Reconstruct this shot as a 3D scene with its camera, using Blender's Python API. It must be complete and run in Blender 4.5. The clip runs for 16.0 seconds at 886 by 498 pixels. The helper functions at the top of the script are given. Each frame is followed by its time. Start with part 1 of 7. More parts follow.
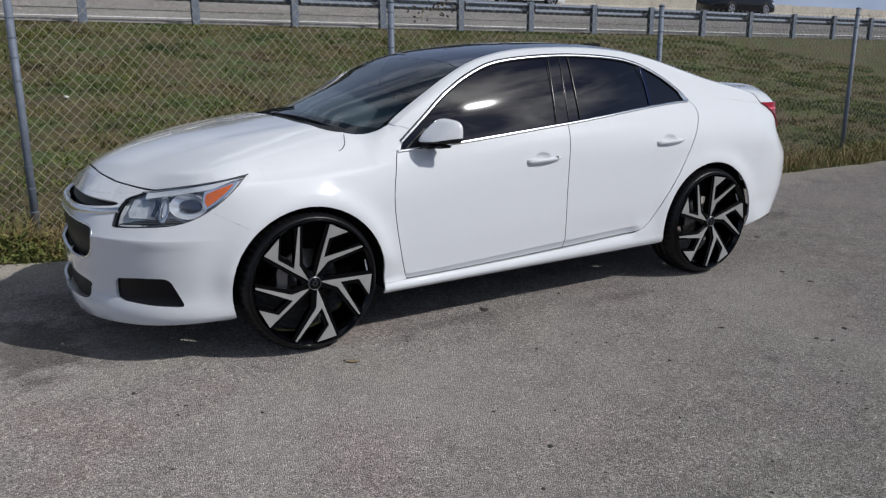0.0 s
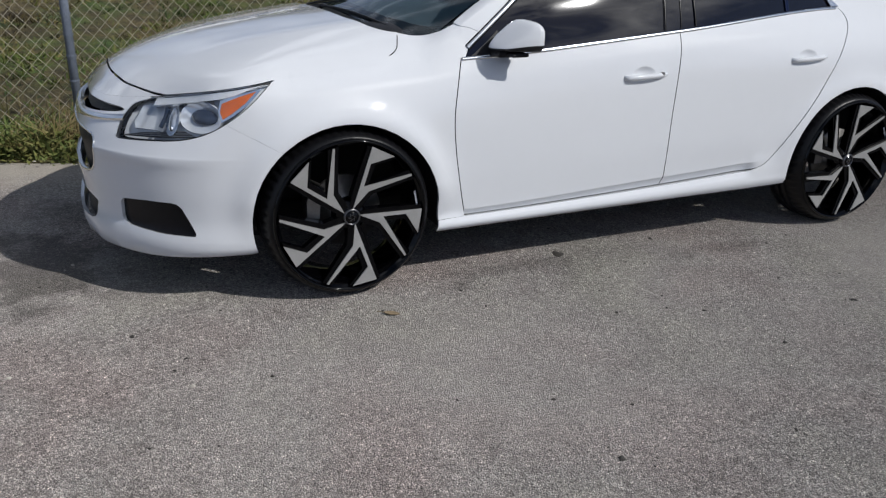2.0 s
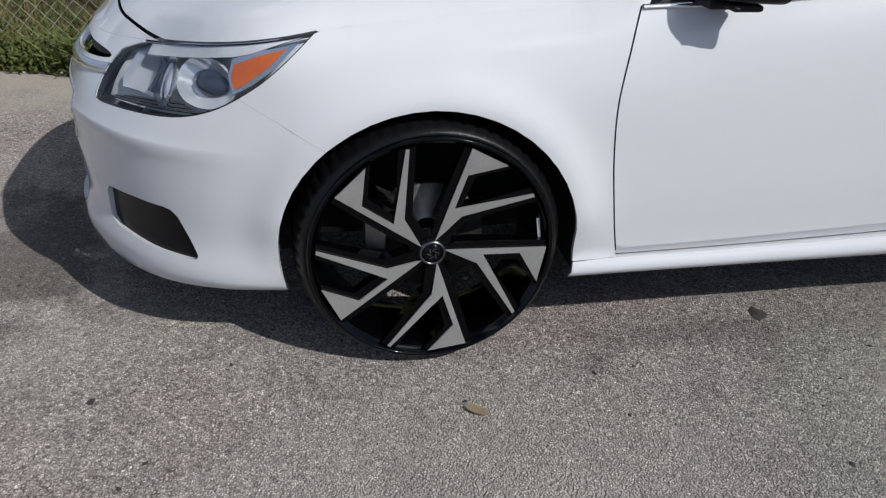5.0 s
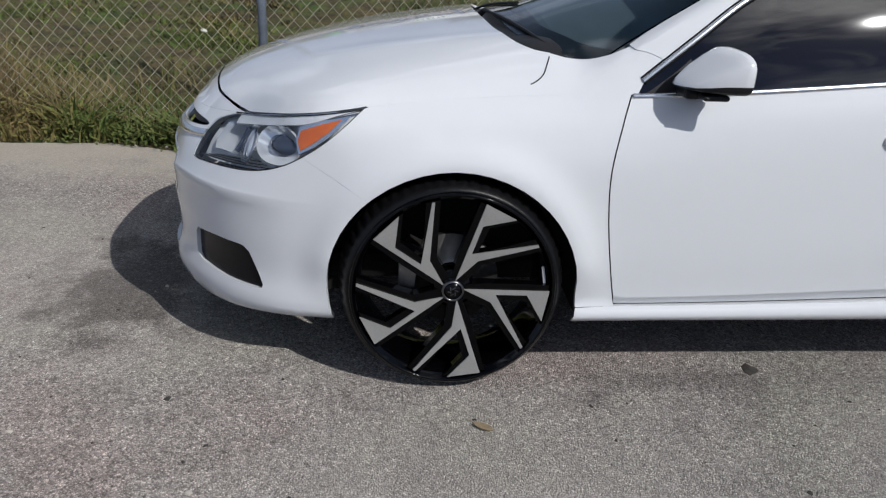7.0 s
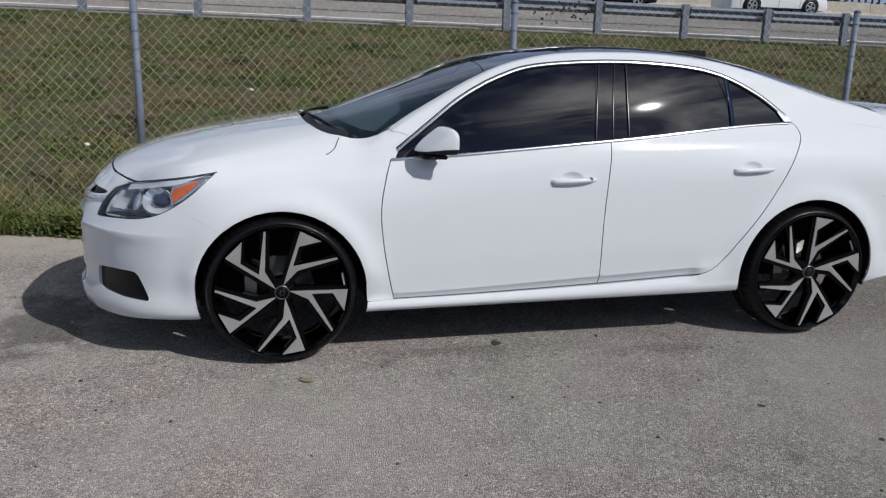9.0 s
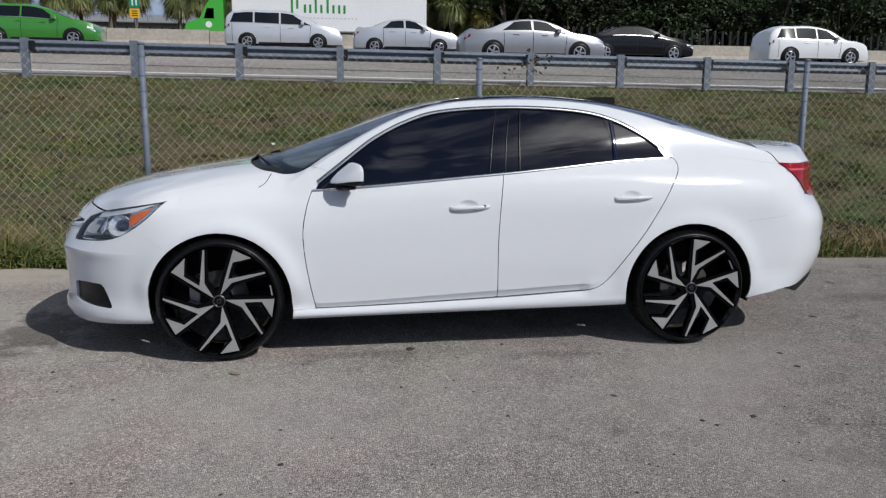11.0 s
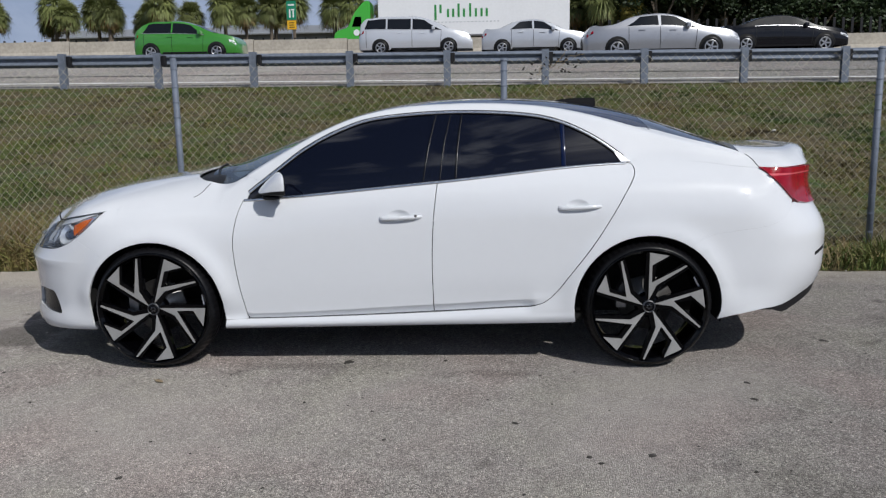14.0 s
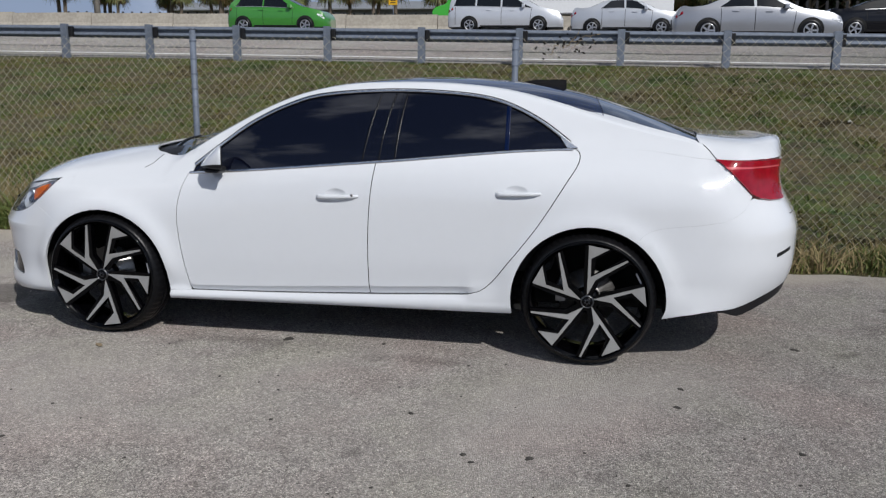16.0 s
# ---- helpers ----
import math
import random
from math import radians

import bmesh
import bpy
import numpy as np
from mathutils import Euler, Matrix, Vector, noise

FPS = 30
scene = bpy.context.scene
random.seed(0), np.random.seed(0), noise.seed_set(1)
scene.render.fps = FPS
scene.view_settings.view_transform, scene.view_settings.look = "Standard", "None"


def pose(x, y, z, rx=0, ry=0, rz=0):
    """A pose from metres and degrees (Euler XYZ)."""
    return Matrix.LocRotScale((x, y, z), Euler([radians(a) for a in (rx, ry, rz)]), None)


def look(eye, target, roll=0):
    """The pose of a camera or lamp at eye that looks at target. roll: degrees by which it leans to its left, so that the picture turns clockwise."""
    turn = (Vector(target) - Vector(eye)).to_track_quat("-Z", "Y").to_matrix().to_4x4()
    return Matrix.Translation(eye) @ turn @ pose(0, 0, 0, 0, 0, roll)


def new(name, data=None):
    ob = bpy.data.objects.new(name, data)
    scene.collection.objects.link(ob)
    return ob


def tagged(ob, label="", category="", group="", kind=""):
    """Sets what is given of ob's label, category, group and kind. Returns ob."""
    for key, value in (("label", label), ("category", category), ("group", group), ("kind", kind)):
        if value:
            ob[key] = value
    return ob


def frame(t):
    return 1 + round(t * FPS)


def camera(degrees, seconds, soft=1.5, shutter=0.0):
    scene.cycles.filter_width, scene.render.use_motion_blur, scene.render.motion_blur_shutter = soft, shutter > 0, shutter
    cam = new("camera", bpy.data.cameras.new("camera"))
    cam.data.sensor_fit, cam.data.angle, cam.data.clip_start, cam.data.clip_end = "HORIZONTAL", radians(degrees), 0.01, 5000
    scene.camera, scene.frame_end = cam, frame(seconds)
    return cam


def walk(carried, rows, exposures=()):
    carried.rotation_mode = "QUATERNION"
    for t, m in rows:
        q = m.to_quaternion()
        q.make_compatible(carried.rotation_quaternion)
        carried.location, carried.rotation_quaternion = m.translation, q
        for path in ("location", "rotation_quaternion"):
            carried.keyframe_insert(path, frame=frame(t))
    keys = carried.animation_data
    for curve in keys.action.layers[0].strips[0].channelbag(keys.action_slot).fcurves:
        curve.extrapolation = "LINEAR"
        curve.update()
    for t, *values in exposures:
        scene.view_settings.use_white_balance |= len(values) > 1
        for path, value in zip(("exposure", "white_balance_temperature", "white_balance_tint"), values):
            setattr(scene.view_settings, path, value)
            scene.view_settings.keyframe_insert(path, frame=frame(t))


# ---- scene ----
cam = camera(58.2, 16.0, soft=1.25)
PATH = [
    (0, (-1.33, -3.519, 1.443), (-0.348, -1.846, 0.957), -0.2),
    (0.5, (-1.155, -3.453, 1.436), (-0.182, -1.776, 0.944), 0.1),
    (1, (-1.036, -3.389, 1.417), (-0.114, -1.7, 0.873), 1.0),
    (1.5, (-0.961, -3.196, 1.383), (-0.164, -1.49, 0.706), 1.4),
    (2, (-0.884, -2.943, 1.391), (-0.13, -1.236, 0.67), 1.3),
    (2.5, (-0.724, -2.69, 1.38), (-0.045, -0.957, 0.648), 0.8),
    (3, (-0.592, -2.435, 1.391), (-0.034, -0.663, 0.648), 0.2),
    (3.5, (-0.536, -2.168, 1.364), (-0.032, -0.407, 0.561), 1.9),
    (4, (-0.497, -1.989, 1.354), (-0.013, -0.26, 0.474), 2.8),
    (4.2, (-0.458, -1.931, 1.349), (0.007, -0.212, 0.437), 3.0),
    (6.3, (-0.231, -1.721, 1.327), (-0.052, 0.017, 0.353), 2.2),
    (6.5, (-0.234, -1.87, 1.342), (-0.063, -0.087, 0.452), 2.3),
    (7, (-0.224, -2.229, 1.384), (-0.066, -0.382, 0.633), 2.6),
    (7.5, (-0.158, -2.573, 1.42), (0.029, -0.696, 0.756), 3.1),
    (8, (-0.136, -2.942, 1.455), (0.09, -1.036, 0.891), 2.9),
    (8.5, (-0.128, -3.299, 1.464), (0.262, -1.406, 0.953), 2.8),
    (9, (-0.07, -3.571, 1.429), (0.366, -1.679, 0.951), 1.5),
    (9.5, (0.053, -3.863, 1.428), (0.465, -1.955, 0.994), 1.0),
    (11.8, (0.887, -4.474, 1.379), (1.092, -2.512, 1.046), 0.0),
    (12, (0.96, -4.462, 1.405), (1.141, -2.498, 1.07), -0.2),
    (12.5, (1.169, -4.407, 1.404), (1.299, -2.439, 1.078), -0.7),
    (13, (1.451, -4.432, 1.41), (1.492, -2.457, 1.096), -0.6),
    (13.5, (1.646, -4.387, 1.389), (1.61, -2.412, 1.073), -0.8),
    (14, (1.836, -4.275, 1.411), (1.738, -2.306, 1.071), -1.0),
    (14.5, (2.025, -4.206, 1.397), (1.879, -2.241, 1.056), -1.6),
    (15, (2.288, -4.215, 1.411), (2.074, -2.262, 1.041), -1.0),
    (15.5, (2.495, -4.185, 1.398), (2.227, -2.242, 1.01), -0.3),
    (16, (2.688, -4.067, 1.411), (2.349, -2.135, 1.02), 0.7),
]
walk(cam, [(t, look(eye, target, roll)) for t, eye, target, roll in PATH])

# ---- light ----
SUN = Vector((-0.72, 0.88, -1.0)).normalized()      # the way the sunlight goes
world = bpy.data.worlds.new("sky")
scene.world = world
world.use_nodes = True
wn, wl = world.node_tree.nodes, world.node_tree.links
sky = wn.new("ShaderNodeTexSky")
sky.sky_type, sky.sun_disc = "NISHITA", False
sky.sun_elevation = math.asin(-SUN.z)
sky.sun_rotation = math.atan2(-SUN.x, -SUN.y)
sky.air_density, sky.dust_density, sky.ozone_density = 1.0, 0.4, 2.5
wcoord = wn.new("ShaderNodeTexCoord")
wmap = wn.new("ShaderNodeMapping")
wmap.inputs["Scale"].default_value = (1.0, 1.0, 2.3)
cloud = wn.new("ShaderNodeTexNoise")
cloud.inputs["Scale"].default_value, cloud.inputs["Detail"].default_value, cloud.inputs["Roughness"].default_value = 2.6, 9, 0.6
cloud.inputs["Distortion"].default_value = 0.5
cramp = wn.new("ShaderNodeValToRGB")
cramp.color_ramp.elements[0].position, cramp.color_ramp.elements[1].position = 0.50, 0.74
cmix = wn.new("ShaderNodeMix")
cmix.data_type = "RGBA"
cmix.inputs["B"].default_value = (34.0, 35.3, 38.0, 1)
wl.new(wcoord.outputs["Generated"], wmap.inputs["Vector"])
wl.new(wmap.outputs["Vector"], cloud.inputs["Vector"])
wl.new(cloud.outputs["Fac"], cramp.inputs["Fac"])
wl.new(cramp.outputs["Color"], cmix.inputs["Factor"])
wl.new(sky.outputs["Color"], cmix.inputs["A"])
hmix, hsep, hramp = wn.new("ShaderNodeMix"), wn.new("ShaderNodeSeparateXYZ"), wn.new("ShaderNodeMapRange")
hmix.data_type = "RGBA"
hmix.inputs["B"].default_value = (5.8, 7.3, 10.8, 1)
hramp.interpolation_type = "SMOOTHSTEP"
hramp.inputs["From Min"].default_value, hramp.inputs["From Max"].default_value = 0.14, 0.74
hramp.inputs["To Min"].default_value, hramp.inputs["To Max"].default_value = 0.86, 0.0
wl.new(wcoord.outputs["Generated"], hsep.inputs[0]), wl.new(hsep.outputs["Z"], hramp.inputs["Value"])
wl.new(hramp.outputs[0], hmix.inputs["Factor"]), wl.new(cmix.outputs["Result"], hmix.inputs["A"])
# bright thin cloud round the sun
cramp2 = wn.new("ShaderNodeValToRGB")
cramp2.color_ramp.elements[0].position, cramp2.color_ramp.elements[1].position = 0.38, 0.64
wl.new(cloud.outputs["Fac"], cramp2.inputs["Fac"])
near, glow, lit, veil = wn.new("ShaderNodeVectorMath"), wn.new("ShaderNodeMapRange"), wn.new("ShaderNodeMath"), wn.new("ShaderNodeMix")
near.operation, lit.operation = "DOT_PRODUCT", "MULTIPLY"
near.inputs[1].default_value = -SUN
glow.interpolation_type = "SMOOTHSTEP"
glow.inputs["From Min"].default_value, glow.inputs["From Max"].default_value = 0.945, 1.0
veil.data_type = "RGBA"
veil.inputs["B"].default_value = (75.0, 74.0, 71.0, 1)
wl.new(wcoord.outputs["Generated"], near.inputs[0]), wl.new(near.outputs["Value"], glow.inputs["Value"])
wl.new(glow.outputs[0], lit.inputs[0]), wl.new(cramp2.outputs["Color"], lit.inputs[1])
wl.new(lit.outputs[0], veil.inputs["Factor"]), wl.new(hmix.outputs["Result"], veil.inputs["A"])
wl.new(veil.outputs["Result"], wn["Background"].inputs["Color"])
wn["Background"].inputs["Strength"].default_value = 0.045
sun = new("sun", bpy.data.lights.new("sun", "SUN"))
sun.data.energy, sun.data.angle, sun.data.color = 3.1, radians(0.6), (1.0, 0.985, 0.965)
sun.matrix_world = look((0, 0, 30), Vector((0, 0, 30)) + SUN)


# ---- materials ----
def material(name, colour, rough=0.5, metal=0.0, coat=0.0, vary=0.0, scale=8.0, bump=0.0, bump_scale=60.0, transmission=0.0, ior=1.45, emit=None, per_object=0.0, colour2=None, spec=0.5):
    """A surface with colour variation at two scales and fine relief."""
    m = bpy.data.materials.new(name)
    m.use_nodes = True
    n, l = m.node_tree.nodes, m.node_tree.links
    b = n["Principled BSDF"]
    b.inputs["Base Color"].default_value = (*colour, 1)
    b.inputs["Roughness"].default_value, b.inputs["Metallic"].default_value = rough, metal
    b.inputs["Coat Weight"].default_value, b.inputs["Coat Roughness"].default_value = coat, 0.03
    b.inputs["Transmission Weight"].default_value, b.inputs["IOR"].default_value = transmission, ior
    b.inputs["Specular IOR Level"].default_value = spec
    coord = n.new("ShaderNodeTexCoord")
    if vary or colour2:
        t1, t2 = n.new("ShaderNodeTexNoise"), n.new("ShaderNodeTexNoise")
        t1.inputs["Scale"].default_value, t2.inputs["Scale"].default_value = scale, scale * 9
        t1.inputs["Detail"].default_value = 5
        add = n.new("ShaderNodeMath")
        add.operation = "MULTIPLY_ADD"
        add.inputs[1].default_value = 0.5
        half = n.new("ShaderNodeMath")
        half.operation = "MULTIPLY"
        half.inputs[1].default_value = 0.5
        l.new(t2.outputs["Fac"], half.inputs[0])
        l.new(coord.outputs["Object"], t1.inputs["Vector"]), l.new(coord.outputs["Object"], t2.inputs["Vector"])
        l.new(t1.outputs["Fac"], add.inputs[0]), l.new(half.outputs[0], add.inputs[2])
        r = n.new("ShaderNodeValToRGB")
        other = colour2 or tuple(c * (1 - vary) for c in colour)
        top = colour if colour2 else tuple(min(1, c * (1 + vary)) for c in colour)
        r.color_ramp.elements[0].position, r.color_ramp.elements[1].position = 0.36, 0.64
        r.color_ramp.elements[0].color, r.color_ramp.elements[1].color = (*other, 1), (*top, 1)
        l.new(add.outputs[0], r.inputs["Fac"])
        last = r.outputs["Color"]
        if per_object:
            info, hsv, mr = n.new("ShaderNodeObjectInfo"), n.new("ShaderNodeHueSaturation"), n.new("ShaderNodeMapRange")
            mr.inputs["To Min"].default_value, mr.inputs["To Max"].default_value = 1 - per_object, 1 + per_object
            l.new(info.outputs["Random"], mr.inputs["Value"]), l.new(mr.outputs[0], hsv.inputs["Value"])
            l.new(last, hsv.inputs["Color"])
            last = hsv.outputs["Color"]
        l.new(last, b.inputs["Base Color"])
        if rough > 0.12:
            rr = n.new("ShaderNodeMapRange")
            rr.inputs["To Min"].default_value, rr.inputs["To Max"].default_value = rough * 0.8, min(1, rough * 1.2)
            l.new(add.outputs[0], rr.inputs["Value"]), l.new(rr.outputs[0], b.inputs["Roughness"])
    if bump:
        t3, bp = n.new("ShaderNodeTexNoise"), n.new("ShaderNodeBump")
        t3.inputs["Scale"].default_value, t3.inputs["Detail"].default_value = bump_scale, 6
        bp.inputs["Strength"].default_value, bp.inputs["Distance"].default_value = bump, 0.01
        l.new(coord.outputs["Object"], t3.inputs["Vector"])
        l.new(t3.outputs["Fac"], bp.inputs["Height"]), l.new(bp.outputs["Normal"], b.inputs["Normal"])
    if emit:
        b.inputs["Emission Color"].default_value, b.inputs["Emission Strength"].default_value = (*emit[0], 1), emit[1]
    return m


WHITE = material("white_paint", (0.700, 0.717, 0.742), 0.11, coat=0.85, spec=0.25, vary=0.006, scale=2.0)
# black roof, with the blue of mirrored sky put into its base colour
BLACKGLOSS = material("black_gloss", (0.002, 0.007, 0.034), 0.04, coat=0.1, spec=0.32)
PILLARBLACK = material("pillar_black", (0.005, 0.005, 0.007), 0.25, spec=0.3)
SATIN = material("satin_black_plastic", (0.012, 0.012, 0.0135), 0.5, vary=0.2, scale=30, bump=0.1, bump_scale=300, spec=0.35)
DARK = material("dark_cavity", (0.008, 0.008, 0.008), 0.8, vary=0.2)
MIRROR = material("mirror_glass", (0.45, 0.48, 0.52), 0.02, metal=1.0)
CHROME = material("chrome", (0.84, 0.85, 0.86), 0.21, metal=1.0)
BOWL = material("reflector_chrome", (0.90, 0.92, 0.95), 0.10, metal=0.55)
LAMPBACK = material("lamp_housing", (0.86, 0.88, 0.91), 0.22, metal=0.1, coat=0.5, vary=0.08, scale=14)
TINT = material("tinted_glass", (0.0035, 0.0045, 0.0110), 0.035, spec=0.66)
SCREEN = material("windshield_glass", (0.26, 0.47, 0.66), 0.02, transmission=1.0, ior=1.36)
REARGLASS = material("rear_glass", (0.012, 0.016, 0.028), 0.03, spec=0.7, coat=0.8)
RUBBER = material("tyre_rubber", (0.006, 0.006, 0.007), 0.34, vary=0.25, scale=12, bump=0.15, bump_scale=120, spec=0.3)
RIMBLACK = material("gloss_black_rim", (0.001, 0.001, 0.0015), 0.07, coat=0.15, spec=0.25)
BRUSHED = material("machined_alloy", (0.46, 0.455, 0.44), 0.42, metal=0.55, vary=0.06, scale=20, bump=0.04, bump_scale=500)
CAPRING = material("cap_steel", (0.20, 0.20, 0.21), 0.3, metal=1.0)
STEEL = material("brake_steel", (0.32, 0.31, 0.30), 0.4, metal=1.0, vary=0.15)
LENS = bpy.data.materials.new("clear_lens")
LENS.use_nodes = True
ln, ll = LENS.node_tree.nodes, LENS.node_tree.links
clear, shine, gloss, both = ln.new("ShaderNodeBsdfTransparent"), ln.new("ShaderNodeBsdfGlossy"), ln.new("ShaderNodeFresnel"), ln.new("ShaderNodeMixShader")
clear.inputs["Color"].default_value = (0.90, 0.93, 0.96, 1)
shine.inputs["Roughness"].default_value, gloss.inputs["IOR"].default_value = 0.03, 1.5
ll.new(gloss.outputs[0], both.inputs[0]), ll.new(clear.outputs[0], both.inputs[1]), ll.new(shine.outputs[0], both.inputs[2])
ll.new(both.outputs[0], ln["Material Output"].inputs["Surface"])
AMBER = material("amber_lens", (0.72, 0.15, 0.012), 0.18, coat=1.0, vary=0.2, scale=40)
REDLENS = material("red_lens", (0.29, 0.002, 0.012), 0.10, coat=0.5, spec=0.3, vary=0.30, scale=25)
SILVERRED = material("pale_red_lens", (0.62, 0.10, 0.12), 0.12, coat=0.6)
PROJECTOR = material("projector_lens", (0.035, 0.05, 0.085), 0.08, coat=1.0, vary=0.3, scale=30)
SILVER = material("reflector_silver", (0.78, 0.81, 0.87), 0.16, metal=0.6)
DASH = material("dash_grey", (0.085, 0.090, 0.090), 0.7, vary=0.1, scale=20)
FABRIC = material("seat_fabric", (0.09, 0.09, 0.095), 0.9, vary=0.3, scale=25, bump=0.2, bump_scale=400)
GALV = material("galvanised_steel", (0.155, 0.18, 0.225), 0.62, metal=0.25, vary=0.22, scale=9, bump=0.05, bump_scale=90)
WIRE = material("fence_wire", (0.46, 0.43, 0.34), 0.55, metal=0.1, vary=0.25, scale=4)
CONCRETE = material("barrier_concrete", (0.38, 0.345, 0.29), 0.9, vary=0.18, scale=0.8, bump=0.2, bump_scale=20)
# matte black of the aerial; in panel gaps it stands for shade
GAPFINBLACK = material("gap_and_fin_black", (0.006, 0.006, 0.007), 0.8, spec=0.2)
LEAFDRY = material("dry_leaf", (0.27, 0.205, 0.125), 0.8, vary=0.3, scale=30)


# ---- mesh helpers ----
def mesh_from(name, verts, faces, mat, smooth=True):
    me = bpy.data.meshes.new(name)
    me.from_pydata([tuple(v) for v in verts], [], faces)
    for m in (mat if isinstance(mat, (list, tuple)) else [mat]):
        me.materials.append(m)
    me.polygons.foreach_set("use_smooth", [smooth] * len(me.polygons))
    me.update()
    return me


def link(name, me, parent=None, label="", at=None):
    ob = new(name, me)
    if parent is not None:
        ob.parent = parent
    if at is not None:
        ob.matrix_basis = at
    if label:
        tagged(ob, label)
    return ob


def part(name, bm, mat, parent, label="", smooth=False, at=None):
    me = bpy.data.meshes.new(name)
    bm.to_mesh(me)
    bm.free()
    for m in (mat if isinstance(mat, (list, tuple)) else [mat]):
        me.materials.append(m)
    me.polygons.foreach_set("use_smooth", [smooth] * len(me.polygons))
    return link(name, me, parent, label, at)


def box(bm, lo, hi, bevel=0.0, seg=2):
    r = bmesh.ops.create_cube(bm, size=1, matrix=Matrix.Translation([(a + b) / 2 for a, b in zip(lo, hi)]) @ Matrix.Diagonal((*[b - a for a, b in zip(lo, hi)], 1)))
    if bevel:
        es = list({e for v in r["verts"] for e in v.link_edges})
        bmesh.ops.bevel(bm, geom=es, offset=bevel, segments=seg, affect="EDGES", profile=0.5)
    return bm


def rod(bm, a, b, r0, r1=None, n=10, caps=True):
    a, b = Vector(a), Vector(b)
    d = b - a
    m = Matrix.Translation((a + b) / 2) @ d.to_track_quat("Z", "Y").to_matrix().to_4x4()
    bmesh.ops.create_cone(bm, cap_ends=caps, segments=n, radius1=r0, radius2=r0 if r1 is None else r1, depth=d.length, matrix=m)
    return bm


def lathe(profile, n=64, axis="Y"):
    """Points (radius, depth) turned round the y axis."""
    vs, fs = [], []
    k = len(profile)
    for i in range(n):
        a = 2 * math.pi * i / n
        vs += [(r * math.cos(a), d, r * math.sin(a)) for r, d in profile]
    for i in range(n):
        j = (i + 1) % n
        fs += [(i * k + q, i * k + q + 1, j * k + q + 1, j * k + q) for q in range(k - 1)]
    return vs, fs


def smooth(*knots):
    """A smooth curve through (x, value) knots, level beyond both ends."""
    xs, ys = np.array([k[0] for k in knots], float), np.array([k[1] for k in knots], float)
    h, d = np.diff(xs), np.diff(ys) / np.diff(xs)
    m = np.concatenate(([d[0]], (d[:-1] * h[1:] + d[1:] * h[:-1]) / (h[1:] + h[:-1]), [d[-1]]))

    def f(x):
        x = min(max(x, xs[0]), xs[-1])
        i = min(max(int(np.searchsorted(xs, x)) - 1, 0), len(xs) - 2)
        t = (x - xs[i]) / h[i]
        return float((1 + 2 * t) * (1 - t) ** 2 * ys[i] + t * (1 - t) ** 2 * h[i] * m[i] + t * t * (3 - 2 * t) * ys[i + 1] + t * t * (t - 1) * h[i] * m[i + 1])
    return f


def spline(pts, n=8, closed=False):
    """A smooth line of points through 2D points."""
    out = []
    k = len(pts)
    for i in range(k if closed else k - 1):
        p = [pts[(i + j) % k] if closed else pts[min(max(i + j, 0), k - 1)] for j in (-1, 0, 1, 2)]
        for s in range(n):
            t = s / n
            out.append(tuple(0.5 * (2 * p[1][c] + (p[2][c] - p[0][c]) * t + (2 * p[0][c] - 5 * p[1][c] + 4 * p[2][c] - p[3][c]) * t * t + (3 * p[1][c] - p[0][c] - 3 * p[2][c] + p[3][c]) * t ** 3) for c in (0, 1)))
    if not closed:
        out.append(tuple(pts[-1]))
    return out


def arc(cx, cz, rx, rz, a0, a1, n=28):
    return [(cx + rx * math.cos(radians(a0 + (a1 - a0) * i / n)), cz + rz * math.sin(radians(a0 + (a1 - a0) * i / n))) for i in range(n + 1)]


def inside(p, poly):
    x, y = p
    c = False
    for (x0, y0), (x1, y1) in zip(poly, poly[1:] + poly[:1]):
        if (y0 > y) != (y1 > y) and x < (x1 - x0) * (y - y0) / (y1 - y0) + x0:
            c = not c
    return c


def tidy(poly, step):
    """Outline with no double points and no long edges."""
    out = []
    for a, b in zip(poly, list(poly[1:]) + [poly[0]]):
        d = math.dist(a, b)
        if d < 1e-4:
            continue
        k = max(1, int(math.ceil(d / step)))
        out += [(a[0] + (b[0] - a[0]) * i / k, a[1] + (b[1] - a[1]) * i / k) for i in range(k)]
    return out


def shrink(poly, d):
    """The outline moved inwards by d."""
    area = sum(a[0] * b[1] - b[0] * a[1] for a, b in zip(poly, poly[1:] + poly[:1]))
    s = 1 if area > 0 else -1
    out = []
    k = len(poly)
    for i in range(k):
        a, b, c = poly[i - 1], poly[i], poly[(i + 1) % k]
        e0, e1 = Vector((b[0] - a[0], b[1] - a[1])), Vector((c[0] - b[0], c[1] - b[1]))
        n0, n1 = Vector((-e0.y, e0.x)).normalized() * s, Vector((-e1.y, e1.x)).normalized() * s
        n = n0 + n1
        n = n / max(0.6, n.length_squared / 2) if n.length > 1e-6 else n0
        out.append((b[0] + n.x * d, b[1] + n.y * d))
    return out


from mathutils.geometry import delaunay_2d_cdt


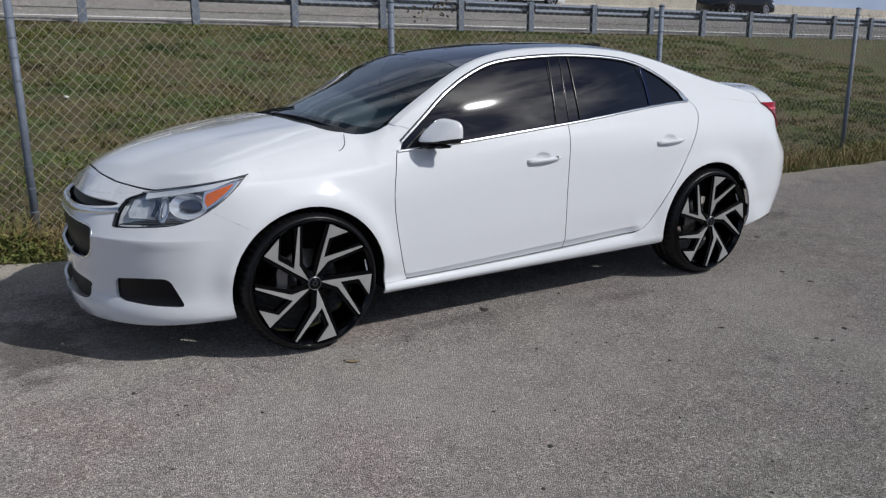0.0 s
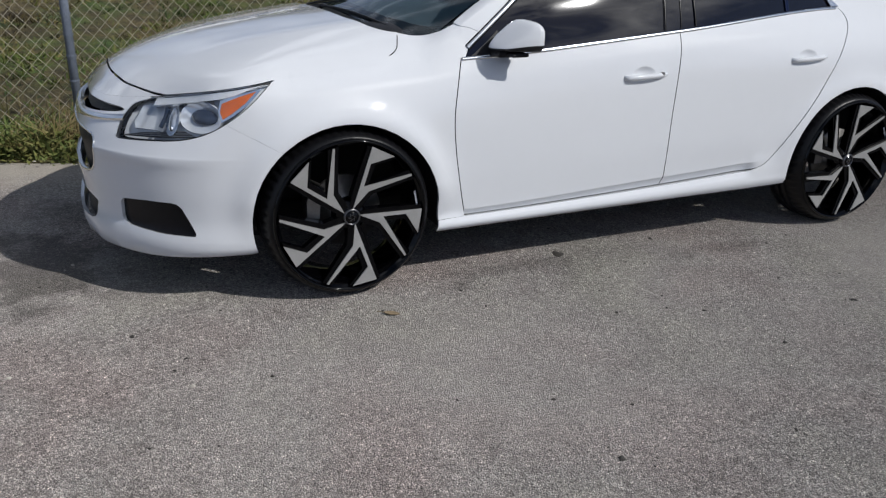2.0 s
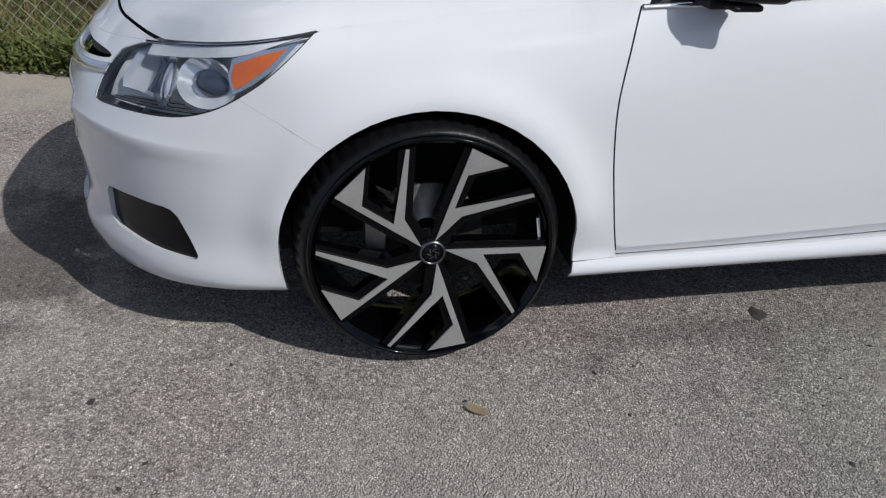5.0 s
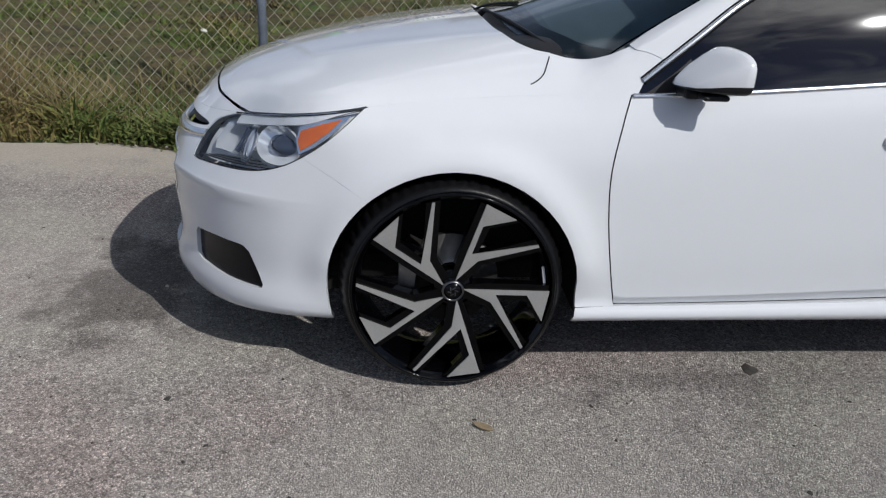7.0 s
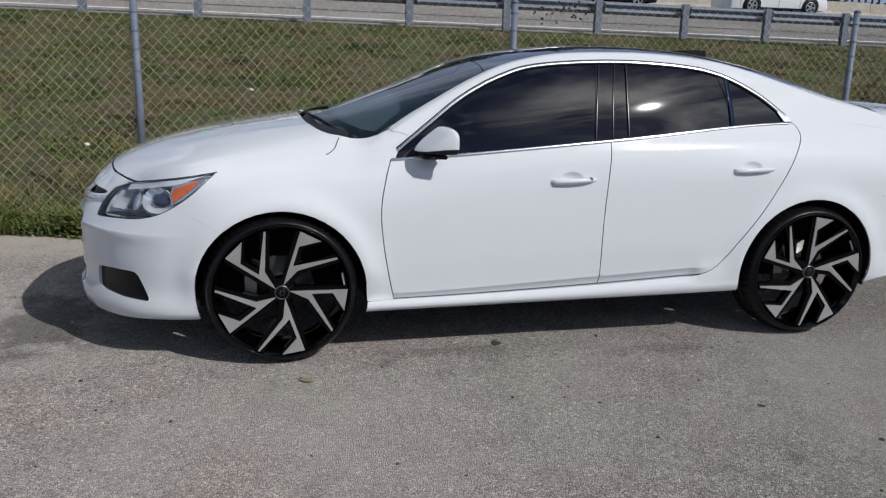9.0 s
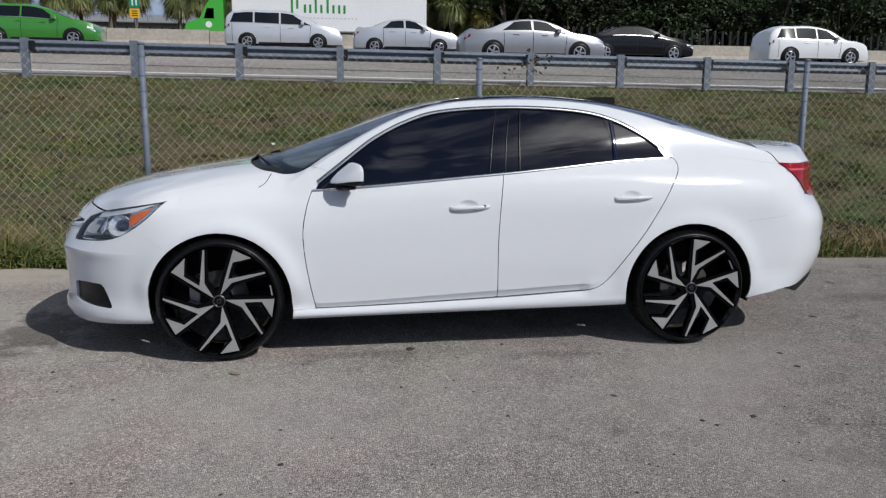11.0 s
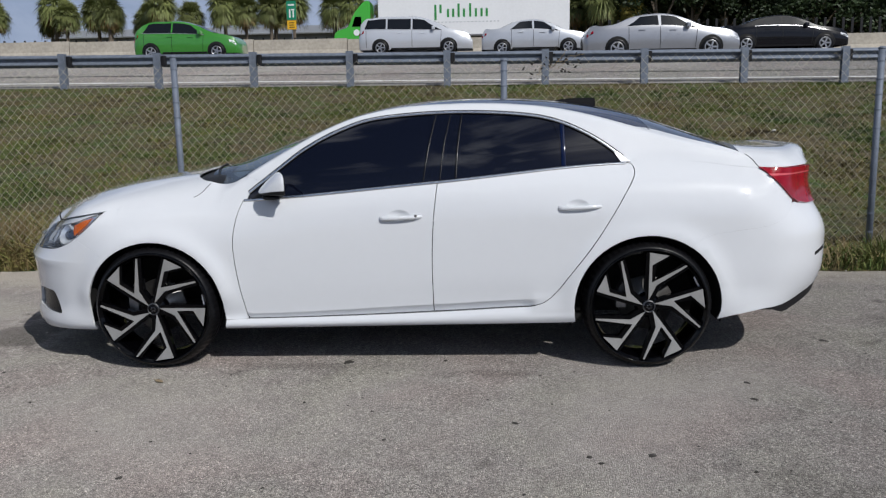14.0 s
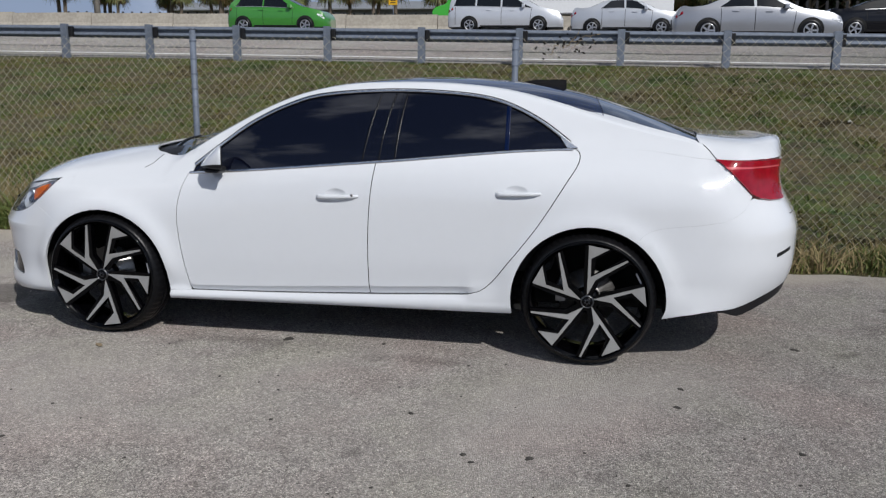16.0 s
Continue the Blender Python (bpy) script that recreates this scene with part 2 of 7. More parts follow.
def sheet(name, surf, outline, mat, parent, holes=(), step=0.05, gap=0.002, depth=0.014, lift=0.0, label="", flip=False, extra=(), bend=None, seam=None):
    """A pressed panel: the part of a surface inside an outline, with turned-in edges."""
    poly = tidy(shrink(tidy(list(outline), step), gap), step)
    hs = [tidy(shrink(tidy(list(h), step), -gap), step) for h in holes]
    pts, edges = [], []
    for loop in [poly] + hs:
        i0 = len(pts)
        pts += [Vector(p) for p in loop]
        edges += [(i0 + i, i0 + (i + 1) % len(loop)) for i in range(len(loop))]
    x0, x1 = min(p[0] for p in poly), max(p[0] for p in poly)
    y0, y1 = min(p[1] for p in poly), max(p[1] for p in poly)
    rim = np.array([tuple(p) for p in pts])
    i = 0
    near = np.array(extra) if len(extra) else None
    for e in extra:
        if np.min((rim[:, 0] - e[0]) ** 2 + (rim[:, 1] - e[1]) ** 2) > 0.005 ** 2 and inside(tuple(e), poly):
            pts.append(Vector(e))
    y = y0 + step / 2
    while y < y1:
        x = x0 + (step / 2 if i % 2 else step * 0.1)
        while x < x1:
            if np.min((rim[:, 0] - x) ** 2 + (rim[:, 1] - y) ** 2) > (0.55 * step) ** 2 and (near is None or np.min((near[:, 0] - x) ** 2 + (near[:, 1] - y) ** 2) > (0.4 * step) ** 2) and inside((x, y), poly) and not any(inside((x, y), h) for h in hs):
                pts.append(Vector((x, y)))
            x += step
        y += step * 0.866
        i += 1
    v2, e2, f2 = delaunay_2d_cdt(pts, edges, [], 0, 1e-6)[:3]
    verts = [Vector(surf(p.x, p.y)) for p in v2]
    # normals by differences of the surface
    eps = 2e-3
    nor = []
    for p, q in zip(v2, verts):
        a = Vector(surf(p.x + eps, p.y)) - Vector(surf(p.x - eps, p.y))
        b = Vector(surf(p.x, p.y + eps)) - Vector(surf(p.x, p.y - eps))
        n = a.cross(b)
        nor.append(n.normalized() * (-1 if flip else 1) if n.length > 1e-12 else Vector((0, 0, 1)))
    verts = [v + n * lift for v, n in zip(verts, nor)]
    if bend:
        nor = [bend(p.x, p.y, n) for p, n in zip(v2, nor)]
    faces = []
    for f in f2:
        c = (sum(v2[k].x for k in f) / len(f), sum(v2[k].y for k in f) / len(f))
        if inside(c, poly) and not any(inside(c, h) for h in hs):
            faces.append(tuple(reversed(f)) if flip else tuple(f))
    count = {}
    for f in faces:
        for a, b in zip(f, f[1:] + f[:1]):
            count[(a, b)] = 1
    rimedges = [(a, b) for (a, b) in count if (b, a) not in count]
    used = sorted({k for f in faces for k in f})
    remap = {k: i for i, k in enumerate(used)}
    vs = [verts[k] for k in used]
    fs = [tuple(remap[k] for k in f) for f in faces]
    # a small rounding, then the turned-in flange
    if depth:
        ring, ring2 = {}, {}
        for a, b in rimedges:
            for k in (a, b):
                if k not in ring:
                    ring[k] = len(vs)
                    vs.append(verts[k] + Vector((0, 0, 0)))
                    ring2[k] = len(vs)
                    vs.append(verts[k] - nor[k] * depth)
        for a, b in rimedges:
            fs.append((ring[b], ring[a], ring2[a], ring2[b]))
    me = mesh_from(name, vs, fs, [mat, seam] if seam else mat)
    # the flange can take its own colour, black for shaded gaps
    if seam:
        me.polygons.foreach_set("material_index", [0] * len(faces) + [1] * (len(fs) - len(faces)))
    # exact normals of the surface, and of the turned-in edge
    ns = [nor[k] for k in used]
    if depth:
        out = {}
        for a, b in rimedges:
            t = (verts[b] - verts[a]).cross(nor[a])
            for k in (a, b):
                out[k] = out.get(k, Vector()) + t
        extra_n = [None] * (len(vs) - len(used))
        for k in ring:
            v = out[k].normalized() if out[k].length > 1e-9 else nor[k]
            extra_n[ring[k] - len(used)] = v
            extra_n[ring2[k] - len(used)] = v
        ns += extra_n
    me.normals_split_custom_set_from_vertices([tuple(v) for v in ns])
    return link(name, me, parent, label)


def strip(name, path, width, mat, parent, lift=0.004, label=""):
    """A raised rounded moulding along a 3D path of (point, normal, across)."""
    vs, fs = [], []
    prof = [(-0.5, -0.3), (-0.42, 0.55), (-0.2, 0.9), (0.2, 0.9), (0.42, 0.55), (0.5, -0.3)]
    for p, n, a in path:
        vs += [p + a * (u * width) + n * (w * lift) for u, w in prof]
    k = len(prof)
    for i in range(len(path) - 1):
        fs += [(i * k + j, i * k + j + 1, (i + 1) * k + j + 1, (i + 1) * k + j) for j in range(k - 1)]
    return link(name, mesh_from(name, vs, fs, mat), parent, label)


# ---- the white car: its surfaces, in its own metres (x to the rear, y to its right side, z up) ----
CY = 0.92
PX = smooth((-1.6, -1.0), (-1.3, -0.98), (-1.14, -0.935), (-0.97, -0.845), (-0.79, -0.715), (-0.60, -0.565), (-0.35, -0.34), (0, 0), (3.1, 3.1), (3.3, 3.3), (3.45, 3.448), (3.56, 3.548), (3.66, 3.632), (3.75, 3.70), (3.88, 3.78), (4.08, 3.85), (4.4, 3.92))
PW = smooth((-1.6, 0), (-1.3, 0.30), (-1.14, 0.455), (-0.97, 0.61), (-0.79, 0.755), (-0.60, 0.85), (-0.35, 0.905), (0, 0.92), (0.5, 0.918), (1.4, 0.92), (2.74, 0.925), (3.1, 0.918), (3.3, 0.908), (3.45, 0.885), (3.56, 0.842), (3.66, 0.785), (3.75, 0.722), (3.88, 0.615), (4.08, 0.42), (4.4, 0))
SHOULDER = smooth((-1.6, 0.79), (-1.14, 0.79), (-0.97, 0.80), (-0.75, 0.825), (-0.5, 0.86), (-0.28, 0.892), (0.1, 0.925), (0.5, 0.945), (1.6, 1.035), (2.62, 1.12), (3.0, 1.12), (3.3, 1.085), (3.6, 1.075), (4.4, 1.075))
SILLTOP = smooth((-0.5, 0.285), (0.53, 0.285), (1.577, 0.318), (2.12, 0.347), (4.4, 0.35))
SIDE = smooth((0.10, 0.15), (0.18, 0.072), (0.222, 0.022), (0.238, 0.004), (0.268, 0.002), (0.279, 0.008), (0.288, 0.0125), (0.297, 0.0130), (0.33, 0.0125), (0.36, 0.0105), (0.45, 0.004), (0.58, 0.0), (0.70, 0.0), (0.80, 0.006), (0.88, 0.02), (0.95, 0.05), (1.05, 0.10), (1.2, 0.18))
PLAIN = smooth((0.10, 0.15), (0.18, 0.072), (0.222, 0.024), (0.238, 0.006), (0.268, 0.002), (0.30, 0.003), (0.36, 0.006), (0.45, 0.003), (0.58, 0.0), (0.70, 0.0))
NOSE = smooth((0.10, 0.12), (0.17, 0.042), (0.20, 0.010), (0.225, 0.0), (0.27, -0.003), (0.30, 0.004), (0.33, 0.014), (0.38, 0.016), (0.47, 0.010), (0.56, 0.003), (0.598, -0.004), (0.608, -0.003), (0.618, 0.003), (0.64, 0.0145), (0.68, 0.034), (0.74, 0.07), (0.80, 0.115), (0.86, 0.16))
TAIL = smooth((0.15, 0.20), (0.25, 0.13), (0.33, 0.07), (0.41, 0.03), (0.50, 0.004), (0.64, -0.004), (0.72, -0.002), (0.78, 0.018), (0.84, 0.052), (0.90, 0.088), (1.0, 0.112), (1.09, 0.108), (1.2, 0.105))


def step01(a, b, x):
    t = min(max((x - a) / (b - a), 0), 1)
    return t * t * (3 - 2 * t)


HANDLES = ((1.40, 0.852), (2.36, 0.898))


def inset(u, z):
    rise = SHOULDER(u) - 0.95 if u > 0.3 else (SHOULDER(0.3) - 0.95) * step01(-0.4, 0.3, u)
    zs, zb = SILLTOP(u), 0.226 + 0.0144 * (min(max(u, 0.4), 2.35) - 0.398)
    if z < zs:
        a = 0.288 + (z - zs) * 0.062 / (zs - zb)
    else:
        a = z - rise * step01(0.5, 0.95, z) - (zs - 0.288) * (1 - step01(0.40, 0.56, z))
    s = SIDE(a)
    if z < 0.6 and (u < 0.41 or u > 2.04):
        g = step01(0.34, 0.41, u) * (1 - step01(2.06, 2.14, u))
        s = g * s + (1 - g) * PLAIN(a if u > 1 else z)
    f, r = step01(-0.35, -0.95, u) if u < 0 else 0.0, step01(3.25, 3.75, u)
    d = s * (1 - f) * (1 - r) + NOSE(z) * f + TAIL(z) * r
    for c in (0.0, 2.737):
        q = math.hypot(u - c, z - 0.34)
        d -= (0.026 if c < 1 else 0.020) * math.exp(-((q - 0.40) / 0.07) ** 2) * step01(0.26, 0.45, z)
    for hx, hz in HANDLES:
        q = ((u - hx + 0.005) / 0.062) ** 2 + ((z - hz - 0.004) / 0.034) ** 2
        if q < 1:
            d += 0.013 * (1 - q) ** 1.3
    # the front corner leans back towards the lamps
    if u < -0.2:
        d += 0.022 * math.exp(-((u + 0.85) / 0.35) ** 2) * step01(0.62, 0.84, z)
    # rounded haunches over the wheels
    d += 1.2 * step01(1.1, 2.9, u) * (1 - step01(3.3, 3.6, u)) * max(0.0, z - 0.82) ** 2
    d += 0.85 * step01(-0.45, -0.15, u) * (1 - step01(0.05, 0.95, u)) * max(0.0, z - 0.69) ** 2
    return d


def lower(u, z):
    """The side, nose and tail below the shoulder, on the left."""
    e = 0.01
    dx, dw = PX(u + e) - PX(u - e), PW(u + e) - PW(u - e)
    n = math.hypot(dx, dw) or 1.0
    nx, nw = -dw / n, dx / n
    d = inset(u, z)
    return PX(u) - nx * d, -(max(PW(u) - nw * d, 0)), z


def door_side(u, z):
    """The doors' skin: as the side, with the foot turned under along a crease."""
    x, y, _ = lower(u, max(z, SILLTOP(u) + 0.012))
    return x, y + 0.66 * (1 - 0.75 * step01(2.06, 2.17, u)) * max(0.0, crease_z(u) - z), z


def crease_z(u):
    return SILLTOP(u) + 0.026 + 0.016 * step01(0.5, 1.6, u)


EDGE = {}


def edge(u):
    k = round(u, 3)
    if k not in EDGE:
        EDGE[k] = lower(u, SHOULDER(u))
    return EDGE[k]


US = [-1.6 + 0.02 * i for i in range(301)]
FRONTX = sorted((edge(u)[0], -edge(u)[1]) for u in US if u < 0.6)
REARX = sorted((edge(u)[0], -edge(u)[1]) for u in US if u > 2.9)
FX, FW = np.array([p[0] for p in FRONTX]), np.array([p[1] for p in FRONTX])
RX, RW = np.array([p[0] for p in REARX]), np.array([p[1] for p in REARX])
HOODC = smooth((-0.895, 0.79), (-0.865, 0.828), (-0.80, 0.872), (-0.65, 0.937), (-0.4, 1.002), (-0.17, 1.043), (0.16, 1.09), (0.4, 1.118))
UOFX = sorted((edge(u)[0], SHOULDER(u)) for u in US)
UX, UZ = np.array([p[0] for p in UOFX]), np.array([p[1] for p in UOFX])


def hood(x, y):
    w = max(float(np.interp(x, FX, FW)), 1e-3)
    t = min(abs(y) / w, 1.0)
    ze = float(np.interp(x, UX, UZ))
    crease = 0.006 * math.exp(-((abs(y) - (0.52 + 0.12 * x)) / 0.08) ** 2) * step01(-0.7, -0.2, x)

    def base(v):
        return HOODC(x - 0.50 * v * v)
    return x, y, base(y) - max(base(w) - ze, -0.02) * t ** 6 + crease


DECKC = smooth((3.15, 1.24), (3.3, 1.200), (3.42, 1.188), (3.6, 1.184), (3.74, 1.188), (3.785, 1.172), (3.815, 1.12))


def deck(x, y):
    w = max(float(np.interp(x, RX, RW)), 1e-3)
    t = min(abs(y) / w, 1.0)
    return x, y, DECKC(x) - (DECKC(x) - 1.078) * t ** 7


RAIL = smooth((0.22, 0.90), (0.36, 0.952), (0.5, 1.052), (0.736, 1.20), (0.886, 1.285), (1.08, 1.372), (1.28, 1.423), (1.67, 1.451), (2.03, 1.441), (2.264, 1.413), (2.466, 1.365), (2.7, 1.295), (3.0, 1.212), (3.2, 1.17), (3.42, 1.105))
TOPC = smooth((0.15, 1.085), (0.3, 1.118), (0.5, 1.188), (0.8, 1.298), (1.0, 1.372), (1.2, 1.430), (1.5, 1.476), (1.8, 1.490), (2.1, 1.483), (2.4, 1.455), (2.7, 1.398), (3.0, 1.305), (3.3, 1.198), (3.5, 1.13))


def green_raw(x, q):
    zb, zr = SHOULDER(x), RAIL(x)
    zr = max(zr, zb + 0.002)
    i0 = inset(x, zb)

    def side(z):
        h = z - zb
        return PW(x) - (i0 + 0.36 * h + 0.45 * h * h)
    if q <= 1:
        z = zb + q * (zr - zb)
        return x, -side(z), z
    t = 2 - q
    return x, -side(zr) * t, TOPC(x) - max(TOPC(x) - zr, 0.0) * t ** 2.3


def green(x, q):
    """The glasshouse on the left: q 0 at the belt, 1 at the roof's edge, 2 on the middle line."""
    d = 0.06 * step01(0.75, 0.9, q) * (1 - step01(1.1, 1.3, q)) * step01(0.50, 0.75, x)
    if d < 1e-4:
        return green_raw(x, q)
    p = [Vector(green_raw(x, q + d * k)) for k in (-1, -0.5, 0, 0.5, 1)]
    v = (p[0] + p[4]) * 0.15 + (p[1] + p[3]) * 0.2 + p[2] * 0.3
    return tuple(v)


def gtop(x, y):
    """Height of the glasshouse over a place in plan."""
    zb, zr = SHOULDER(x), max(RAIL(x), SHOULDER(x) + 0.002)
    i0, h = inset(x, zb), zr - zb
    ws = PW(x) - (i0 + 0.36 * h + 0.45 * h * h)
    if abs(y) <= ws or ws <= 0.05:
        return TOPC(x) - max(TOPC(x) - zr, 0.0) * min(abs(y) / max(ws, 0.05), 1.0) ** 2.3
    c = max(PW(x) - i0 - abs(y), 0.0)
    return zb + (-0.36 + math.sqrt(max(0.36 ** 2 + 1.8 * c, 0.0))) / 0.9


def skin(x, y):
    """The hood's surface, going over into the foot of the windshield pillar."""
    s = step01(0.26, 0.49, x)
    return x, y, (1 - s) * hood(x, y)[2] + s * gtop(x, y)


def normal_of(surf, a, b, flip=1):
    e = 2e-3
    return ((Vector(surf(a + e, b)) - Vector(surf(a - e, b))).cross(Vector(surf(a, b + e)) - Vector(surf(a, b - e)))).normalized() * flip


# one rolled shoulder from hood to fender and nose: both sides share their normals along it
ROLL_U = [u for u in US if u <= 0.50]
ROLL_P = np.array([edge(u)[:2] for u in ROLL_U])
ROLL_N = []
for u, (ex, ey) in zip(ROLL_U, ROLL_P):
    hn = normal_of(skin, ex, min(ey + 0.012, -0.002)) if u > -1.2 else normal_of(skin, ex + 0.012, min(ey, -0.002))
    ROLL_N.append((hn + normal_of(lower, max(u, -1.595), SHOULDER(u) - 0.008)).normalized())


def roll_normal(u, s):
    n = ROLL_N[min(max(int(round((u + 1.6) / 0.02)), 0), len(ROLL_N) - 1)]
    return Vector((n.x, n.y * s, n.z))


def bend_top(x, y, n):
    d = np.hypot(ROLL_P[:, 0] - x, ROLL_P[:, 1] + abs(y))
    i = int(np.argmin(d))
    w = 1 - step01(0.0, 0.11, float(d[i]))
    return (n * (1 - w) + roll_normal(ROLL_U[i], 1 if y < 0 else -1) * w).normalized() if w > 0 else n


def bend_side(s):
    def f(u, z, n):
        w = (1 - step01(0.0, 0.09, SHOULDER(u) - z)) if u <= 0.5 else 0.0
        return (n * (1 - w) + roll_normal(u, s) * w).normalized() if w > 0 else n
    return f


def bend_nose(k, z, n):
    u = abs(k) - 1.6
    w = 1 - step01(0.0, 0.04, SHOULDER(u) - z)
    return (n * (1 - w) + roll_normal(u, 1 if k > 0 else -1) * w).normalized() if w > 0 else n


# the rear haunch goes over into the roof pillar without a joint
HAUNCH_X = [2.55 + 0.05 * i for i in range(19)]
HAUNCH_N = [(normal_of(lower, x, SHOULDER(x) - 0.01) + normal_of(green, x, 0.03)).normalized() for x in HAUNCH_X]


def haunch_normal(x, s):
    t = min(max((x - 2.55) / 0.05, 0.0), 17.999)
    i = int(t)
    n = HAUNCH_N[i].lerp(HAUNCH_N[i + 1], t - i)
    return Vector((n.x, n.y * s, n.z))


def bend_haunch(s):
    def f(u, z, n):
        w = (1 - step01(0.0, 0.16, SHOULDER(u) - z)) * step01(2.62, 2.68, u)
        return (n * (1 - w) + haunch_normal(u, s) * w).normalized() if w > 0 else n
    return f


def bend_pillar(s):
    def f(x, q, n):
        w = (1 - step01(0.0, 0.14, q * (RAIL(x) - SHOULDER(x)))) * step01(2.60, 2.66, x)
        return (n * (1 - w) + haunch_normal(x, s) * w).normalized() if w > 0 else n
    return f


def qof(x, z):
    zb, zr = SHOULDER(x), max(RAIL(x), SHOULDER(x) + 0.002)
    return (z - zb) / (zr - zb)


def right(surf):
    return lambda a, b: (lambda p: (p[0], -p[1], p[2]))(surf(a, b))


def front_of(surf):
    """The nose with the place along it counted from the middle, both ways."""
    def s(k, z):
        p = surf(-1.6 + abs(k), z)
        return (p[0], p[1] if k >= 0 else -p[1], p[2])
    return s


def rear_of(surf):
    def s(k, z):
        p = surf(4.4 - abs(k), z)
        return (p[0], p[1] if k >= 0 else -p[1], p[2])
    return s


car = tagged(new("car"), "white four-door sedan with black roof, tinted windows and big wheels", "car")
car.location = (0, CY, 0)

ARCH_F = arc(0.0, 0.335, 0.399, 0.391, 197, -16)
ARCH_R = arc(2.737, 0.345, 0.396, 0.394, -11, 194)
BUMP_SEAM = [(-0.477, 0.740), (-0.373, 0.687), (-0.262, 0.630)]
QSEAM = spline([(2.965, 0.6671), (3.02, 0.718), (3.10, 0.743), (3.215, 0.758), (3.33, 0.773), (3.404, 0.789), (3.50, 0.835), (3.568, 0.888)], 4)
DOOR_F = spline([(0.522, 0.952), (0.49, 0.86), (0.466, 0.727), (0.474, 0.58), (0.50, 0.42), (0.53, 0.284)])
DOOR_B = spline([(1.606, 1.037), (1.585, 0.85), (1.574, 0.67), (1.573, 0.5), (1.577, 0.317)])
DOOR_R = spline([(2.64, 1.121), (2.667, 1.105), (2.665, 1.05), (2.60, 0.94), (2.465, 0.719), (2.318, 0.52), (2.25, 0.43), (2.185, 0.372), (2.11, 0.346)])
LAMP = spline([(-0.285, 0.888), (-0.39, 0.797), (-0.477, 0.740), (-0.56, 0.702), (-0.671, 0.676), (-0.836, 0.663), (-0.95, 0.657), (-0.985, 0.660)], 6) + spline([(-0.985, 0.660), (-0.990, 0.715), (-0.968, 0.772), (-0.90, 0.800)], 6) + [(u, SHOULDER(u) - 0.003) for u in np.linspace(-0.87, -0.30, 20)]

for sgn, wrap in ((1, lambda s: s), (-1, right)):
    low, grn, fl = wrap(lower), wrap(green), sgn < 0
    # front fender
    top = [(x, SHOULDER(x)) for x in np.linspace(0.50, -0.27, 155)]
    fender = [(0.404, 0.279), (0.47, 0.281)] + DOOR_F[::-1] + top + LAMP[:13] + BUMP_SEAM[1:] + [p for p in ARCH_F if p[0] > -0.262 and p[1] > 0.285]
    sheet("fender", low, fender, WHITE, car, step=0.03, flip=fl, gap=0.0001, depth=0.012, bend=bend_side(sgn))
    # doors
    dor = wrap(door_side)
    crease = [(x, crease_z(x) + d) for d in (-0.012, -0.0035, 0.0, 0.0035, 0.02) for x in np.linspace(0.57, 1.55, 34)]
    cups = [[(hx - 0.005 + r * 0.062 * math.cos(a), hz + 0.004 + r * 0.034 * math.sin(a)) for r in (0.3, 0.6, 0.8, 0.93, 1.06) for a in np.linspace(0, 2 * math.pi, 25)[:-1]] for hx, hz in HANDLES]
    crease2 = [(x, crease_z(x) + d) for d in (-0.012, -0.0035, 0.0, 0.0035, 0.02) for x in np.linspace(1.60, 2.14, 20)]
    # black turned-in edges: the door gaps' shade is put into their colour
    sheet("front_door", dor, [(x + 0.0022, z) for x, z in DOOR_F[::-1]] + [(x, SHOULDER(x)) for x in np.linspace(0.56, 1.58, 20)] + DOOR_B + [(x, SILLTOP(x) - 0.0030) for x in np.linspace(1.555, 0.56, 30)], WHITE, car, step=0.04, flip=fl, extra=crease + cups[0], gap=0.0021, seam=GAPFINBLACK)
    sheet("rear_door", dor, DOOR_B[::-1] + [(x, SHOULDER(x)) for x in np.linspace(1.64, 2.62, 20)] + [(x - 0.0026, z) for x, z in DOOR_R] + [(x, SILLTOP(x) - 0.0030) for x in np.linspace(2.08, 1.60, 15)], WHITE, car, step=0.04, flip=fl, extra=crease2 + cups[1], gap=0.0021, seam=GAPFINBLACK)
    # sill below the doors
    sill = [(0.398, 0.226)] + [(x, 0.226 + (x - 0.398) * 0.0144) for x in np.linspace(0.5, 2.3, 10)] + [(2.344, 0.254)]
    sill_top = [(2.12, 0.345)] + [(x, SILLTOP(x) - 0.0025) for x in np.linspace(2.08, 0.56, 46)]
    # the step on which the doors close
    step_ = wrap(lambda u, w: (lambda p: (p[0], p[1] + w, p[2] - 0.10 * w))(lower(u, SILLTOP(u) - 0.0032)))
    sheet("sill_step", step_, [(x, 0.002) for x in np.linspace(0.50, 2.13, 60)] + [(2.13, 0.06), (0.50, 0.06)], WHITE, car, step=0.03, gap=0.0, depth=0.0, flip=fl)
    # rear quarter, up to the belt
    quarter = sill[:-1] + [(2.349, 0.256)] + [p for p in reversed(ARCH_R) if p[0] < 2.95 and p[1] > 0.262] + QSEAM + [(3.585, 0.905), (3.475, 1.003)] + [(x, SHOULDER(x)) for x in np.linspace(3.36, 2.68, 69)] + DOOR_R[:-1] + sill_top[1:] + [(0.50, 0.282), (0.405, 0.277)]
    sheet("quarter_panel", low, quarter, WHITE, car, step=0.035, flip=fl, gap=0.0, depth=0.010, label="rear quarter panel running into the sill", bend=bend_haunch(sgn), extra=[(x, SILLTOP(x) - d) for d in (0.004, 0.006, 0.009, 0.014, 0.022, 0.034, 0.046, 0.054) for x in np.linspace(0.43, 2.32, 68)] + [(x, SILLTOP(x) + d) for d in (0.006, 0.018, 0.032, 0.046) for x in np.linspace(2.14, 2.32, 8)])
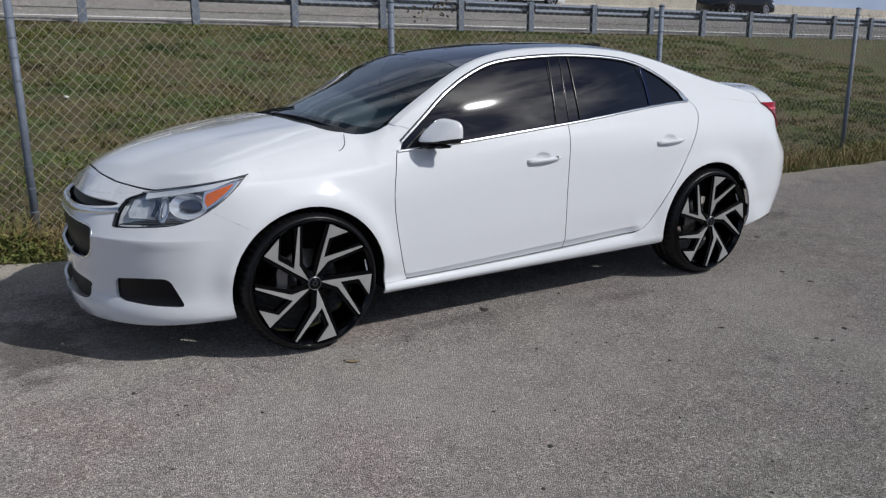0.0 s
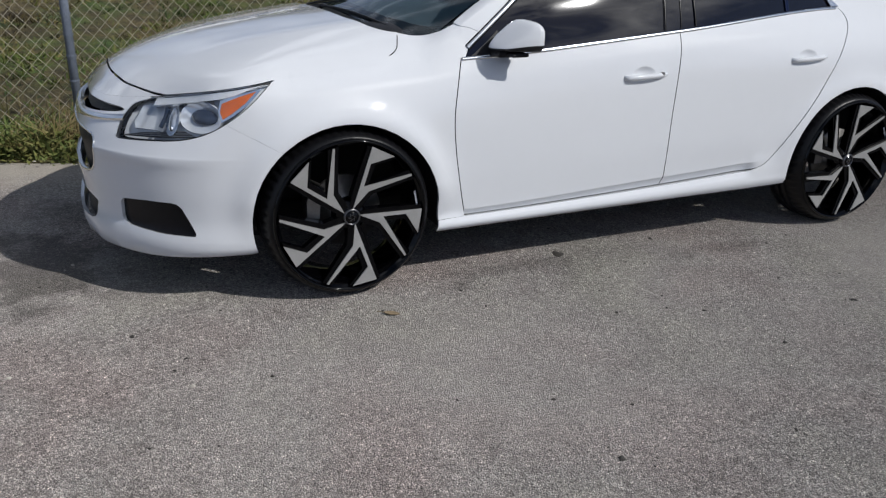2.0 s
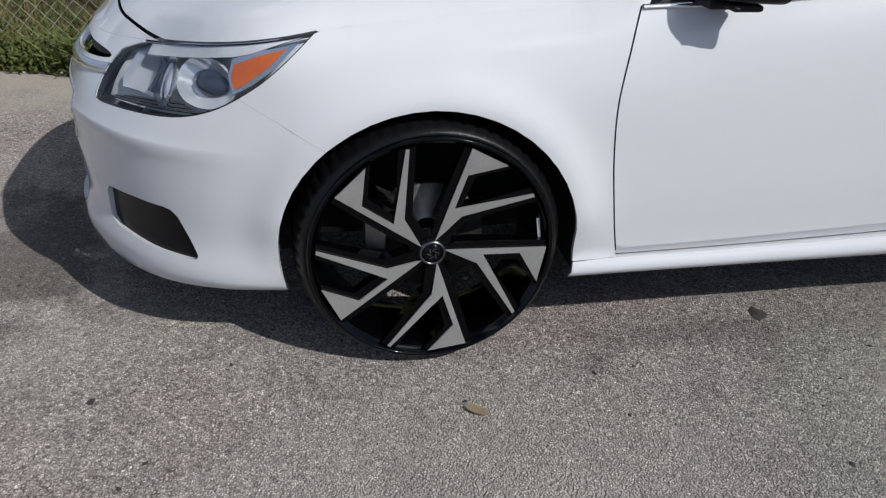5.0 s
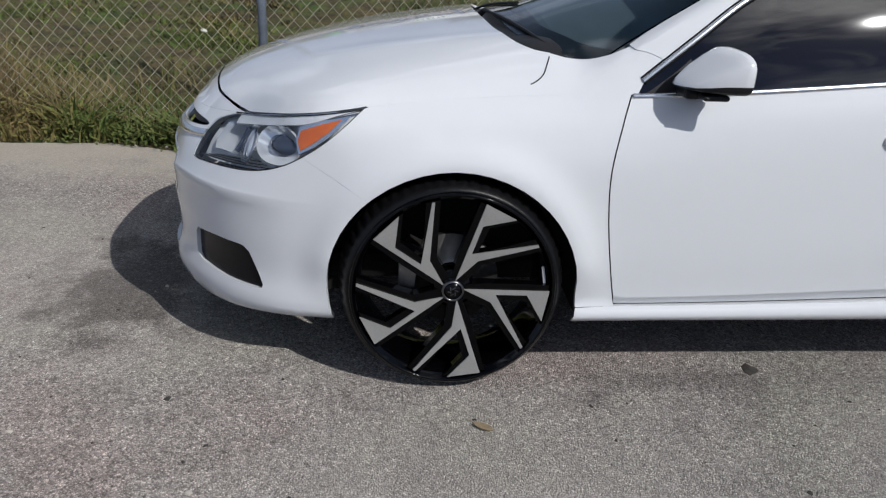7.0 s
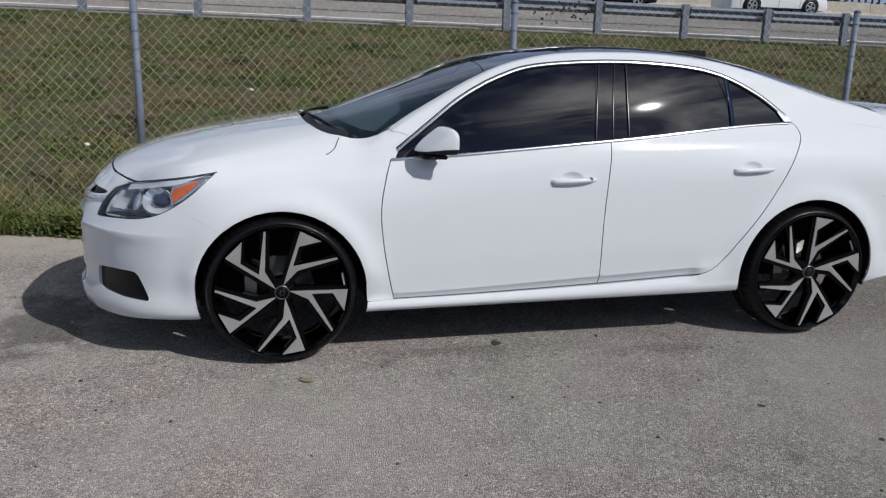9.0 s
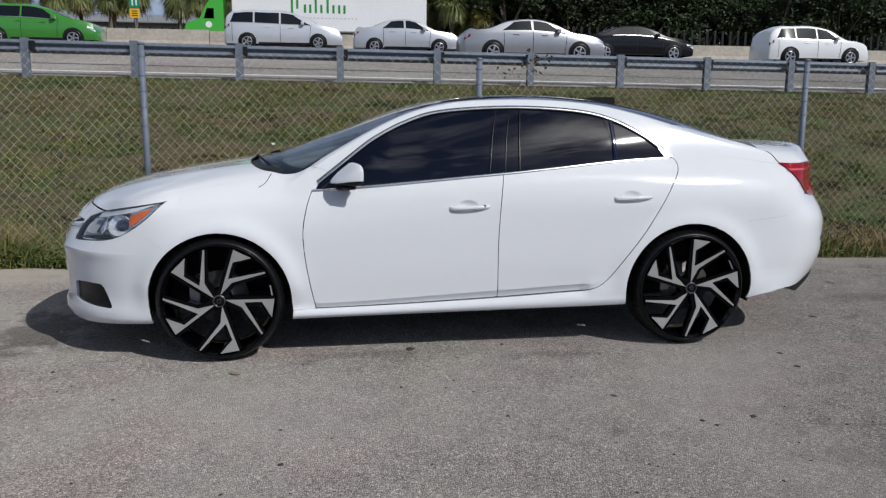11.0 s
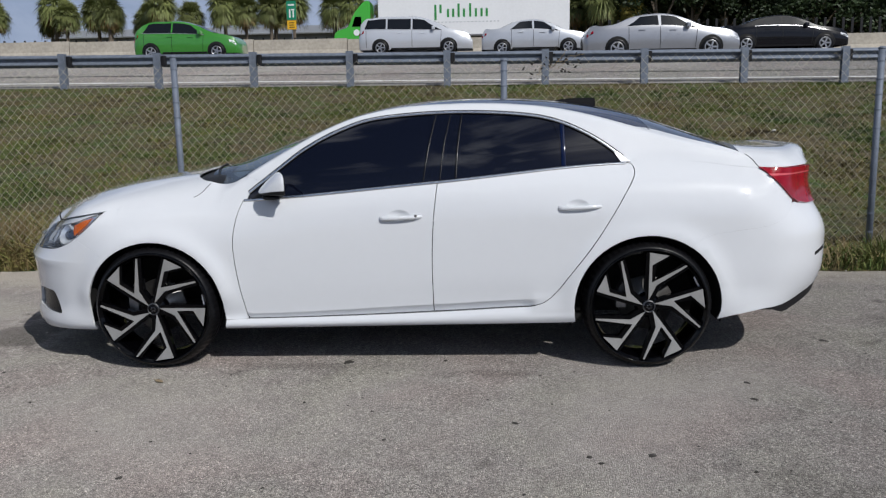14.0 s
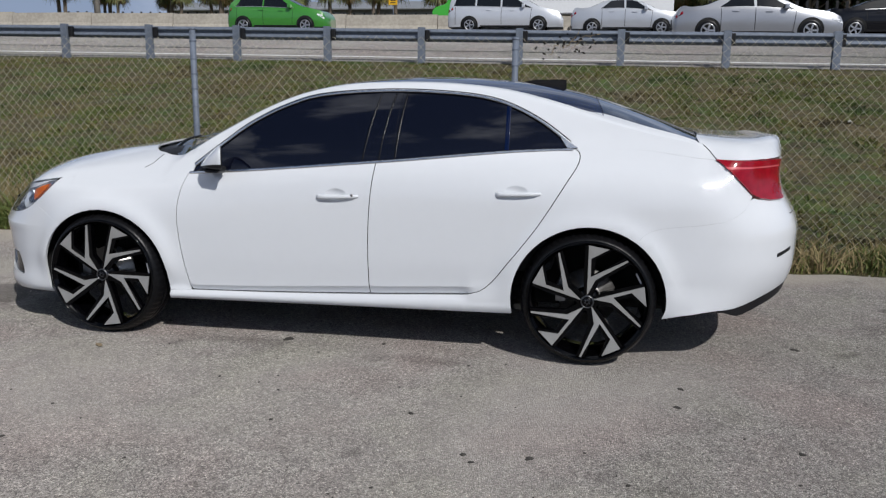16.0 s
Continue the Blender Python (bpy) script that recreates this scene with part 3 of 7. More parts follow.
    # pillars and roof edge in one pressing round the windows
    dlo_top = spline([(0.545, 0.985), (0.70, 1.105), (0.86, 1.222), (1.05, 1.318), (1.26, 1.378), (1.65, 1.405), (2.02, 1.392), (2.25, 1.352), (2.45, 1.262), (2.61, 1.15)], 6)
    dlo = [(x, qof(x, z)) for x, z in dlo_top]
    DLOQ = lambda x: float(np.interp(x, [d[0] for d in dlo], [d[1] for d in dlo]))
    pillar = [(x, 0.0) for x in np.linspace(2.68, 3.36, 69)] + [(3.33, 0.6), (3.30, 1.0), (3.25, 1.13)] + [(x, 1.14) for x in np.linspace(3.2, 2.85, 6)] + [(2.78, 1.13)] + [(x, 1.07) for x in np.linspace(2.70, 1.10, 24)] + [(x, 1.07) for x in np.linspace(1.05, 0.62, 10)] + [(0.56, 1.066), (0.515, 1.058)] + [(0.615, DLOQ(0.615))] + [p for p in dlo if p[0] > 0.625] + [(2.655, 0.0)]
    sheet("roof_pillar", grn, pillar, WHITE, car, step=0.045, gap=0.0, depth=0.012, flip=fl, bend=bend_pillar(sgn))
    # windows
    front_glass = [(0.60, 0.05)] + [(x, 0.03) for x in np.linspace(0.7, 1.51, 8)] + [(1.54, 0.5), (1.562, qof(1.562, 1.394))] + [(x, q - 0.02) for x, q in reversed(dlo) if 0.66 < x < 1.55] + [(0.66, 0.45)]
    sheet("front_side_window", grn, front_glass, TINT, car, step=0.06, gap=0.0, lift=-0.006, depth=0.004, flip=fl)
    rear_glass = [(1.672, 0.03), (2.28, 0.03)] + [(2.265, 0.5), (2.235, qof(2.235, 1.345))] + [(x, q - 0.02) for x, q in reversed(dlo) if 1.715 < x < 2.22] + [(1.705, 0.9)]
    sheet("rear_side_window", grn, rear_glass, TINT, car, step=0.06, gap=0.0, lift=-0.006, depth=0.004, flip=fl)
    quarter_glass = [(2.305, 0.03), (2.60, 0.03)] + [(x, q - 0.02) for x, q in reversed(dlo) if 2.28 < x < 2.6] + [(2.29, 0.5)]
    sheet("quarter_window", grn, quarter_glass, TINT, car, step=0.06, gap=0.0, lift=-0.006, depth=0.004, flip=fl)
    frame_poly = [(0.53, 0.0), (2.655, 0.0)] + [(x, q) for x, q in reversed(dlo)]
    sheet("window_frame", grn, frame_poly, TINT, car, holes=[front_glass, rear_glass, quarter_glass], step=0.06, gap=0.0, lift=-0.003, depth=0.01, flip=fl, label="black window frame and pillar covers")

    def on(surf, pts, side):
        out = []
        for i, (a, b) in enumerate(pts):
            p = Vector(surf(a, b))
            t = Vector(surf(*pts[min(i + 1, len(pts) - 1)])) - Vector(surf(*pts[max(i - 1, 0)]))
            n = (Vector(surf(a + 0.002, b)) - Vector(surf(a - 0.002, b))).cross(Vector(surf(a, b + 0.002)) - Vector(surf(a, b - 0.002))).normalized() * side
            out.append((p, n, t.normalized().cross(n)))
        return out
    strip("belt_trim", on(low, [(x, SHOULDER(x) - 0.004) for x in np.linspace(0.526, 2.63, 60)], sgn), 0.018, CHROME, car, 0.007, "bright belt moulding")
    # the lid gap is drawn as a black strip, its shade in the colour
    strip("lid_seal", on(grn, spline([(3.350, 0.04), (3.332, 0.4), (3.312, 0.8), (3.285, 1.05)], 5), sgn), 0.0038, GAPFINBLACK, car, 0.0035, "dark strip painted in for the shaded trunk lid gap")
    # black band past the trim puts shade at the door frame's gap
    strip("window_seal", on(grn, [(x, q + 0.008) for x, q in dlo], sgn), 0.027, GAPFINBLACK, car, 0.0035, "dark band round the windows for the shaded door frame gap")
    strip("window_trim", on(grn, [(x, q + 0.005) for x, q in dlo], sgn), 0.018, CHROME, car, 0.006, "bright window surround")
    for nm, w, pts in (("glass_edge", 0.008, [(1.518, 0.02), (1.545, 0.45), (1.585, 9)]), ("pillar_seam", 0.007, [(1.608, 0.0), (1.63, 0.45), (1.668, 9)]), ("glass_edge", 0.010, [(1.695, 0.02), (1.707, 0.45), (1.73, 9)]), ("quarter_divider", 0.024, [(2.286, 0.02), (2.286, 0.40), (2.284, 9)])):
        pts = [(x, q if q < 2 else float(np.interp(x, [d[0] for d in dlo], [d[1] for d in dlo])) - 0.02) for x, q in pts]
        strip(nm, on(grn, spline(pts, 5), sgn), w, PILLARBLACK if nm != "quarter_divider" else BLACKGLOSS, car, 0.001)
    sheet("corner_trim", grn, [(2.60, 0.02), (2.655, 0.02)] + [(x, q + 0.02) for x, q in reversed(dlo) if x > 2.56] + [(2.565, qof(2.565, 1.172))], CHROME, car, step=0.02, gap=0, lift=0.004, depth=0.006, flip=fl, label="bright corner piece of the window surround")
    # door handles
    for hx, hz in HANDLES:
        base = Vector(low(hx, hz))
        bm = bmesh.new()
        prof = [(-0.112, 0.002, 0.010), (-0.108, 0.018, 0.012), (-0.09, 0.030, 0.013), (-0.05, 0.034, 0.0125), (0.0, 0.036, 0.012), (0.05, 0.034, 0.0115), (0.09, 0.028, 0.011), (0.118, 0.018, 0.008), (0.128, 0.004, 0.005)]
        rings = []
        for px, out, h in prof:
            rings.append([bm.verts.new((px, -sgn * (out + dy), dz + 0.04 * px - 0.006)) for dy, dz in ((-0.012, -h * 0.7), (-0.002, -h), (0.004, -h * 0.3), (0.003, h * 0.5), (-0.004, h), (-0.012, h * 0.6))])
        for a, b in zip(rings, rings[1:]):
            for i in range(6):
                bm.faces.new((a[i], a[(i + 1) % 6], b[(i + 1) % 6], b[i]))
        bm.faces.new(rings[0]), bm.faces.new(rings[-1][::-1])
        bmesh.ops.recalc_face_normals(bm, faces=bm.faces)
        h = part("door_handle", bm, WHITE, car, smooth=True, at=Matrix.Translation(base))
        if hx < 2:
            bm = bmesh.new()
            rod(bm, (0.088, -sgn * 0.018, 0.004), (0.088, -sgn * 0.032, 0.004), 0.008, n=12)
            part("lock_cylinder", bm, STEEL, h, smooth=False)

# hood, deck lid, roof, screens
seam_a = spline([(0.29, -0.683), (0.274, -0.73), (0.252, -0.775), (0.20, -0.802), (0.10, -0.815), (-0.02, -0.823), (-0.14, -0.834), (-0.22, -0.846), (edge(-0.28)[0], edge(-0.28)[1] + 0.004)], 26)
lamp_side = [(edge(u)[0] + 0.002, edge(u)[1] + 0.003) for u in np.linspace(-0.31, -0.80, 16)]
seam_b = spline([lamp_side[-1], (-0.745, -0.46), (-0.785, -0.33), (-0.808, -0.17), (-0.813, 0.0)], 6)
hood_edge = seam_a + lamp_side[:-1] + seam_b
hood_rear = spline([(0.29, 0.683), (0.235, 0.652), (0.18, 0.575), (0.15, 0.44), (0.137, 0.25), (0.132, 0.0), (0.137, -0.25), (0.15, -0.44), (0.18, -0.575), (0.235, -0.652), (0.29, -0.683)], 6)
sheet("hood", hood, hood_edge[:-1] + [(x, -y) for x, y in reversed(hood_edge)] + hood_rear, WHITE, car, step=0.04, gap=0.0, depth=0.010, bend=bend_top)
nose_line = [(x - 0.0062, y) for x, y in seam_b]
front_rim = [(edge(u)[0] - 0.0015, edge(u)[1]) for u in np.linspace(-0.815, -1.6, 30)]
nose_outline = nose_line + [(x, -y) for x, y in reversed(nose_line)][1:] + [(x, -y) for x, y in front_rim[1:]] + [(x, y) for x, y in reversed(front_rim[1:-1])]
# its black edge puts shade into the gap at the hood
sheet("nose_panel", hood, nose_outline, WHITE, car, step=0.03, gap=0.0010, depth=0.008, bend=bend_top, seam=GAPFINBLACK)
for s in (1, -1):
    he = [(x, s * y) for x, y in seam_a]
    outer = [(edge(u)[0], s * (edge(u)[1])) for u in np.linspace(-0.275, 0.54, 164)] + [(x, s * green(x, DLOQ(x) - 0.01)[1]) for x in (0.55, 0.57, 0.59, 0.61, 0.628)]
    mouth = [(x, s * y) for x, y in spline([(0.532, -0.744), (0.505, -0.753), (0.47, -0.749), (0.43, -0.729), (0.38, -0.709), (0.33, -0.697), (0.29, -0.683)], 4)]
    sheet("fender_top", lambda x, y: (x, y, skin(x, y)[2] - 0.004 * step01(0.485, 0.515, x) * step01(1.0, 1.03, skin(x, y)[2])), he + outer + mouth, WHITE, car, step=0.025, gap=0.0, depth=0.012, flip=False, bend=bend_top)

    gap_line = [(x, y) for x, y in he if 0.215 < x < 0.285]
    pth = []
    for i, (x, y) in enumerate(gap_line):
        t = (Vector(skin(*gap_line[min(i + 1, len(gap_line) - 1)])) - Vector(skin(*gap_line[max(i - 1, 0)]))).normalized()
        n = normal_of(skin, x, y)
        pth.append((Vector(skin(x, y)), n, t.cross(n)))
    # short black strip on the skin in place of shade in the hood gap
    strip("hood_seal", pth, 0.0045, GAPFINBLACK, car, 0.0012, "dark strip in place of shade in the hood gap")


def top_surf(x, y):
    k = y
    p = green(x, 2 - abs(k))
    return (p[0], p[1] if k < 0 else -p[1], p[2])


def crossline(f, k0, k1, n=16):
    return [(f(k), k) for k in np.linspace(k0, k1, n)]


shield_low = lambda k: 0.18 + 0.10 * k * k + 0.32 * abs(k) ** 6
header = lambda k: 1.06 - 0.07 * k * k
backlight = lambda k: 2.74 + 0.05 * k * k
deckline = lambda k: 3.30 - 0.06 * k * k
sheet("windshield", top_surf, crossline(shield_low, -0.92, 0.92) + crossline(header, 0.92, -0.92), SCREEN, car, step=0.05, depth=0.006, label="raked windshield")
sheet("roof", top_surf, crossline(header, -0.925, 0.925) + [(x, 0.925) for x in np.linspace(1.1, 2.7, 20)] + crossline(backlight, 0.925, -0.925) + [(x, -0.925) for x in np.linspace(2.7, 1.1, 20)], BLACKGLOSS, car, step=0.06, label="gloss black roof")
sheet("rear_window", top_surf, crossline(backlight, -0.86, 0.86) + crossline(deckline, 0.86, -0.86), REARGLASS, car, step=0.06, depth=0.006)
sheet("cowl", lambda x, y: (x, y, skin(x, y)[2] - 0.025), [(p[0] - 0.004, p[1] * 1.01) for p in hood_rear] + [(0.38, -0.718), (0.47, -0.77), (0.495, -0.73), (0.40, -0.58), (0.33, -0.42), (0.27, -0.2), (0.25, 0), (0.27, 0.2), (0.33, 0.42), (0.40, 0.58), (0.495, 0.73), (0.47, 0.77), (0.38, 0.718)], SATIN, car, step=0.05, label="black plastic cowl below the windshield")
lid_line = [(3.295, -0.35), (3.262, -0.60), (3.27, -0.68), (3.305, -0.755), (3.36, -float(np.interp(3.36, RX, RW)) + 0.004)] + [(x, -float(np.interp(x, RX, RW)) + 0.004) for x in np.linspace(3.41, RX[-1] - 0.004, 26)] + [(RX[-1] - 0.003, 0.0)]
sheet("trunk_lid", deck, [(3.308, 0.0)] + lid_line[:-1] + [lid_line[-1]] + [(x, -y) for x, y in reversed(lid_line[:-1])], WHITE, car, step=0.04)
rear = rear_of(lower)
front = front_of(lower)
sheet("trunk_face", rear, [(-0.50, 1.076), (-0.50, 0.80), (0.50, 0.80), (0.50, 1.076)], WHITE, car, step=0.05, flip=True)
# tail lamps
TAILLOW = lambda k: 0.285 + 0.04 * step01(1.28, 0.97, abs(k)) + 0.115 * step01(0.97, 0.40, abs(k))
for sgn in (1, -1):
    tail = [(sgn * a, b) for a, b in [(1.045, 1.080), (1.0, 1.050), (0.92, 0.982), (0.83, 0.912), (0.76, 0.886), (0.67, 0.872), (0.56, 0.870), (0.50, 0.872), (0.49, 0.95), (0.49, 1.083)]]
    t = sheet("tail_lamp", rear, tail, REDLENS, car, step=0.03, lift=0.012, depth=0.03, flip=True, label="red tail lamp")
    sheet("lamp_strip", rear, [(sgn * a, b) for a, b in [(1.005, 1.046), (0.80, 1.052), (0.52, 1.056), (0.52, 1.044), (0.80, 1.040), (0.985, 1.030)]], SILVERRED, t, step=0.02, lift=0.0135, depth=0.0, flip=True, label="pale red light strip")
    sheet("lamp_window", rear, [(sgn * a, b) for a, b in [(0.62, 0.90), (0.62, 0.955), (0.51, 0.96), (0.51, 0.905)]], LENS, t, step=0.02, lift=0.0135, depth=0.0, flip=True, label="clear reversing lamp")
    sheet("side_reflector", rear, [(sgn * a, b) for a, b in [(0.675, 0.588), (0.545, 0.614), (0.545, 0.636), (0.675, 0.610)]], SATIN, car, step=0.03, lift=0.003, depth=0.004, flip=True)
rb = [(4.4 - x, z) for x, z in QSEAM] + [(0.80, 0.893), (0.76, 0.884)]
sheet("rear_bumper", rear, [(1.285, 0.27)] + [(4.4 - x, z) for x, z in ARCH_R if x > 2.965 and z > 0.28] + rb + [(0.61, 0.880), (0.50, 0.878), (0.50, 0.798), (-0.50, 0.798), (-0.50, 0.878), (-0.61, 0.880)] + [(-a, b) for a, b in reversed(rb)] + [(x - 4.4, z) for x, z in reversed(ARCH_R) if x > 2.965 and z > 0.28] + [(-1.285, 0.27)] + [(k, TAILLOW(k)) for k in np.linspace(-1.2, 1.2, 40)], WHITE, car, step=0.04, flip=True, gap=0.0006, depth=0.010)
sheet("rear_diffuser", lambda k, z: (lambda p: (p[0] - 0.35 * (TAILLOW(k) - z), p[1], z))(rear(k, TAILLOW(k))), [(k, TAILLOW(k) - 0.001) for k in np.linspace(1.0, -1.0, 40)] + [(k, TAILLOW(k) - 0.012 - 0.055 * step01(1.0, 0.80, abs(k))) for k in np.linspace(-1.0, 1.0, 40)], SATIN, car, step=0.05, lift=-0.004, flip=True, label="black plastic lower bumper")
bm = bmesh.new()
# shark fin aerial
fin = [[bm.verts.new((2.285 + x * 1.36, y * w, 1.455 - 0.20 * x + z * 0.72)) for y, z, w in ((-1, -0.02, wd), (-0.6, h * 0.55, wd), (0, h, 0.0), (0.6, h * 0.55, wd), (1, -0.02, wd))] for x, h, wd in ((0.0, 0.010, 0.012), (0.025, 0.030, 0.026), (0.05, 0.046, 0.033), (0.10, 0.066, 0.040), (0.15, 0.082, 0.036), (0.19, 0.093, 0.022), (0.204, 0.092, 0.012), (0.198, 0.06, 0.014), (0.200, 0.0, 0.022))]
for a, b in zip(fin, fin[1:]):
    for i in range(4):
        bm.faces.new((a[i], a[i + 1], b[i + 1], b[i]))
bm.faces.new(fin[-1])
bmesh.ops.recalc_face_normals(bm, faces=bm.faces)
part("roof_aerial", bm, GAPFINBLACK, car, "black shark-fin aerial")

# front bumper with its openings
upper_grille = spline([(-0.57, 0.744), (-0.30, 0.724), (0, 0.716), (0.30, 0.724), (0.57, 0.744), (0.565, 0.760), (0.30, 0.766), (0, 0.766), (-0.30, 0.766), (-0.565, 0.760)], 4, True)
lower_grille = spline([(-0.41, 0.654), (0, 0.662), (0.41, 0.654), (0.495, 0.628), (0.492, 0.565), (0.40, 0.487), (0, 0.478), (-0.40, 0.487), (-0.492, 0.565), (-0.495, 0.628)], 4, True)
slot = spline([(-0.40, 0.376), (0, 0.39), (0.40, 0.376), (0.43, 0.34), (0.39, 0.286), (0, 0.28), (-0.39, 0.286), (-0.43, 0.34)], 4, True)
fog = [(0.632, 0.418), (0.75, 0.428), (0.86, 0.430), (0.885, 0.427), (0.907, 0.412), (0.965, 0.312), (0.962, 0.302), (0.94, 0.299), (0.80, 0.303), (0.66, 0.314), (0.622, 0.326), (0.612, 0.345), (0.614, 0.40)]
lamp_k = [(1.6 + u, z) for u, z in LAMP]
side_r = [(1.6 + x, z) for x, z in ARCH_F if x < -0.262 and z < 0.655]
outer = [(0, 0.20)] + [(k, 0.20 + 0.012 * step01(0.6, 1.2, k)) for k in np.linspace(0.1, 1.2, 14)] + side_r + [(1.6 + x, z) for x, z in reversed(BUMP_SEAM)]
half = outer + [(1.6 + u, z) for u, z in LAMP[13:43]] + [(1.6 + u, z) for u, z in LAMP[43:61]] + [(k, SHOULDER(k - 1.6)) for k in np.linspace(0.71, 0.03, 22)]
sheet("front_bumper", front, half[1:] + [(-a, b) for a, b in reversed(half[1:])], WHITE, car, holes=[upper_grille, lower_grille, slot, fog, [(-a, b) for a, b in reversed(fog)]], step=0.035, depth=0.014, gap=0.0004, flip=False, bend=bend_nose, extra=[(s * k, z) for s in (1, -1) for z in (0.575, 0.590, 0.599, 0.605, 0.612, 0.620, 0.634) for k in np.linspace(0.53, 1.22, 40)])
deep = lambda s: (lambda k, z: (s(k, z)[0] + 0.035, s(k, z)[1] * 0.98, s(k, z)[2]))
sheet("upper_grille", deep(front), [(a * 1.04, 0.742 + (b - 0.742) * 1.3) for a, b in upper_grille], SATIN, car, step=0.04, depth=0, label="black mesh upper grille")
sheet("lower_grille", deep(front), [(a * 1.06, 0.57 + (b - 0.57) * 1.1) for a, b in lower_grille], SATIN, car, step=0.04, depth=0, label="black mesh lower grille")
sheet("air_slot", deep(front), [(a * 1.06, 0.335 + (b - 0.335) * 1.15) for a, b in slot], SATIN, car, step=0.04, depth=0)


def front_strip(name, line, width, mat, lift, label=""):
    pth = []
    for i, (a, b) in enumerate(line):
        p = Vector(front(a, b))
        t = Vector(front(*line[min(i + 1, len(line) - 1)])) - Vector(front(*line[max(i - 1, 0)]))
        e = 0.004
        n = (Vector(front(a + e, b)) - Vector(front(a - e, b))).cross(Vector(front(a, b + e)) - Vector(front(a, b - e))).normalized()
        pth.append((p, n, t.normalized().cross(n)))
    return strip(name, pth, width, mat, car, lift, label)


front_strip("grille_bar", spline([(-0.625, 0.729), (-0.50, 0.716), (-0.25, 0.702), (0, 0.696), (0.25, 0.702), (0.50, 0.716), (0.625, 0.729)], 6), 0.030, CHROME, 0.010, "chrome upper grille bar")
front_strip("grille_surround", lower_grille + lower_grille[:1], 0.009, CHROME, 0.003, "chrome lower grille surround")
for sgn in (1, -1):
    sheet("fog_panel", front, [(sgn * a, b) for a, b in fog], PILLARBLACK, car, step=0.03, depth=0.01, gap=-0.003, lift=-0.014, label="black fog lamp blank", flip=sgn < 0)
    # headlamp: housing, reflectors, amber marker and clear cover
    fl = sgn < 0
    sh = lambda dep: (lambda k, z: tuple(Vector(front(k, z)) + Vector((0.8, sgn * 0.6, 0)) * dep))
    lp = [(sgn * a, b) for a, b in lamp_k]
    box_l = sheet("headlamp", sh(0.046), lp, LAMPBACK, car, step=0.03, depth=0, gap=-0.004, label="clear headlamp with chrome reflectors and amber marker", flip=fl)
    sheet("lamp_bezel", sh(0.003), lp, SATIN, box_l, holes=[shrink(lp, 0.0035)], step=0.02, depth=0.012, gap=0.0, flip=fl)
    cover = sheet("clear_cover", front, lp, LENS, box_l, step=0.03, depth=0.004, lift=0.004, gap=0.002, flip=fl)
    cover.visible_shadow = False
    amber = [(sgn * a, b) for a, b in [(1.245, 0.858), (1.18, 0.840), (1.108, 0.814), (1.098, 0.785), (1.108, 0.757), (1.145, 0.778), (1.20, 0.816)]]
    sheet("amber_marker", sh(0.006), amber, AMBER, box_l, step=0.02, depth=0.02, gap=0.0, flip=fl, label="amber side marker")
    rect = lambda k0, z0, k1, z1, r=0.012, lean=0.02: [(sgn * (k + lean * (z - z0) / (z1 - z0)), z) for k, z in ((k0 + r, z0), (k1 - r, z0), (k1, z0 + r), (k1, z1 - r), (k1 - r, z1), (k0 + r, z1), (k0, z1 - r), (k0, z0 + r))]
    ring = lambda k0, z0, a, b, n=28: [(sgn * (k0 + a * math.cos(q)), z0 + b * math.sin(q)) for q in np.linspace(0, 2 * math.pi, n + 1)[:-1]]
    def bowl(k0, z0, a, b, rim, deep_):
        """A concave reflector: deepest in its middle."""
        def f(k, z):
            r = min(((abs(k) - k0) / a) ** 2 + ((z - z0) / b) ** 2, 1.0)
            return tuple(Vector(front(k, z)) + Vector((0.8, sgn * 0.6, 0)) * (deep_ + (rim - deep_) * r))
        return f
    # two bowls, an upright lens ring between them and a dark projector in the outer one
    sheet("inner_reflector", bowl(0.745, 0.740, 0.13, 0.092, 0.012, 0.043), rect(0.655, 0.694, 0.836, 0.800, 0.022, 0.012), BOWL, box_l, step=0.012, depth=0.006, gap=0, flip=fl)
    sheet("bulb_shade", sh(0.010), [(sgn * a, b) for a, b in [(0.800, 0.712), (0.812, 0.712), (0.824, 0.745), (0.822, 0.780), (0.806, 0.786), (0.812, 0.750)]], PROJECTOR, box_l, step=0.02, depth=0.012, gap=0, flip=fl)
    sheet("lens_ring", sh(0.006), ring(0.872, 0.744, 0.034, 0.056), CHROME, box_l, holes=[ring(0.874, 0.744, 0.021, 0.040)], step=0.015, depth=0.030, gap=0, flip=fl)
    sheet("upright_lens", bowl(0.874, 0.744, 0.022, 0.041, 0.016, 0.004), ring(0.874, 0.744, 0.021, 0.040), SILVER, box_l, step=0.008, depth=0.004, gap=0, flip=fl)
    sheet("outer_reflector", bowl(1.000, 0.758, 0.105, 0.062, 0.010, 0.043), ring(1.000, 0.758, 0.100, 0.056), BOWL, box_l, step=0.012, depth=0.006, gap=0, flip=fl)
    sheet("projector_lens", bowl(1.008, 0.757, 0.066, 0.030, 0.030, 0.012), ring(1.008, 0.757, 0.064, 0.028), PROJECTOR, box_l, step=0.010, depth=0.014, gap=0, flip=fl)
    sheet("marker_frame", sh(0.011), [(sgn * a, b) for a, b in [(1.268, 0.868), (1.18, 0.850), (1.098, 0.824), (1.086, 0.785), (1.098, 0.744), (1.150, 0.770), (1.21, 0.812)]], CHROME, box_l, step=0.02, depth=0.010, gap=0, flip=fl)
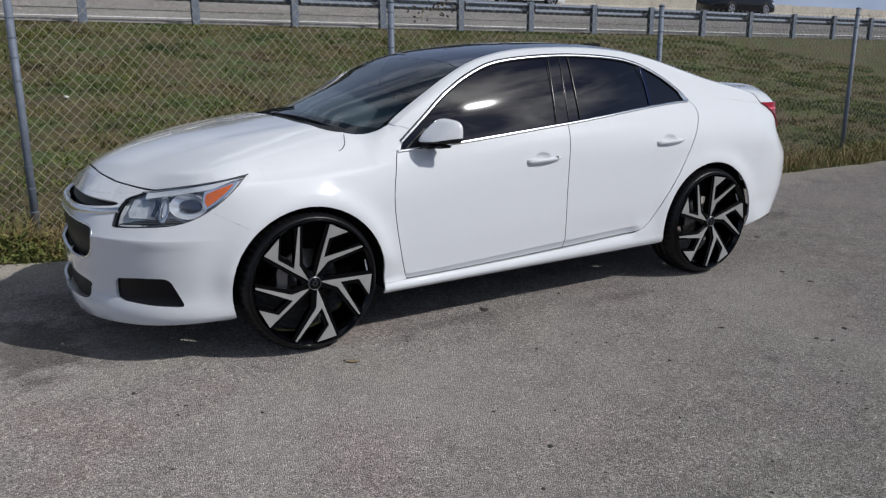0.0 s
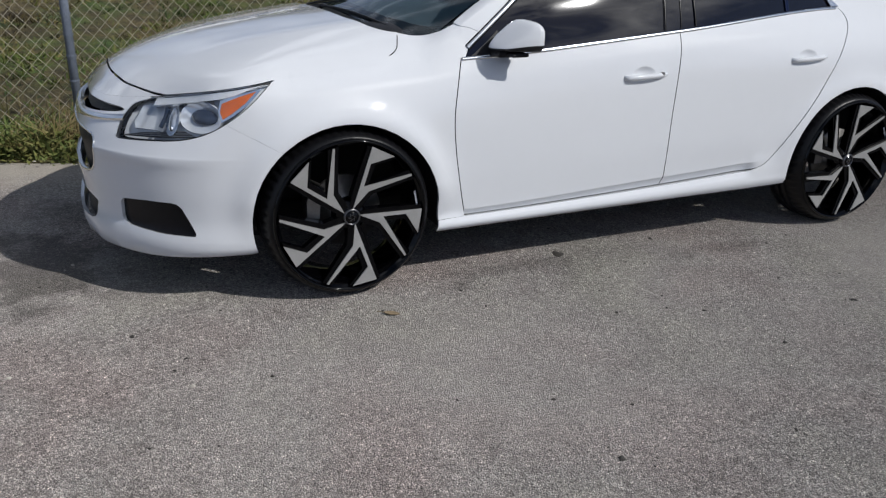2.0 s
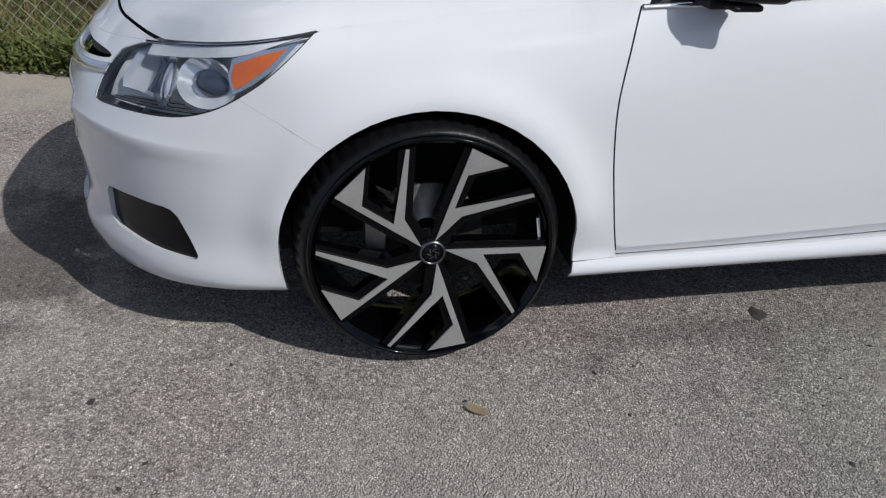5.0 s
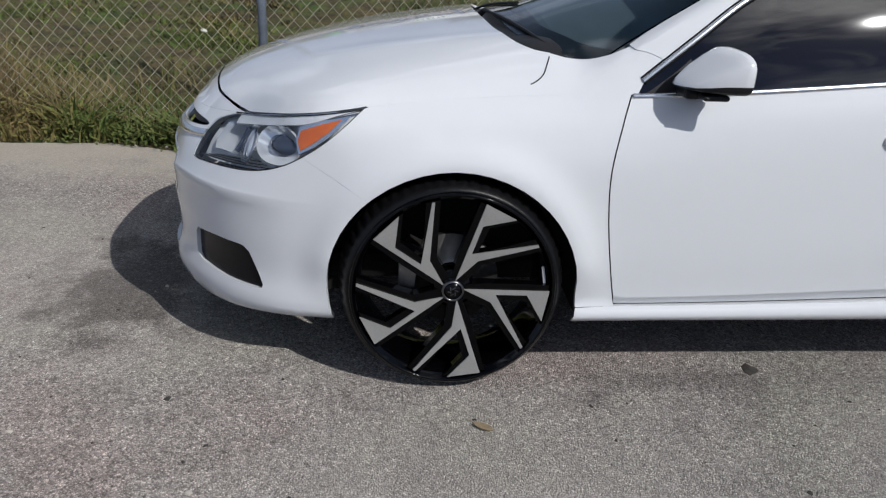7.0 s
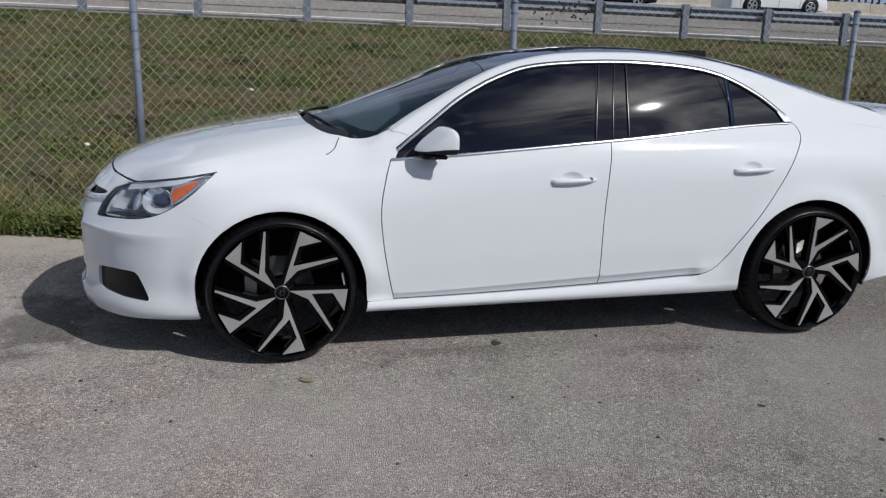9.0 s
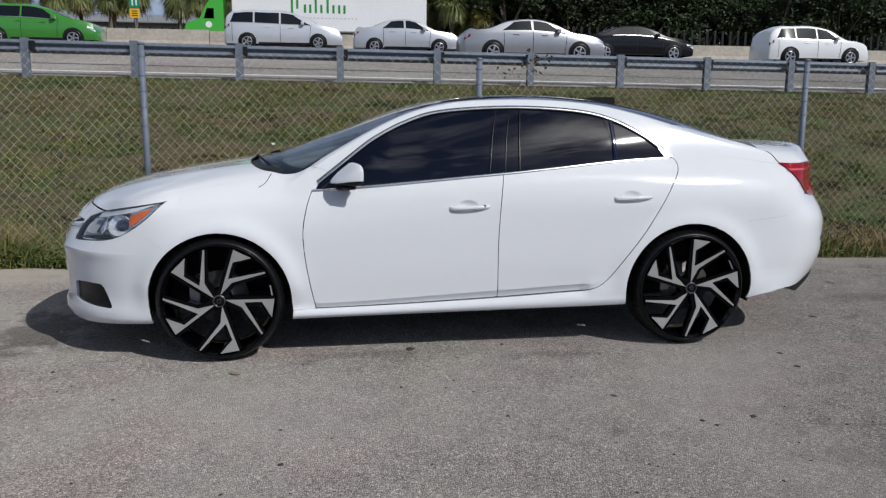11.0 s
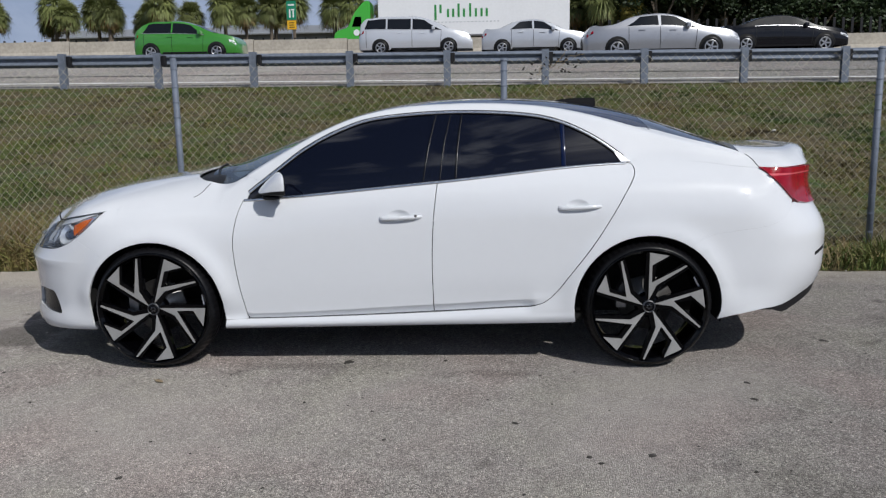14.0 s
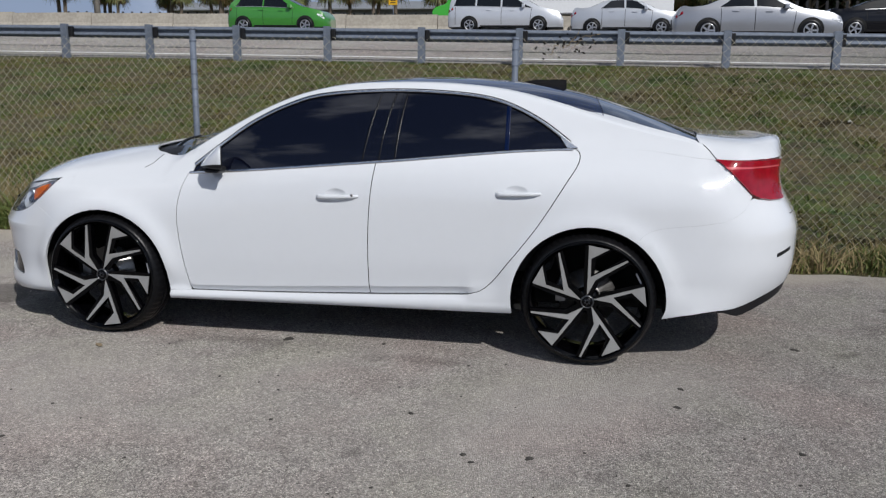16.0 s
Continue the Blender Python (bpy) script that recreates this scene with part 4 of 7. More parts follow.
    for i in range(6):
        sheet("foot_rib", sh(0.014), [(sgn * a, b) for a, b in [(0.640 + 0.018 * i, 0.668 + 0.0035 * i), (0.99 - 0.012 * i, 0.688 + 0.0035 * i), (0.985 - 0.012 * i, 0.6905 + 0.0035 * i), (0.640 + 0.018 * i, 0.6705 + 0.0035 * i)]], SATIN if i % 2 == 0 else STEEL, box_l, step=0.04, depth=0.008, gap=0, flip=fl)
    lid_k = np.linspace(0.74, 1.285, 24)
    sheet("lamp_lid", sh(0.005), [(sgn * k, SHOULDER(k - 1.6) - 0.006) for k in lid_k] + [(sgn * k, SHOULDER(k - 1.6) - 0.007 - 0.024 * step01(1.29, 1.10, k)) for k in lid_k[::-1]], LAMPBACK, box_l, step=0.02, depth=0.010, gap=0, flip=fl)
    sheet("light_strip", sh(0.014), [(sgn * a, b) for a, b in [(0.72, 0.808), (0.80, 0.812), (0.95, 0.838), (1.10, 0.864), (1.24, 0.882), (1.10, 0.838), (0.95, 0.815), (0.80, 0.806), (0.70, 0.800)]], SILVER, box_l, step=0.02, depth=0.012, gap=0, flip=fl)

# door mirrors
for sgn in (1, -1):
    bm = bmesh.new()
    rings = []
    # x from nose to opening, bottom, top, outer and inner reach beyond the middle plane
    for px, h0, h1, yo, yi in ((0.612, 0.984, 0.992, 0.945, 0.900), (0.622, 0.979, 1.010, 0.970, 0.885), (0.645, 0.976, 1.046, 0.997, 0.878), (0.68, 0.974, 1.080, 1.016, 0.876), (0.715, 0.972, 1.097, 1.026, 0.877), (0.745, 0.972, 1.100, 1.030, 0.880), (0.753, 0.978, 1.094, 1.026, 0.885), (0.743, 0.985, 1.086, 1.019, 0.892)):
        cy, cz, ry, rz = (yo + yi) / 2, (h0 + h1) / 2, (yo - yi) / 2, (h1 - h0) / 2
        ring = []
        for a in np.linspace(0, 2 * math.pi, 29)[:-1]:
            ca, sa = math.cos(a), math.sin(a)
            e = 0.45 if sa < 0 else 0.66
            yy, zz = ry * abs(ca) ** e * math.copysign(1, ca), rz * abs(sa) ** e * math.copysign(1, sa)
            ring.append(bm.verts.new((0.763 + 0.75 * (px + 0.62 * (cy + yy - 0.950) - 0.758) - 0.045 * (1.03 - cz - zz) / 0.11 * step01(0.75, 0.66, px), -sgn * (cy + yy), 0.992 + 0.96 * (cz + zz - (0.13 * yy * zz / rz if zz > 0 else 0) - 0.985))))
        rings.append(ring)
    k = len(rings[0])
    for a, b in zip(rings, rings[1:]):
        for i in range(k):
            bm.faces.new((a[i], a[(i + 1) % k], b[(i + 1) % k], b[i]))
    bm.faces.new(rings[0])
    for n_, f in enumerate(list(bm.faces)[:-1]):
        row, i = divmod(n_, k)
        if 15 <= i <= 26 or row >= len(rings) - 3:
            f.material_index = 1
    glass_ring = [v.co.copy() for v in rings[-1]]
    bmesh.ops.recalc_face_normals(bm, faces=bm.faces)
    mirror = part("door_mirror", bm, [WHITE, SATIN], car, "white door mirror on a black arm", smooth=True)
    link("mirror_glass", mesh_from("mirror_glass", [v - Vector((0.004, 0, 0)) for v in glass_ring], [tuple(range(k))], MIRROR, False), mirror)
    bm = bmesh.new()
    lo, hi = sorted((-sgn * 0.80, -sgn * 0.93))
    box(bm, (0.64, lo, 0.952), (0.735, hi, 0.985), 0.014)
    part("mirror_base", bm, SATIN, mirror)
    bm = bmesh.new()
    lo, hi = sorted((-sgn * 0.90, -sgn * 0.985))
    box(bm, (0.675, lo, 0.959), (0.752, hi, 0.976), 0.008)
    part("mirror_underside", bm, SATIN, mirror)
    grn = green if sgn > 0 else right(green)
    sheet("mirror_sail", grn, [(0.555, 0.03), (0.70, 0.03), (0.685, 0.45), (0.60, 0.20)], SATIN, car, step=0.03, gap=0, lift=0.001, depth=0.006, flip=sgn < 0)

# wipers
for s in (1, -1):
    bm = bmesh.new()
    pts = [Vector((0.165 + 0.05 * t + 0.08 * t * t, (0.60 if s > 0 else 0.0) - 0.56 * t, 0)) for t in np.linspace(0, 1, 9)]
    line = [Vector((pts[0].x - 0.04, pts[0].y + 0.03, gtop(pts[0].x, pts[0].y) - 0.035))] + [Vector((p.x, p.y, gtop(p.x, p.y) + 0.006)) for p in pts]
    rings = [[bm.verts.new(p + Vector((r * math.cos(a), 0, r * math.sin(a)))) for a in np.linspace(0, 2 * math.pi, 7)[:-1]] for p, r in zip(line, [0.014, 0.010] + [0.0055] * (len(line) - 2))]
    for a, b in zip(rings, rings[1:]):
        for i in range(6):
            bm.faces.new((a[i], a[(i + 1) % 6], b[(i + 1) % 6], b[i]))
    bm.faces.new(rings[0]), bm.faces.new(rings[-1])
    bmesh.ops.recalc_face_normals(bm, faces=bm.faces)
    part("wiper", bm, SATIN, car)

# inside: floor tub, dashboard, seats, steering wheel
bm = bmesh.new()
box(bm, (-0.75, -0.62, 0.24), (3.55, 0.62, 0.34), 0.03)
box(bm, (-0.72, -0.55, 0.34), (0.3, 0.55, 0.74), 0.05)
box(bm, (2.95, -0.55, 0.34), (3.5, 0.55, 0.86), 0.05)
part("floor_pan", bm, DARK, car)
# unseen plates added under the car to stop sun leaking through the body
for lo, hi in (((-0.80, -0.48, 0.225), (-0.42, 0.48, 0.24)), ((-0.58, -0.66, 0.227), (-0.42, 0.66, 0.238)), ((0.41, -0.884, 0.236), (2.33, 0.884, 0.25)), ((3.14, -0.66, 0.33), (3.46, 0.66, 0.345))):
    bm = bmesh.new()
    box(bm, lo, hi, 0.005)
    part("undertray", bm, DARK, car)
for c in (0.0, 2.737):
    for sgn in (1, -1):
        vs, fs = [], []
        for i in range(33):
            a = radians(-14 + 208 * i / 32)
            vs += [(r * math.cos(a), sgn * d, r * math.sin(a)) for r, d in ((0.415, 0.0), (0.42, 0.30), (0.05, 0.30))]
        fs = [(i * 3 + q, i * 3 + 3 + q, i * 3 + 4 + q, i * 3 + 1 + q) for i in range(32) for q in (0, 1)]
        link("wheel_well", mesh_from("wheel_well", vs, fs, DARK), car, at=Matrix.Translation((c, -sgn * 0.885, 0.345)))
# hidden plates added behind the wheels to catch sun passing between the spokes
for c in (0.0, 2.737):
    for sgn in (1, -1):
        bm = bmesh.new()
        box(bm, (c - 0.43, sgn * 0.585 - 0.004, 0.19), (c - 0.27, sgn * 0.585 + 0.004, 0.33))
        part("splash_shield", bm, DARK, car)
bm = bmesh.new()
box(bm, (0.34, -0.70, 0.70), (0.98, 0.70, 0.965), 0.06, 3)
part("dashboard", bm, DASH, car)
for sx, sy in ((1.35, -0.37), (1.35, 0.37)):
    bm = bmesh.new()
    box(bm, (sx - 0.28, sy - 0.25, 0.42), (sx + 0.26, sy + 0.25, 0.62), 0.06)
    b2 = bmesh.new()
    box(b2, (-0.07, -0.25, 0.0), (0.07, 0.25, 0.60), 0.05)
    box(b2, (-0.05, -0.13, 0.64), (0.05, 0.13, 0.80), 0.04)
    rod(b2, (0, -0.06, 0.58), (0, -0.06, 0.66), 0.008), rod(b2, (0, 0.06, 0.58), (0, 0.06, 0.66), 0.008)
    s = part("front_seat", bm, FABRIC, car)
    part("backrest", b2, FABRIC, s, at=Matrix.Translation((sx + 0.26, sy, 0.5)) @ Matrix.Rotation(radians(20), 4, "Y"))
bm = bmesh.new()
box(bm, (2.05, -0.66, 0.42), (2.55, 0.66, 0.62), 0.06)
box(bm, (2.5, -0.66, 0.55), (2.66, 0.66, 1.08), 0.06)
part("rear_seat", bm, FABRIC, car)
vs, fs = lathe([(0.185 + 0.014 * math.cos(a), 0.014 * math.sin(a)) for a in np.linspace(0, 2 * math.pi, 9)], 32)
sw = link("steering_wheel", mesh_from("steering_wheel", vs, fs, SATIN), car, at=Matrix.Translation((0.93, -0.37, 0.92)) @ Matrix.Rotation(radians(90), 4, "Z") @ Matrix.Rotation(radians(-25), 4, "X"))

# ---- wheels ----
R = 0.302


def pol(r, a):
    return (r * R * math.cos(radians(a)), r * R * math.sin(radians(a)))


def dish(r):
    """Depth of the spokes' face behind the rim's edge, by radius."""
    return -0.004 + 0.018 * (1 - min(r / R, 1.0)) ** 1.2


def prism(bm, poly, front_d, back_d, inset_back=0.0):
    """A spoke blade: its face follows the dish, its sides go back and widen."""
    f = [bm.verts.new((x, front_d(math.hypot(x, y)), y)) for x, y in poly]
    wide = shrink([tuple(p) for p in poly], -inset_back) if inset_back else poly
    k = [bm.verts.new((x, back_d(math.hypot(x, y)), y)) for x, y in wide]
    bm.faces.new(f)
    n = len(poly)
    for i in range(n):
        bm.faces.new((f[i], f[(i + 1) % n], k[(i + 1) % n], k[i]))
    bm.faces.new(k[::-1])


def wheel_things(name, turn, at, mirrored):
    s = -1 if mirrored else 1
    flipy = Matrix.Diagonal((1, s, 1, 1))
    # barrel and lip
    vs, fs = lathe([(0.318, 0.012), (0.316, 0.0), (0.311, -0.004), (0.306, 0.0), (0.303, 0.010), (0.297, 0.013), (0.292, 0.024), (0.284, 0.05), (0.278, 0.12), (0.278, 0.20), (0.295, 0.225), (0.30, 0.23)], 96)
    w = link(name, mesh_from("rim", vs, fs, RIMBLACK), car, "gloss black wheel with five split machined spokes", at=at @ flipy @ Matrix.Rotation(radians(-turn), 4, "Y"))
    side_wall = [(0.308, 0.012), (0.318, 0.008), (0.325, 0.013), (0.333, 0.024), (0.3395, 0.036), (0.3445, 0.049), (0.348, 0.060), (0.3505, 0.072)]
    crown = [(0.352, 0.088), (0.352, 0.094), (0.345, 0.096), (0.345, 0.103), (0.352, 0.105), (0.353, 0.145), (0.346, 0.147), (0.346, 0.154), (0.353, 0.156), (0.352, 0.19), (0.346, 0.215), (0.335, 0.235), (0.31, 0.236)]
    vs, fs = lathe(side_wall + crown, 240)
    q = len(side_wall + crown)
    for i in range(240):
        if i % 4 == 0:
            for j in (4, 5, 6, 7):
                x, y, z = vs[i * q + j]
                vs[i * q + j] = (x * 0.984, y + 0.004, z * 0.984)
    link("tyre", mesh_from("tyre", vs, fs, RUBBER), w, "low-profile black tyre")
    tri = [pol(0.107, 78.7), pol(0.984, 73.2), pol(0.982, 53.0), pol(0.757, 69.7), pol(0.439, 67.3), pol(0.979, 32.6), pol(0.975, 30.9), pol(0.408, 54.8), pol(0.269, 58.8)]
    backs = lambda r: dish(r) + 0.030
    for i in range(5):
        rot = Matrix.Rotation(-radians(72 * i), 4, "Y")
        bm = bmesh.new()
        prism(bm, tri, dish, lambda r: dish(r) + 0.005)
        part("machined_face", bm, BRUSHED, w, "machined silver spoke face", at=rot)
        bm = bmesh.new()
        wide = [pol(0.10, 105), pol(0.33, 86), pol(0.60, 80), pol(0.985, 76.5), pol(0.985, 50), pol(0.76, 64), pol(0.47, 60.5), pol(0.985, 36), pol(0.985, 27.5), pol(0.40, 44), pol(0.12, 30)]
        prism(bm, wide, lambda r: dish(r) + 0.008, lambda r: dish(r) + 0.034 + 0.02 * (1 - r / R))
        part("spoke", bm, RIMBLACK, w, at=rot)
    vs, fs = lathe([(0.07, 0.07), (0.065, 0.034), (0.050, 0.022), (0.034, 0.018), (0.034, 0.008), (0.031, 0.005), (0.029, 0.007), (0.026, 0.0065), (0.0255, 0.004), (0.001, 0.003)], 40)
    link("hub", mesh_from("hub", vs, fs, RIMBLACK), w)
    vs, fs = lathe([(0.0345, 0.013), (0.0345, 0.006), (0.031, 0.003), (0.0285, 0.003), (0.0275, 0.006)], 40)
    link("centre_cap", mesh_from("centre_cap", vs, fs, CAPRING), w, "dark steel centre cap ring")
    bm = bmesh.new()
    for i in range(6):
        a = math.pi * i / 3
        rod(bm, (0.016 * math.cos(a), 0.0035, 0.016 * math.sin(a)), (0.007 * math.cos(a + 0.8), 0.0025, 0.007 * math.sin(a + 0.8)), 0.0022, n=6)
    part("cap_emblem", bm, CAPRING, w)
    bm = bmesh.new()
    bmesh.ops.create_cube(bm, size=1, matrix=Matrix.Rotation(-radians(10), 4, "Y") @ Matrix.Translation((0.284, 0.022, 0)) @ Matrix.Diagonal((0.008, 0.002, 0.06, 1)))
    part("rim_mark", bm, SILVER, w)
    return w


def brakes(at, mirrored):
    s = -1 if mirrored else 1
    vs, fs = lathe([(0.05, 0.085), (0.075, 0.085), (0.075, 0.105), (0.15, 0.105), (0.15, 0.13), (0.07, 0.13)], 48)
    d = link("brake_disc", mesh_from("brake_disc", [(v[0], s * v[1], v[2]) for v in vs], fs, STEEL), car, at=at)
    bm = bmesh.new()
    prism(bm, [(-0.165, -0.02), (-0.165, 0.06), (-0.13, 0.13), (-0.09, 0.11), (-0.11, 0.05), (-0.115, -0.02)], lambda r: s * 0.075, lambda r: s * 0.15)
    bmesh.ops.recalc_face_normals(bm, faces=bm.faces)
    part("brake_caliper", bm, STEEL, car, at=at @ Matrix.Rotation(radians(0), 4, "Y"))


FACE = -0.040
for nm, cx, turn in (("front_wheel", 0.0, 0.0), ("rear_wheel", 2.737, 17.7)):
    wheel_things(nm, turn, Matrix.Translation((cx, FACE - CY, 0.3525)), False)
    brakes(Matrix.Translation((cx, FACE - CY, 0.3525)), False)
    wheel_things(nm, turn + 30, Matrix.Translation((cx, CY - FACE, 0.3525)), True)
    brakes(Matrix.Translation((cx, CY - FACE, 0.3525)), True)

for o in car.children_recursive:
    if o.data and o.data.materials and o.data.materials[0] in (SCREEN, LENS):
        o.visible_shadow = False


# ---- ground, bank and road ----
def rail_y(x):
    return 15.9 + 0.012 * (x - 5)


def edge_y(x):
    """Where the asphalt ends and the weeds begin."""
    return 2.62 + 0.34 * step01(-0.8, -2.2, x) + 0.10 * noise.noise((x * 0.9, 5, 0)) + 0.05 * noise.noise((x * 3.1, 9, 0))


def ground_z(x, y):
    """Flat yard, weedy edge, grass bank, and the road that climbs beyond it."""
    pts = ((-60, 0.0), (2.45, -0.03), (2.62, 0.0), (2.9, 0.03), (3.3, 0.10), (6.0, 0.42), (10.0, 1.05), (13.5, 1.72), (15.2, 2.0), (16.0, 2.04), (19, 2.54), (23, 3.02), (27, 3.40), (31, 3.74), (35.3, 4.10), (60, 6.05), (80, 6.6), (300, 7.5), (2500, 8.0))
    if 1 < y < 7:
        y -= (edge_y(x) - 2.62) * (1 - step01(3.6, 7.0, y))
    z = float(np.interp(y, [p[0] for p in pts], [p[1] for p in pts]))
    if 2.9 < y < 15.5:
        f = min((y - 2.9) / 1.5, 1) * min((15.5 - y) / 1.0, 1)
        z += f * (0.05 * noise.noise((x * 2.2, y * 1.6, 5)) + 0.10 * noise.noise((x * 0.35, y * 0.35, 0)) + 0.03 * noise.noise((x * 1.7, y * 1.7, 3)))
    return z - (0.010 * x * step01(8, 16, y) if abs(x) < 60 else 0.6 * math.copysign(step01(8, 16, y), x))


def ground_material():
    m = bpy.data.materials.new("ground")
    m.use_nodes = True
    n, l = m.node_tree.nodes, m.node_tree.links
    b = n["Principled BSDF"]
    b.inputs["Roughness"].default_value = 0.95
    g = n.new("ShaderNodeNewGeometry")

    def tex(scale, detail=6, rough=0.6, stretch=None):
        t = n.new("ShaderNodeTexNoise")
        t.inputs["Scale"].default_value, t.inputs["Detail"].default_value, t.inputs["Roughness"].default_value = scale, detail, rough
        l.new(g.outputs["Position"], t.inputs["Vector"])
        return t.outputs["Fac"]

    def ramp(src, *stops):
        r = n.new("ShaderNodeValToRGB")
        e = r.color_ramp.elements
        while len(e) < len(stops):
            e.new(0.5)
        for k, (p, c) in zip(e, stops):
            k.position, k.color = p, (*c, 1)
        l.new(src, r.inputs["Fac"])
        return r.outputs["Color"]

    def mix(f, a, bb):
        k = n.new("ShaderNodeMix")
        k.data_type = "RGBA"
        l.new(f, k.inputs["Factor"]), l.new(a, k.inputs["A"]), l.new(bb, k.inputs["B"])
        return k.outputs["Result"]
    green = ramp(tex(2.2), (0.32, (0.044, 0.034, 0.015)), (0.45, (0.082, 0.068, 0.025)), (0.55, (0.072, 0.090, 0.022)), (0.66, (0.053, 0.097, 0.017)))
    dry = ramp(tex(30), (0.3, (0.048, 0.036, 0.016)), (0.7, (0.153, 0.119, 0.053)))
    patch = ramp(tex(0.8, 4), (0.43, (0, 0, 0)), (0.60, (1, 1, 1)))
    mul = n.new("ShaderNodeMix")
    mul.data_type, mul.blend_type = "RGBA", "MULTIPLY"
    mul.inputs["Factor"].default_value = 1.0
    l.new(mix(patch, green, dry), mul.inputs["A"]), l.new(ramp(tex(7.5, 8, 0.7), (0.34, (0.34, 0.34, 0.33)), (0.50, (1.0, 1.0, 0.98)), (0.68, (1.6, 1.55, 1.45))), mul.inputs["B"])
    l.new(mul.outputs["Result"], b.inputs["Base Color"])
    bp = n.new("ShaderNodeBump")
    bp.inputs["Strength"].default_value, bp.inputs["Distance"].default_value = 0.9, 0.05
    l.new(tex(26, 8), bp.inputs["Height"]), l.new(bp.outputs["Normal"], b.inputs["Normal"])
    return m


def ramp_span(n, l, src, full, none, most):
    """A factor that is most at one value and nothing at another."""
    m = n.new("ShaderNodeMapRange")
    m.interpolation_type = "SMOOTHSTEP"
    m.inputs["From Min"].default_value, m.inputs["From Max"].default_value = min(full, none), max(full, none)
    m.inputs["To Min"].default_value, m.inputs["To Max"].default_value = (most, 0.0) if full < none else (0.0, most)
    l.new(src, m.inputs["Value"])
    return m.outputs[0]


def asphalt_material(name, base, chips, dirt, big, stains=(), edge=None):
    """Stones of two sizes in dark binder, with tinted patches, stains and fine cracks."""
    m = bpy.data.materials.new(name)
    m.use_nodes = True
    n, l = m.node_tree.nodes, m.node_tree.links
    b = n["Principled BSDF"]
    g = n.new("ShaderNodeNewGeometry")
    b.inputs["Roughness"].default_value = 0.88
    b.inputs["Specular IOR Level"].default_value = 0.3
    b.inputs["Diffuse Roughness"].default_value = 1.0

    def cells(scale, feature="F1"):
        v = n.new("ShaderNodeTexVoronoi")
        v.feature = feature
        v.inputs["Scale"].default_value = scale
        l.new(g.outputs["Position"], v.inputs["Vector"])
        return v

    def grain(scale, detail=4, rough=0.5):
        t = n.new("ShaderNodeTexNoise")
        t.inputs["Scale"].default_value, t.inputs["Detail"].default_value, t.inputs["Roughness"].default_value = scale, detail, rough
        l.new(g.outputs["Position"], t.inputs["Vector"])
        return t.outputs["Fac"]

    def ramp(src, *stops):
        r = n.new("ShaderNodeValToRGB")
        e = r.color_ramp.elements
        while len(e) < len(stops):
            e.new(0.5)
        for k, (p, c) in zip(e, stops):
            k.position, k.color = p, (*(c if isinstance(c, tuple) else (c, c, c)), 1)
        l.new(src, r.inputs["Fac"])
        return r.outputs["Color"]

    def mix(a, bb, f=1.0, blend="MULTIPLY"):
        k = n.new("ShaderNodeMix")
        k.data_type, k.blend_type = "RGBA", blend
        if isinstance(f, float):
            k.inputs["Factor"].default_value = f
        else:
            l.new(f, k.inputs["Factor"])
        l.new(a, k.inputs["A"])
        if isinstance(bb, tuple):
            k.inputs["B"].default_value = (*bb, 1)
        else:
            l.new(bb, k.inputs["B"])
        return k.outputs["Result"]
    small, large = cells(190), cells(85)
    sep, sep2 = n.new("ShaderNodeSeparateColor"), n.new("ShaderNodeSeparateColor")
    l.new(small.outputs["Color"], sep.inputs["Color"]), l.new(large.outputs["Color"], sep2.inputs["Color"])
    dim = tuple(c * 0.42 for c in base)
    col = ramp(sep.outputs[0], (0.02, dim), (0.22, tuple(c * 0.82 for c in base)), (0.62, base), (0.86, tuple(c * 1.25 for c in base)), (0.95, chips))
    col = mix(col, ramp(sep2.outputs[1], (0.04, 0.72), (0.5, 1.0), (0.90, 1.08), (0.97, 1.36)))
    col = mix(col, ramp(small.outputs["Distance"], (0.25, 1.10), (0.75, 0.62)))
    col = mix(col, ramp(grain(420, 3, 0.6), (0.34, 0.68), (0.66, 1.30)))
    col = mix(col, ramp(grain(big * 9, 6, 0.62), (0.33, 0.87), (0.66, 1.11)))
    col = mix(col, ramp(grain(big * 2.3, 3), (0.36, (1.045, 0.98, 0.98)), (0.52, (1, 1, 1)), (0.66, (0.985, 1.008, 0.955))))
    col = mix(col, dirt, ramp(grain(big, 5), (0.48, 0.0), (0.70, 0.5)), "MIX")
    col = mix(col, ramp(grain(big * 5.5, 2, 0.4), (0.70, 1.0), (0.78, 0.62)))
    crack = cells(0.9, "DISTANCE_TO_EDGE")
    wob, add = n.new("ShaderNodeTexNoise"), n.new("ShaderNodeVectorMath")
    wob.inputs["Scale"].default_value, wob.inputs["Detail"].default_value = 4.0, 6
    add.operation = "MULTIPLY_ADD"
    add.inputs[1].default_value = (0.5, 0.5, 0.5)
    l.new(g.outputs["Position"], wob.inputs["Vector"]), l.new(wob.outputs["Color"], add.inputs[0]), l.new(g.outputs["Position"], add.inputs[2]), l.new(add.outputs[0], crack.inputs["Vector"])
    col = mix(col, ramp(crack.outputs["Distance"], (0.0, 0.90), (0.008, 1.0)))
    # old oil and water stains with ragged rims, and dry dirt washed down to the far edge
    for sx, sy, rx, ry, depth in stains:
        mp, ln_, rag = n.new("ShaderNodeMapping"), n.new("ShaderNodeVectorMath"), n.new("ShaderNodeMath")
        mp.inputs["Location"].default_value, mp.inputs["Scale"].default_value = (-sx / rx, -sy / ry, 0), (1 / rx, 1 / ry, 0)
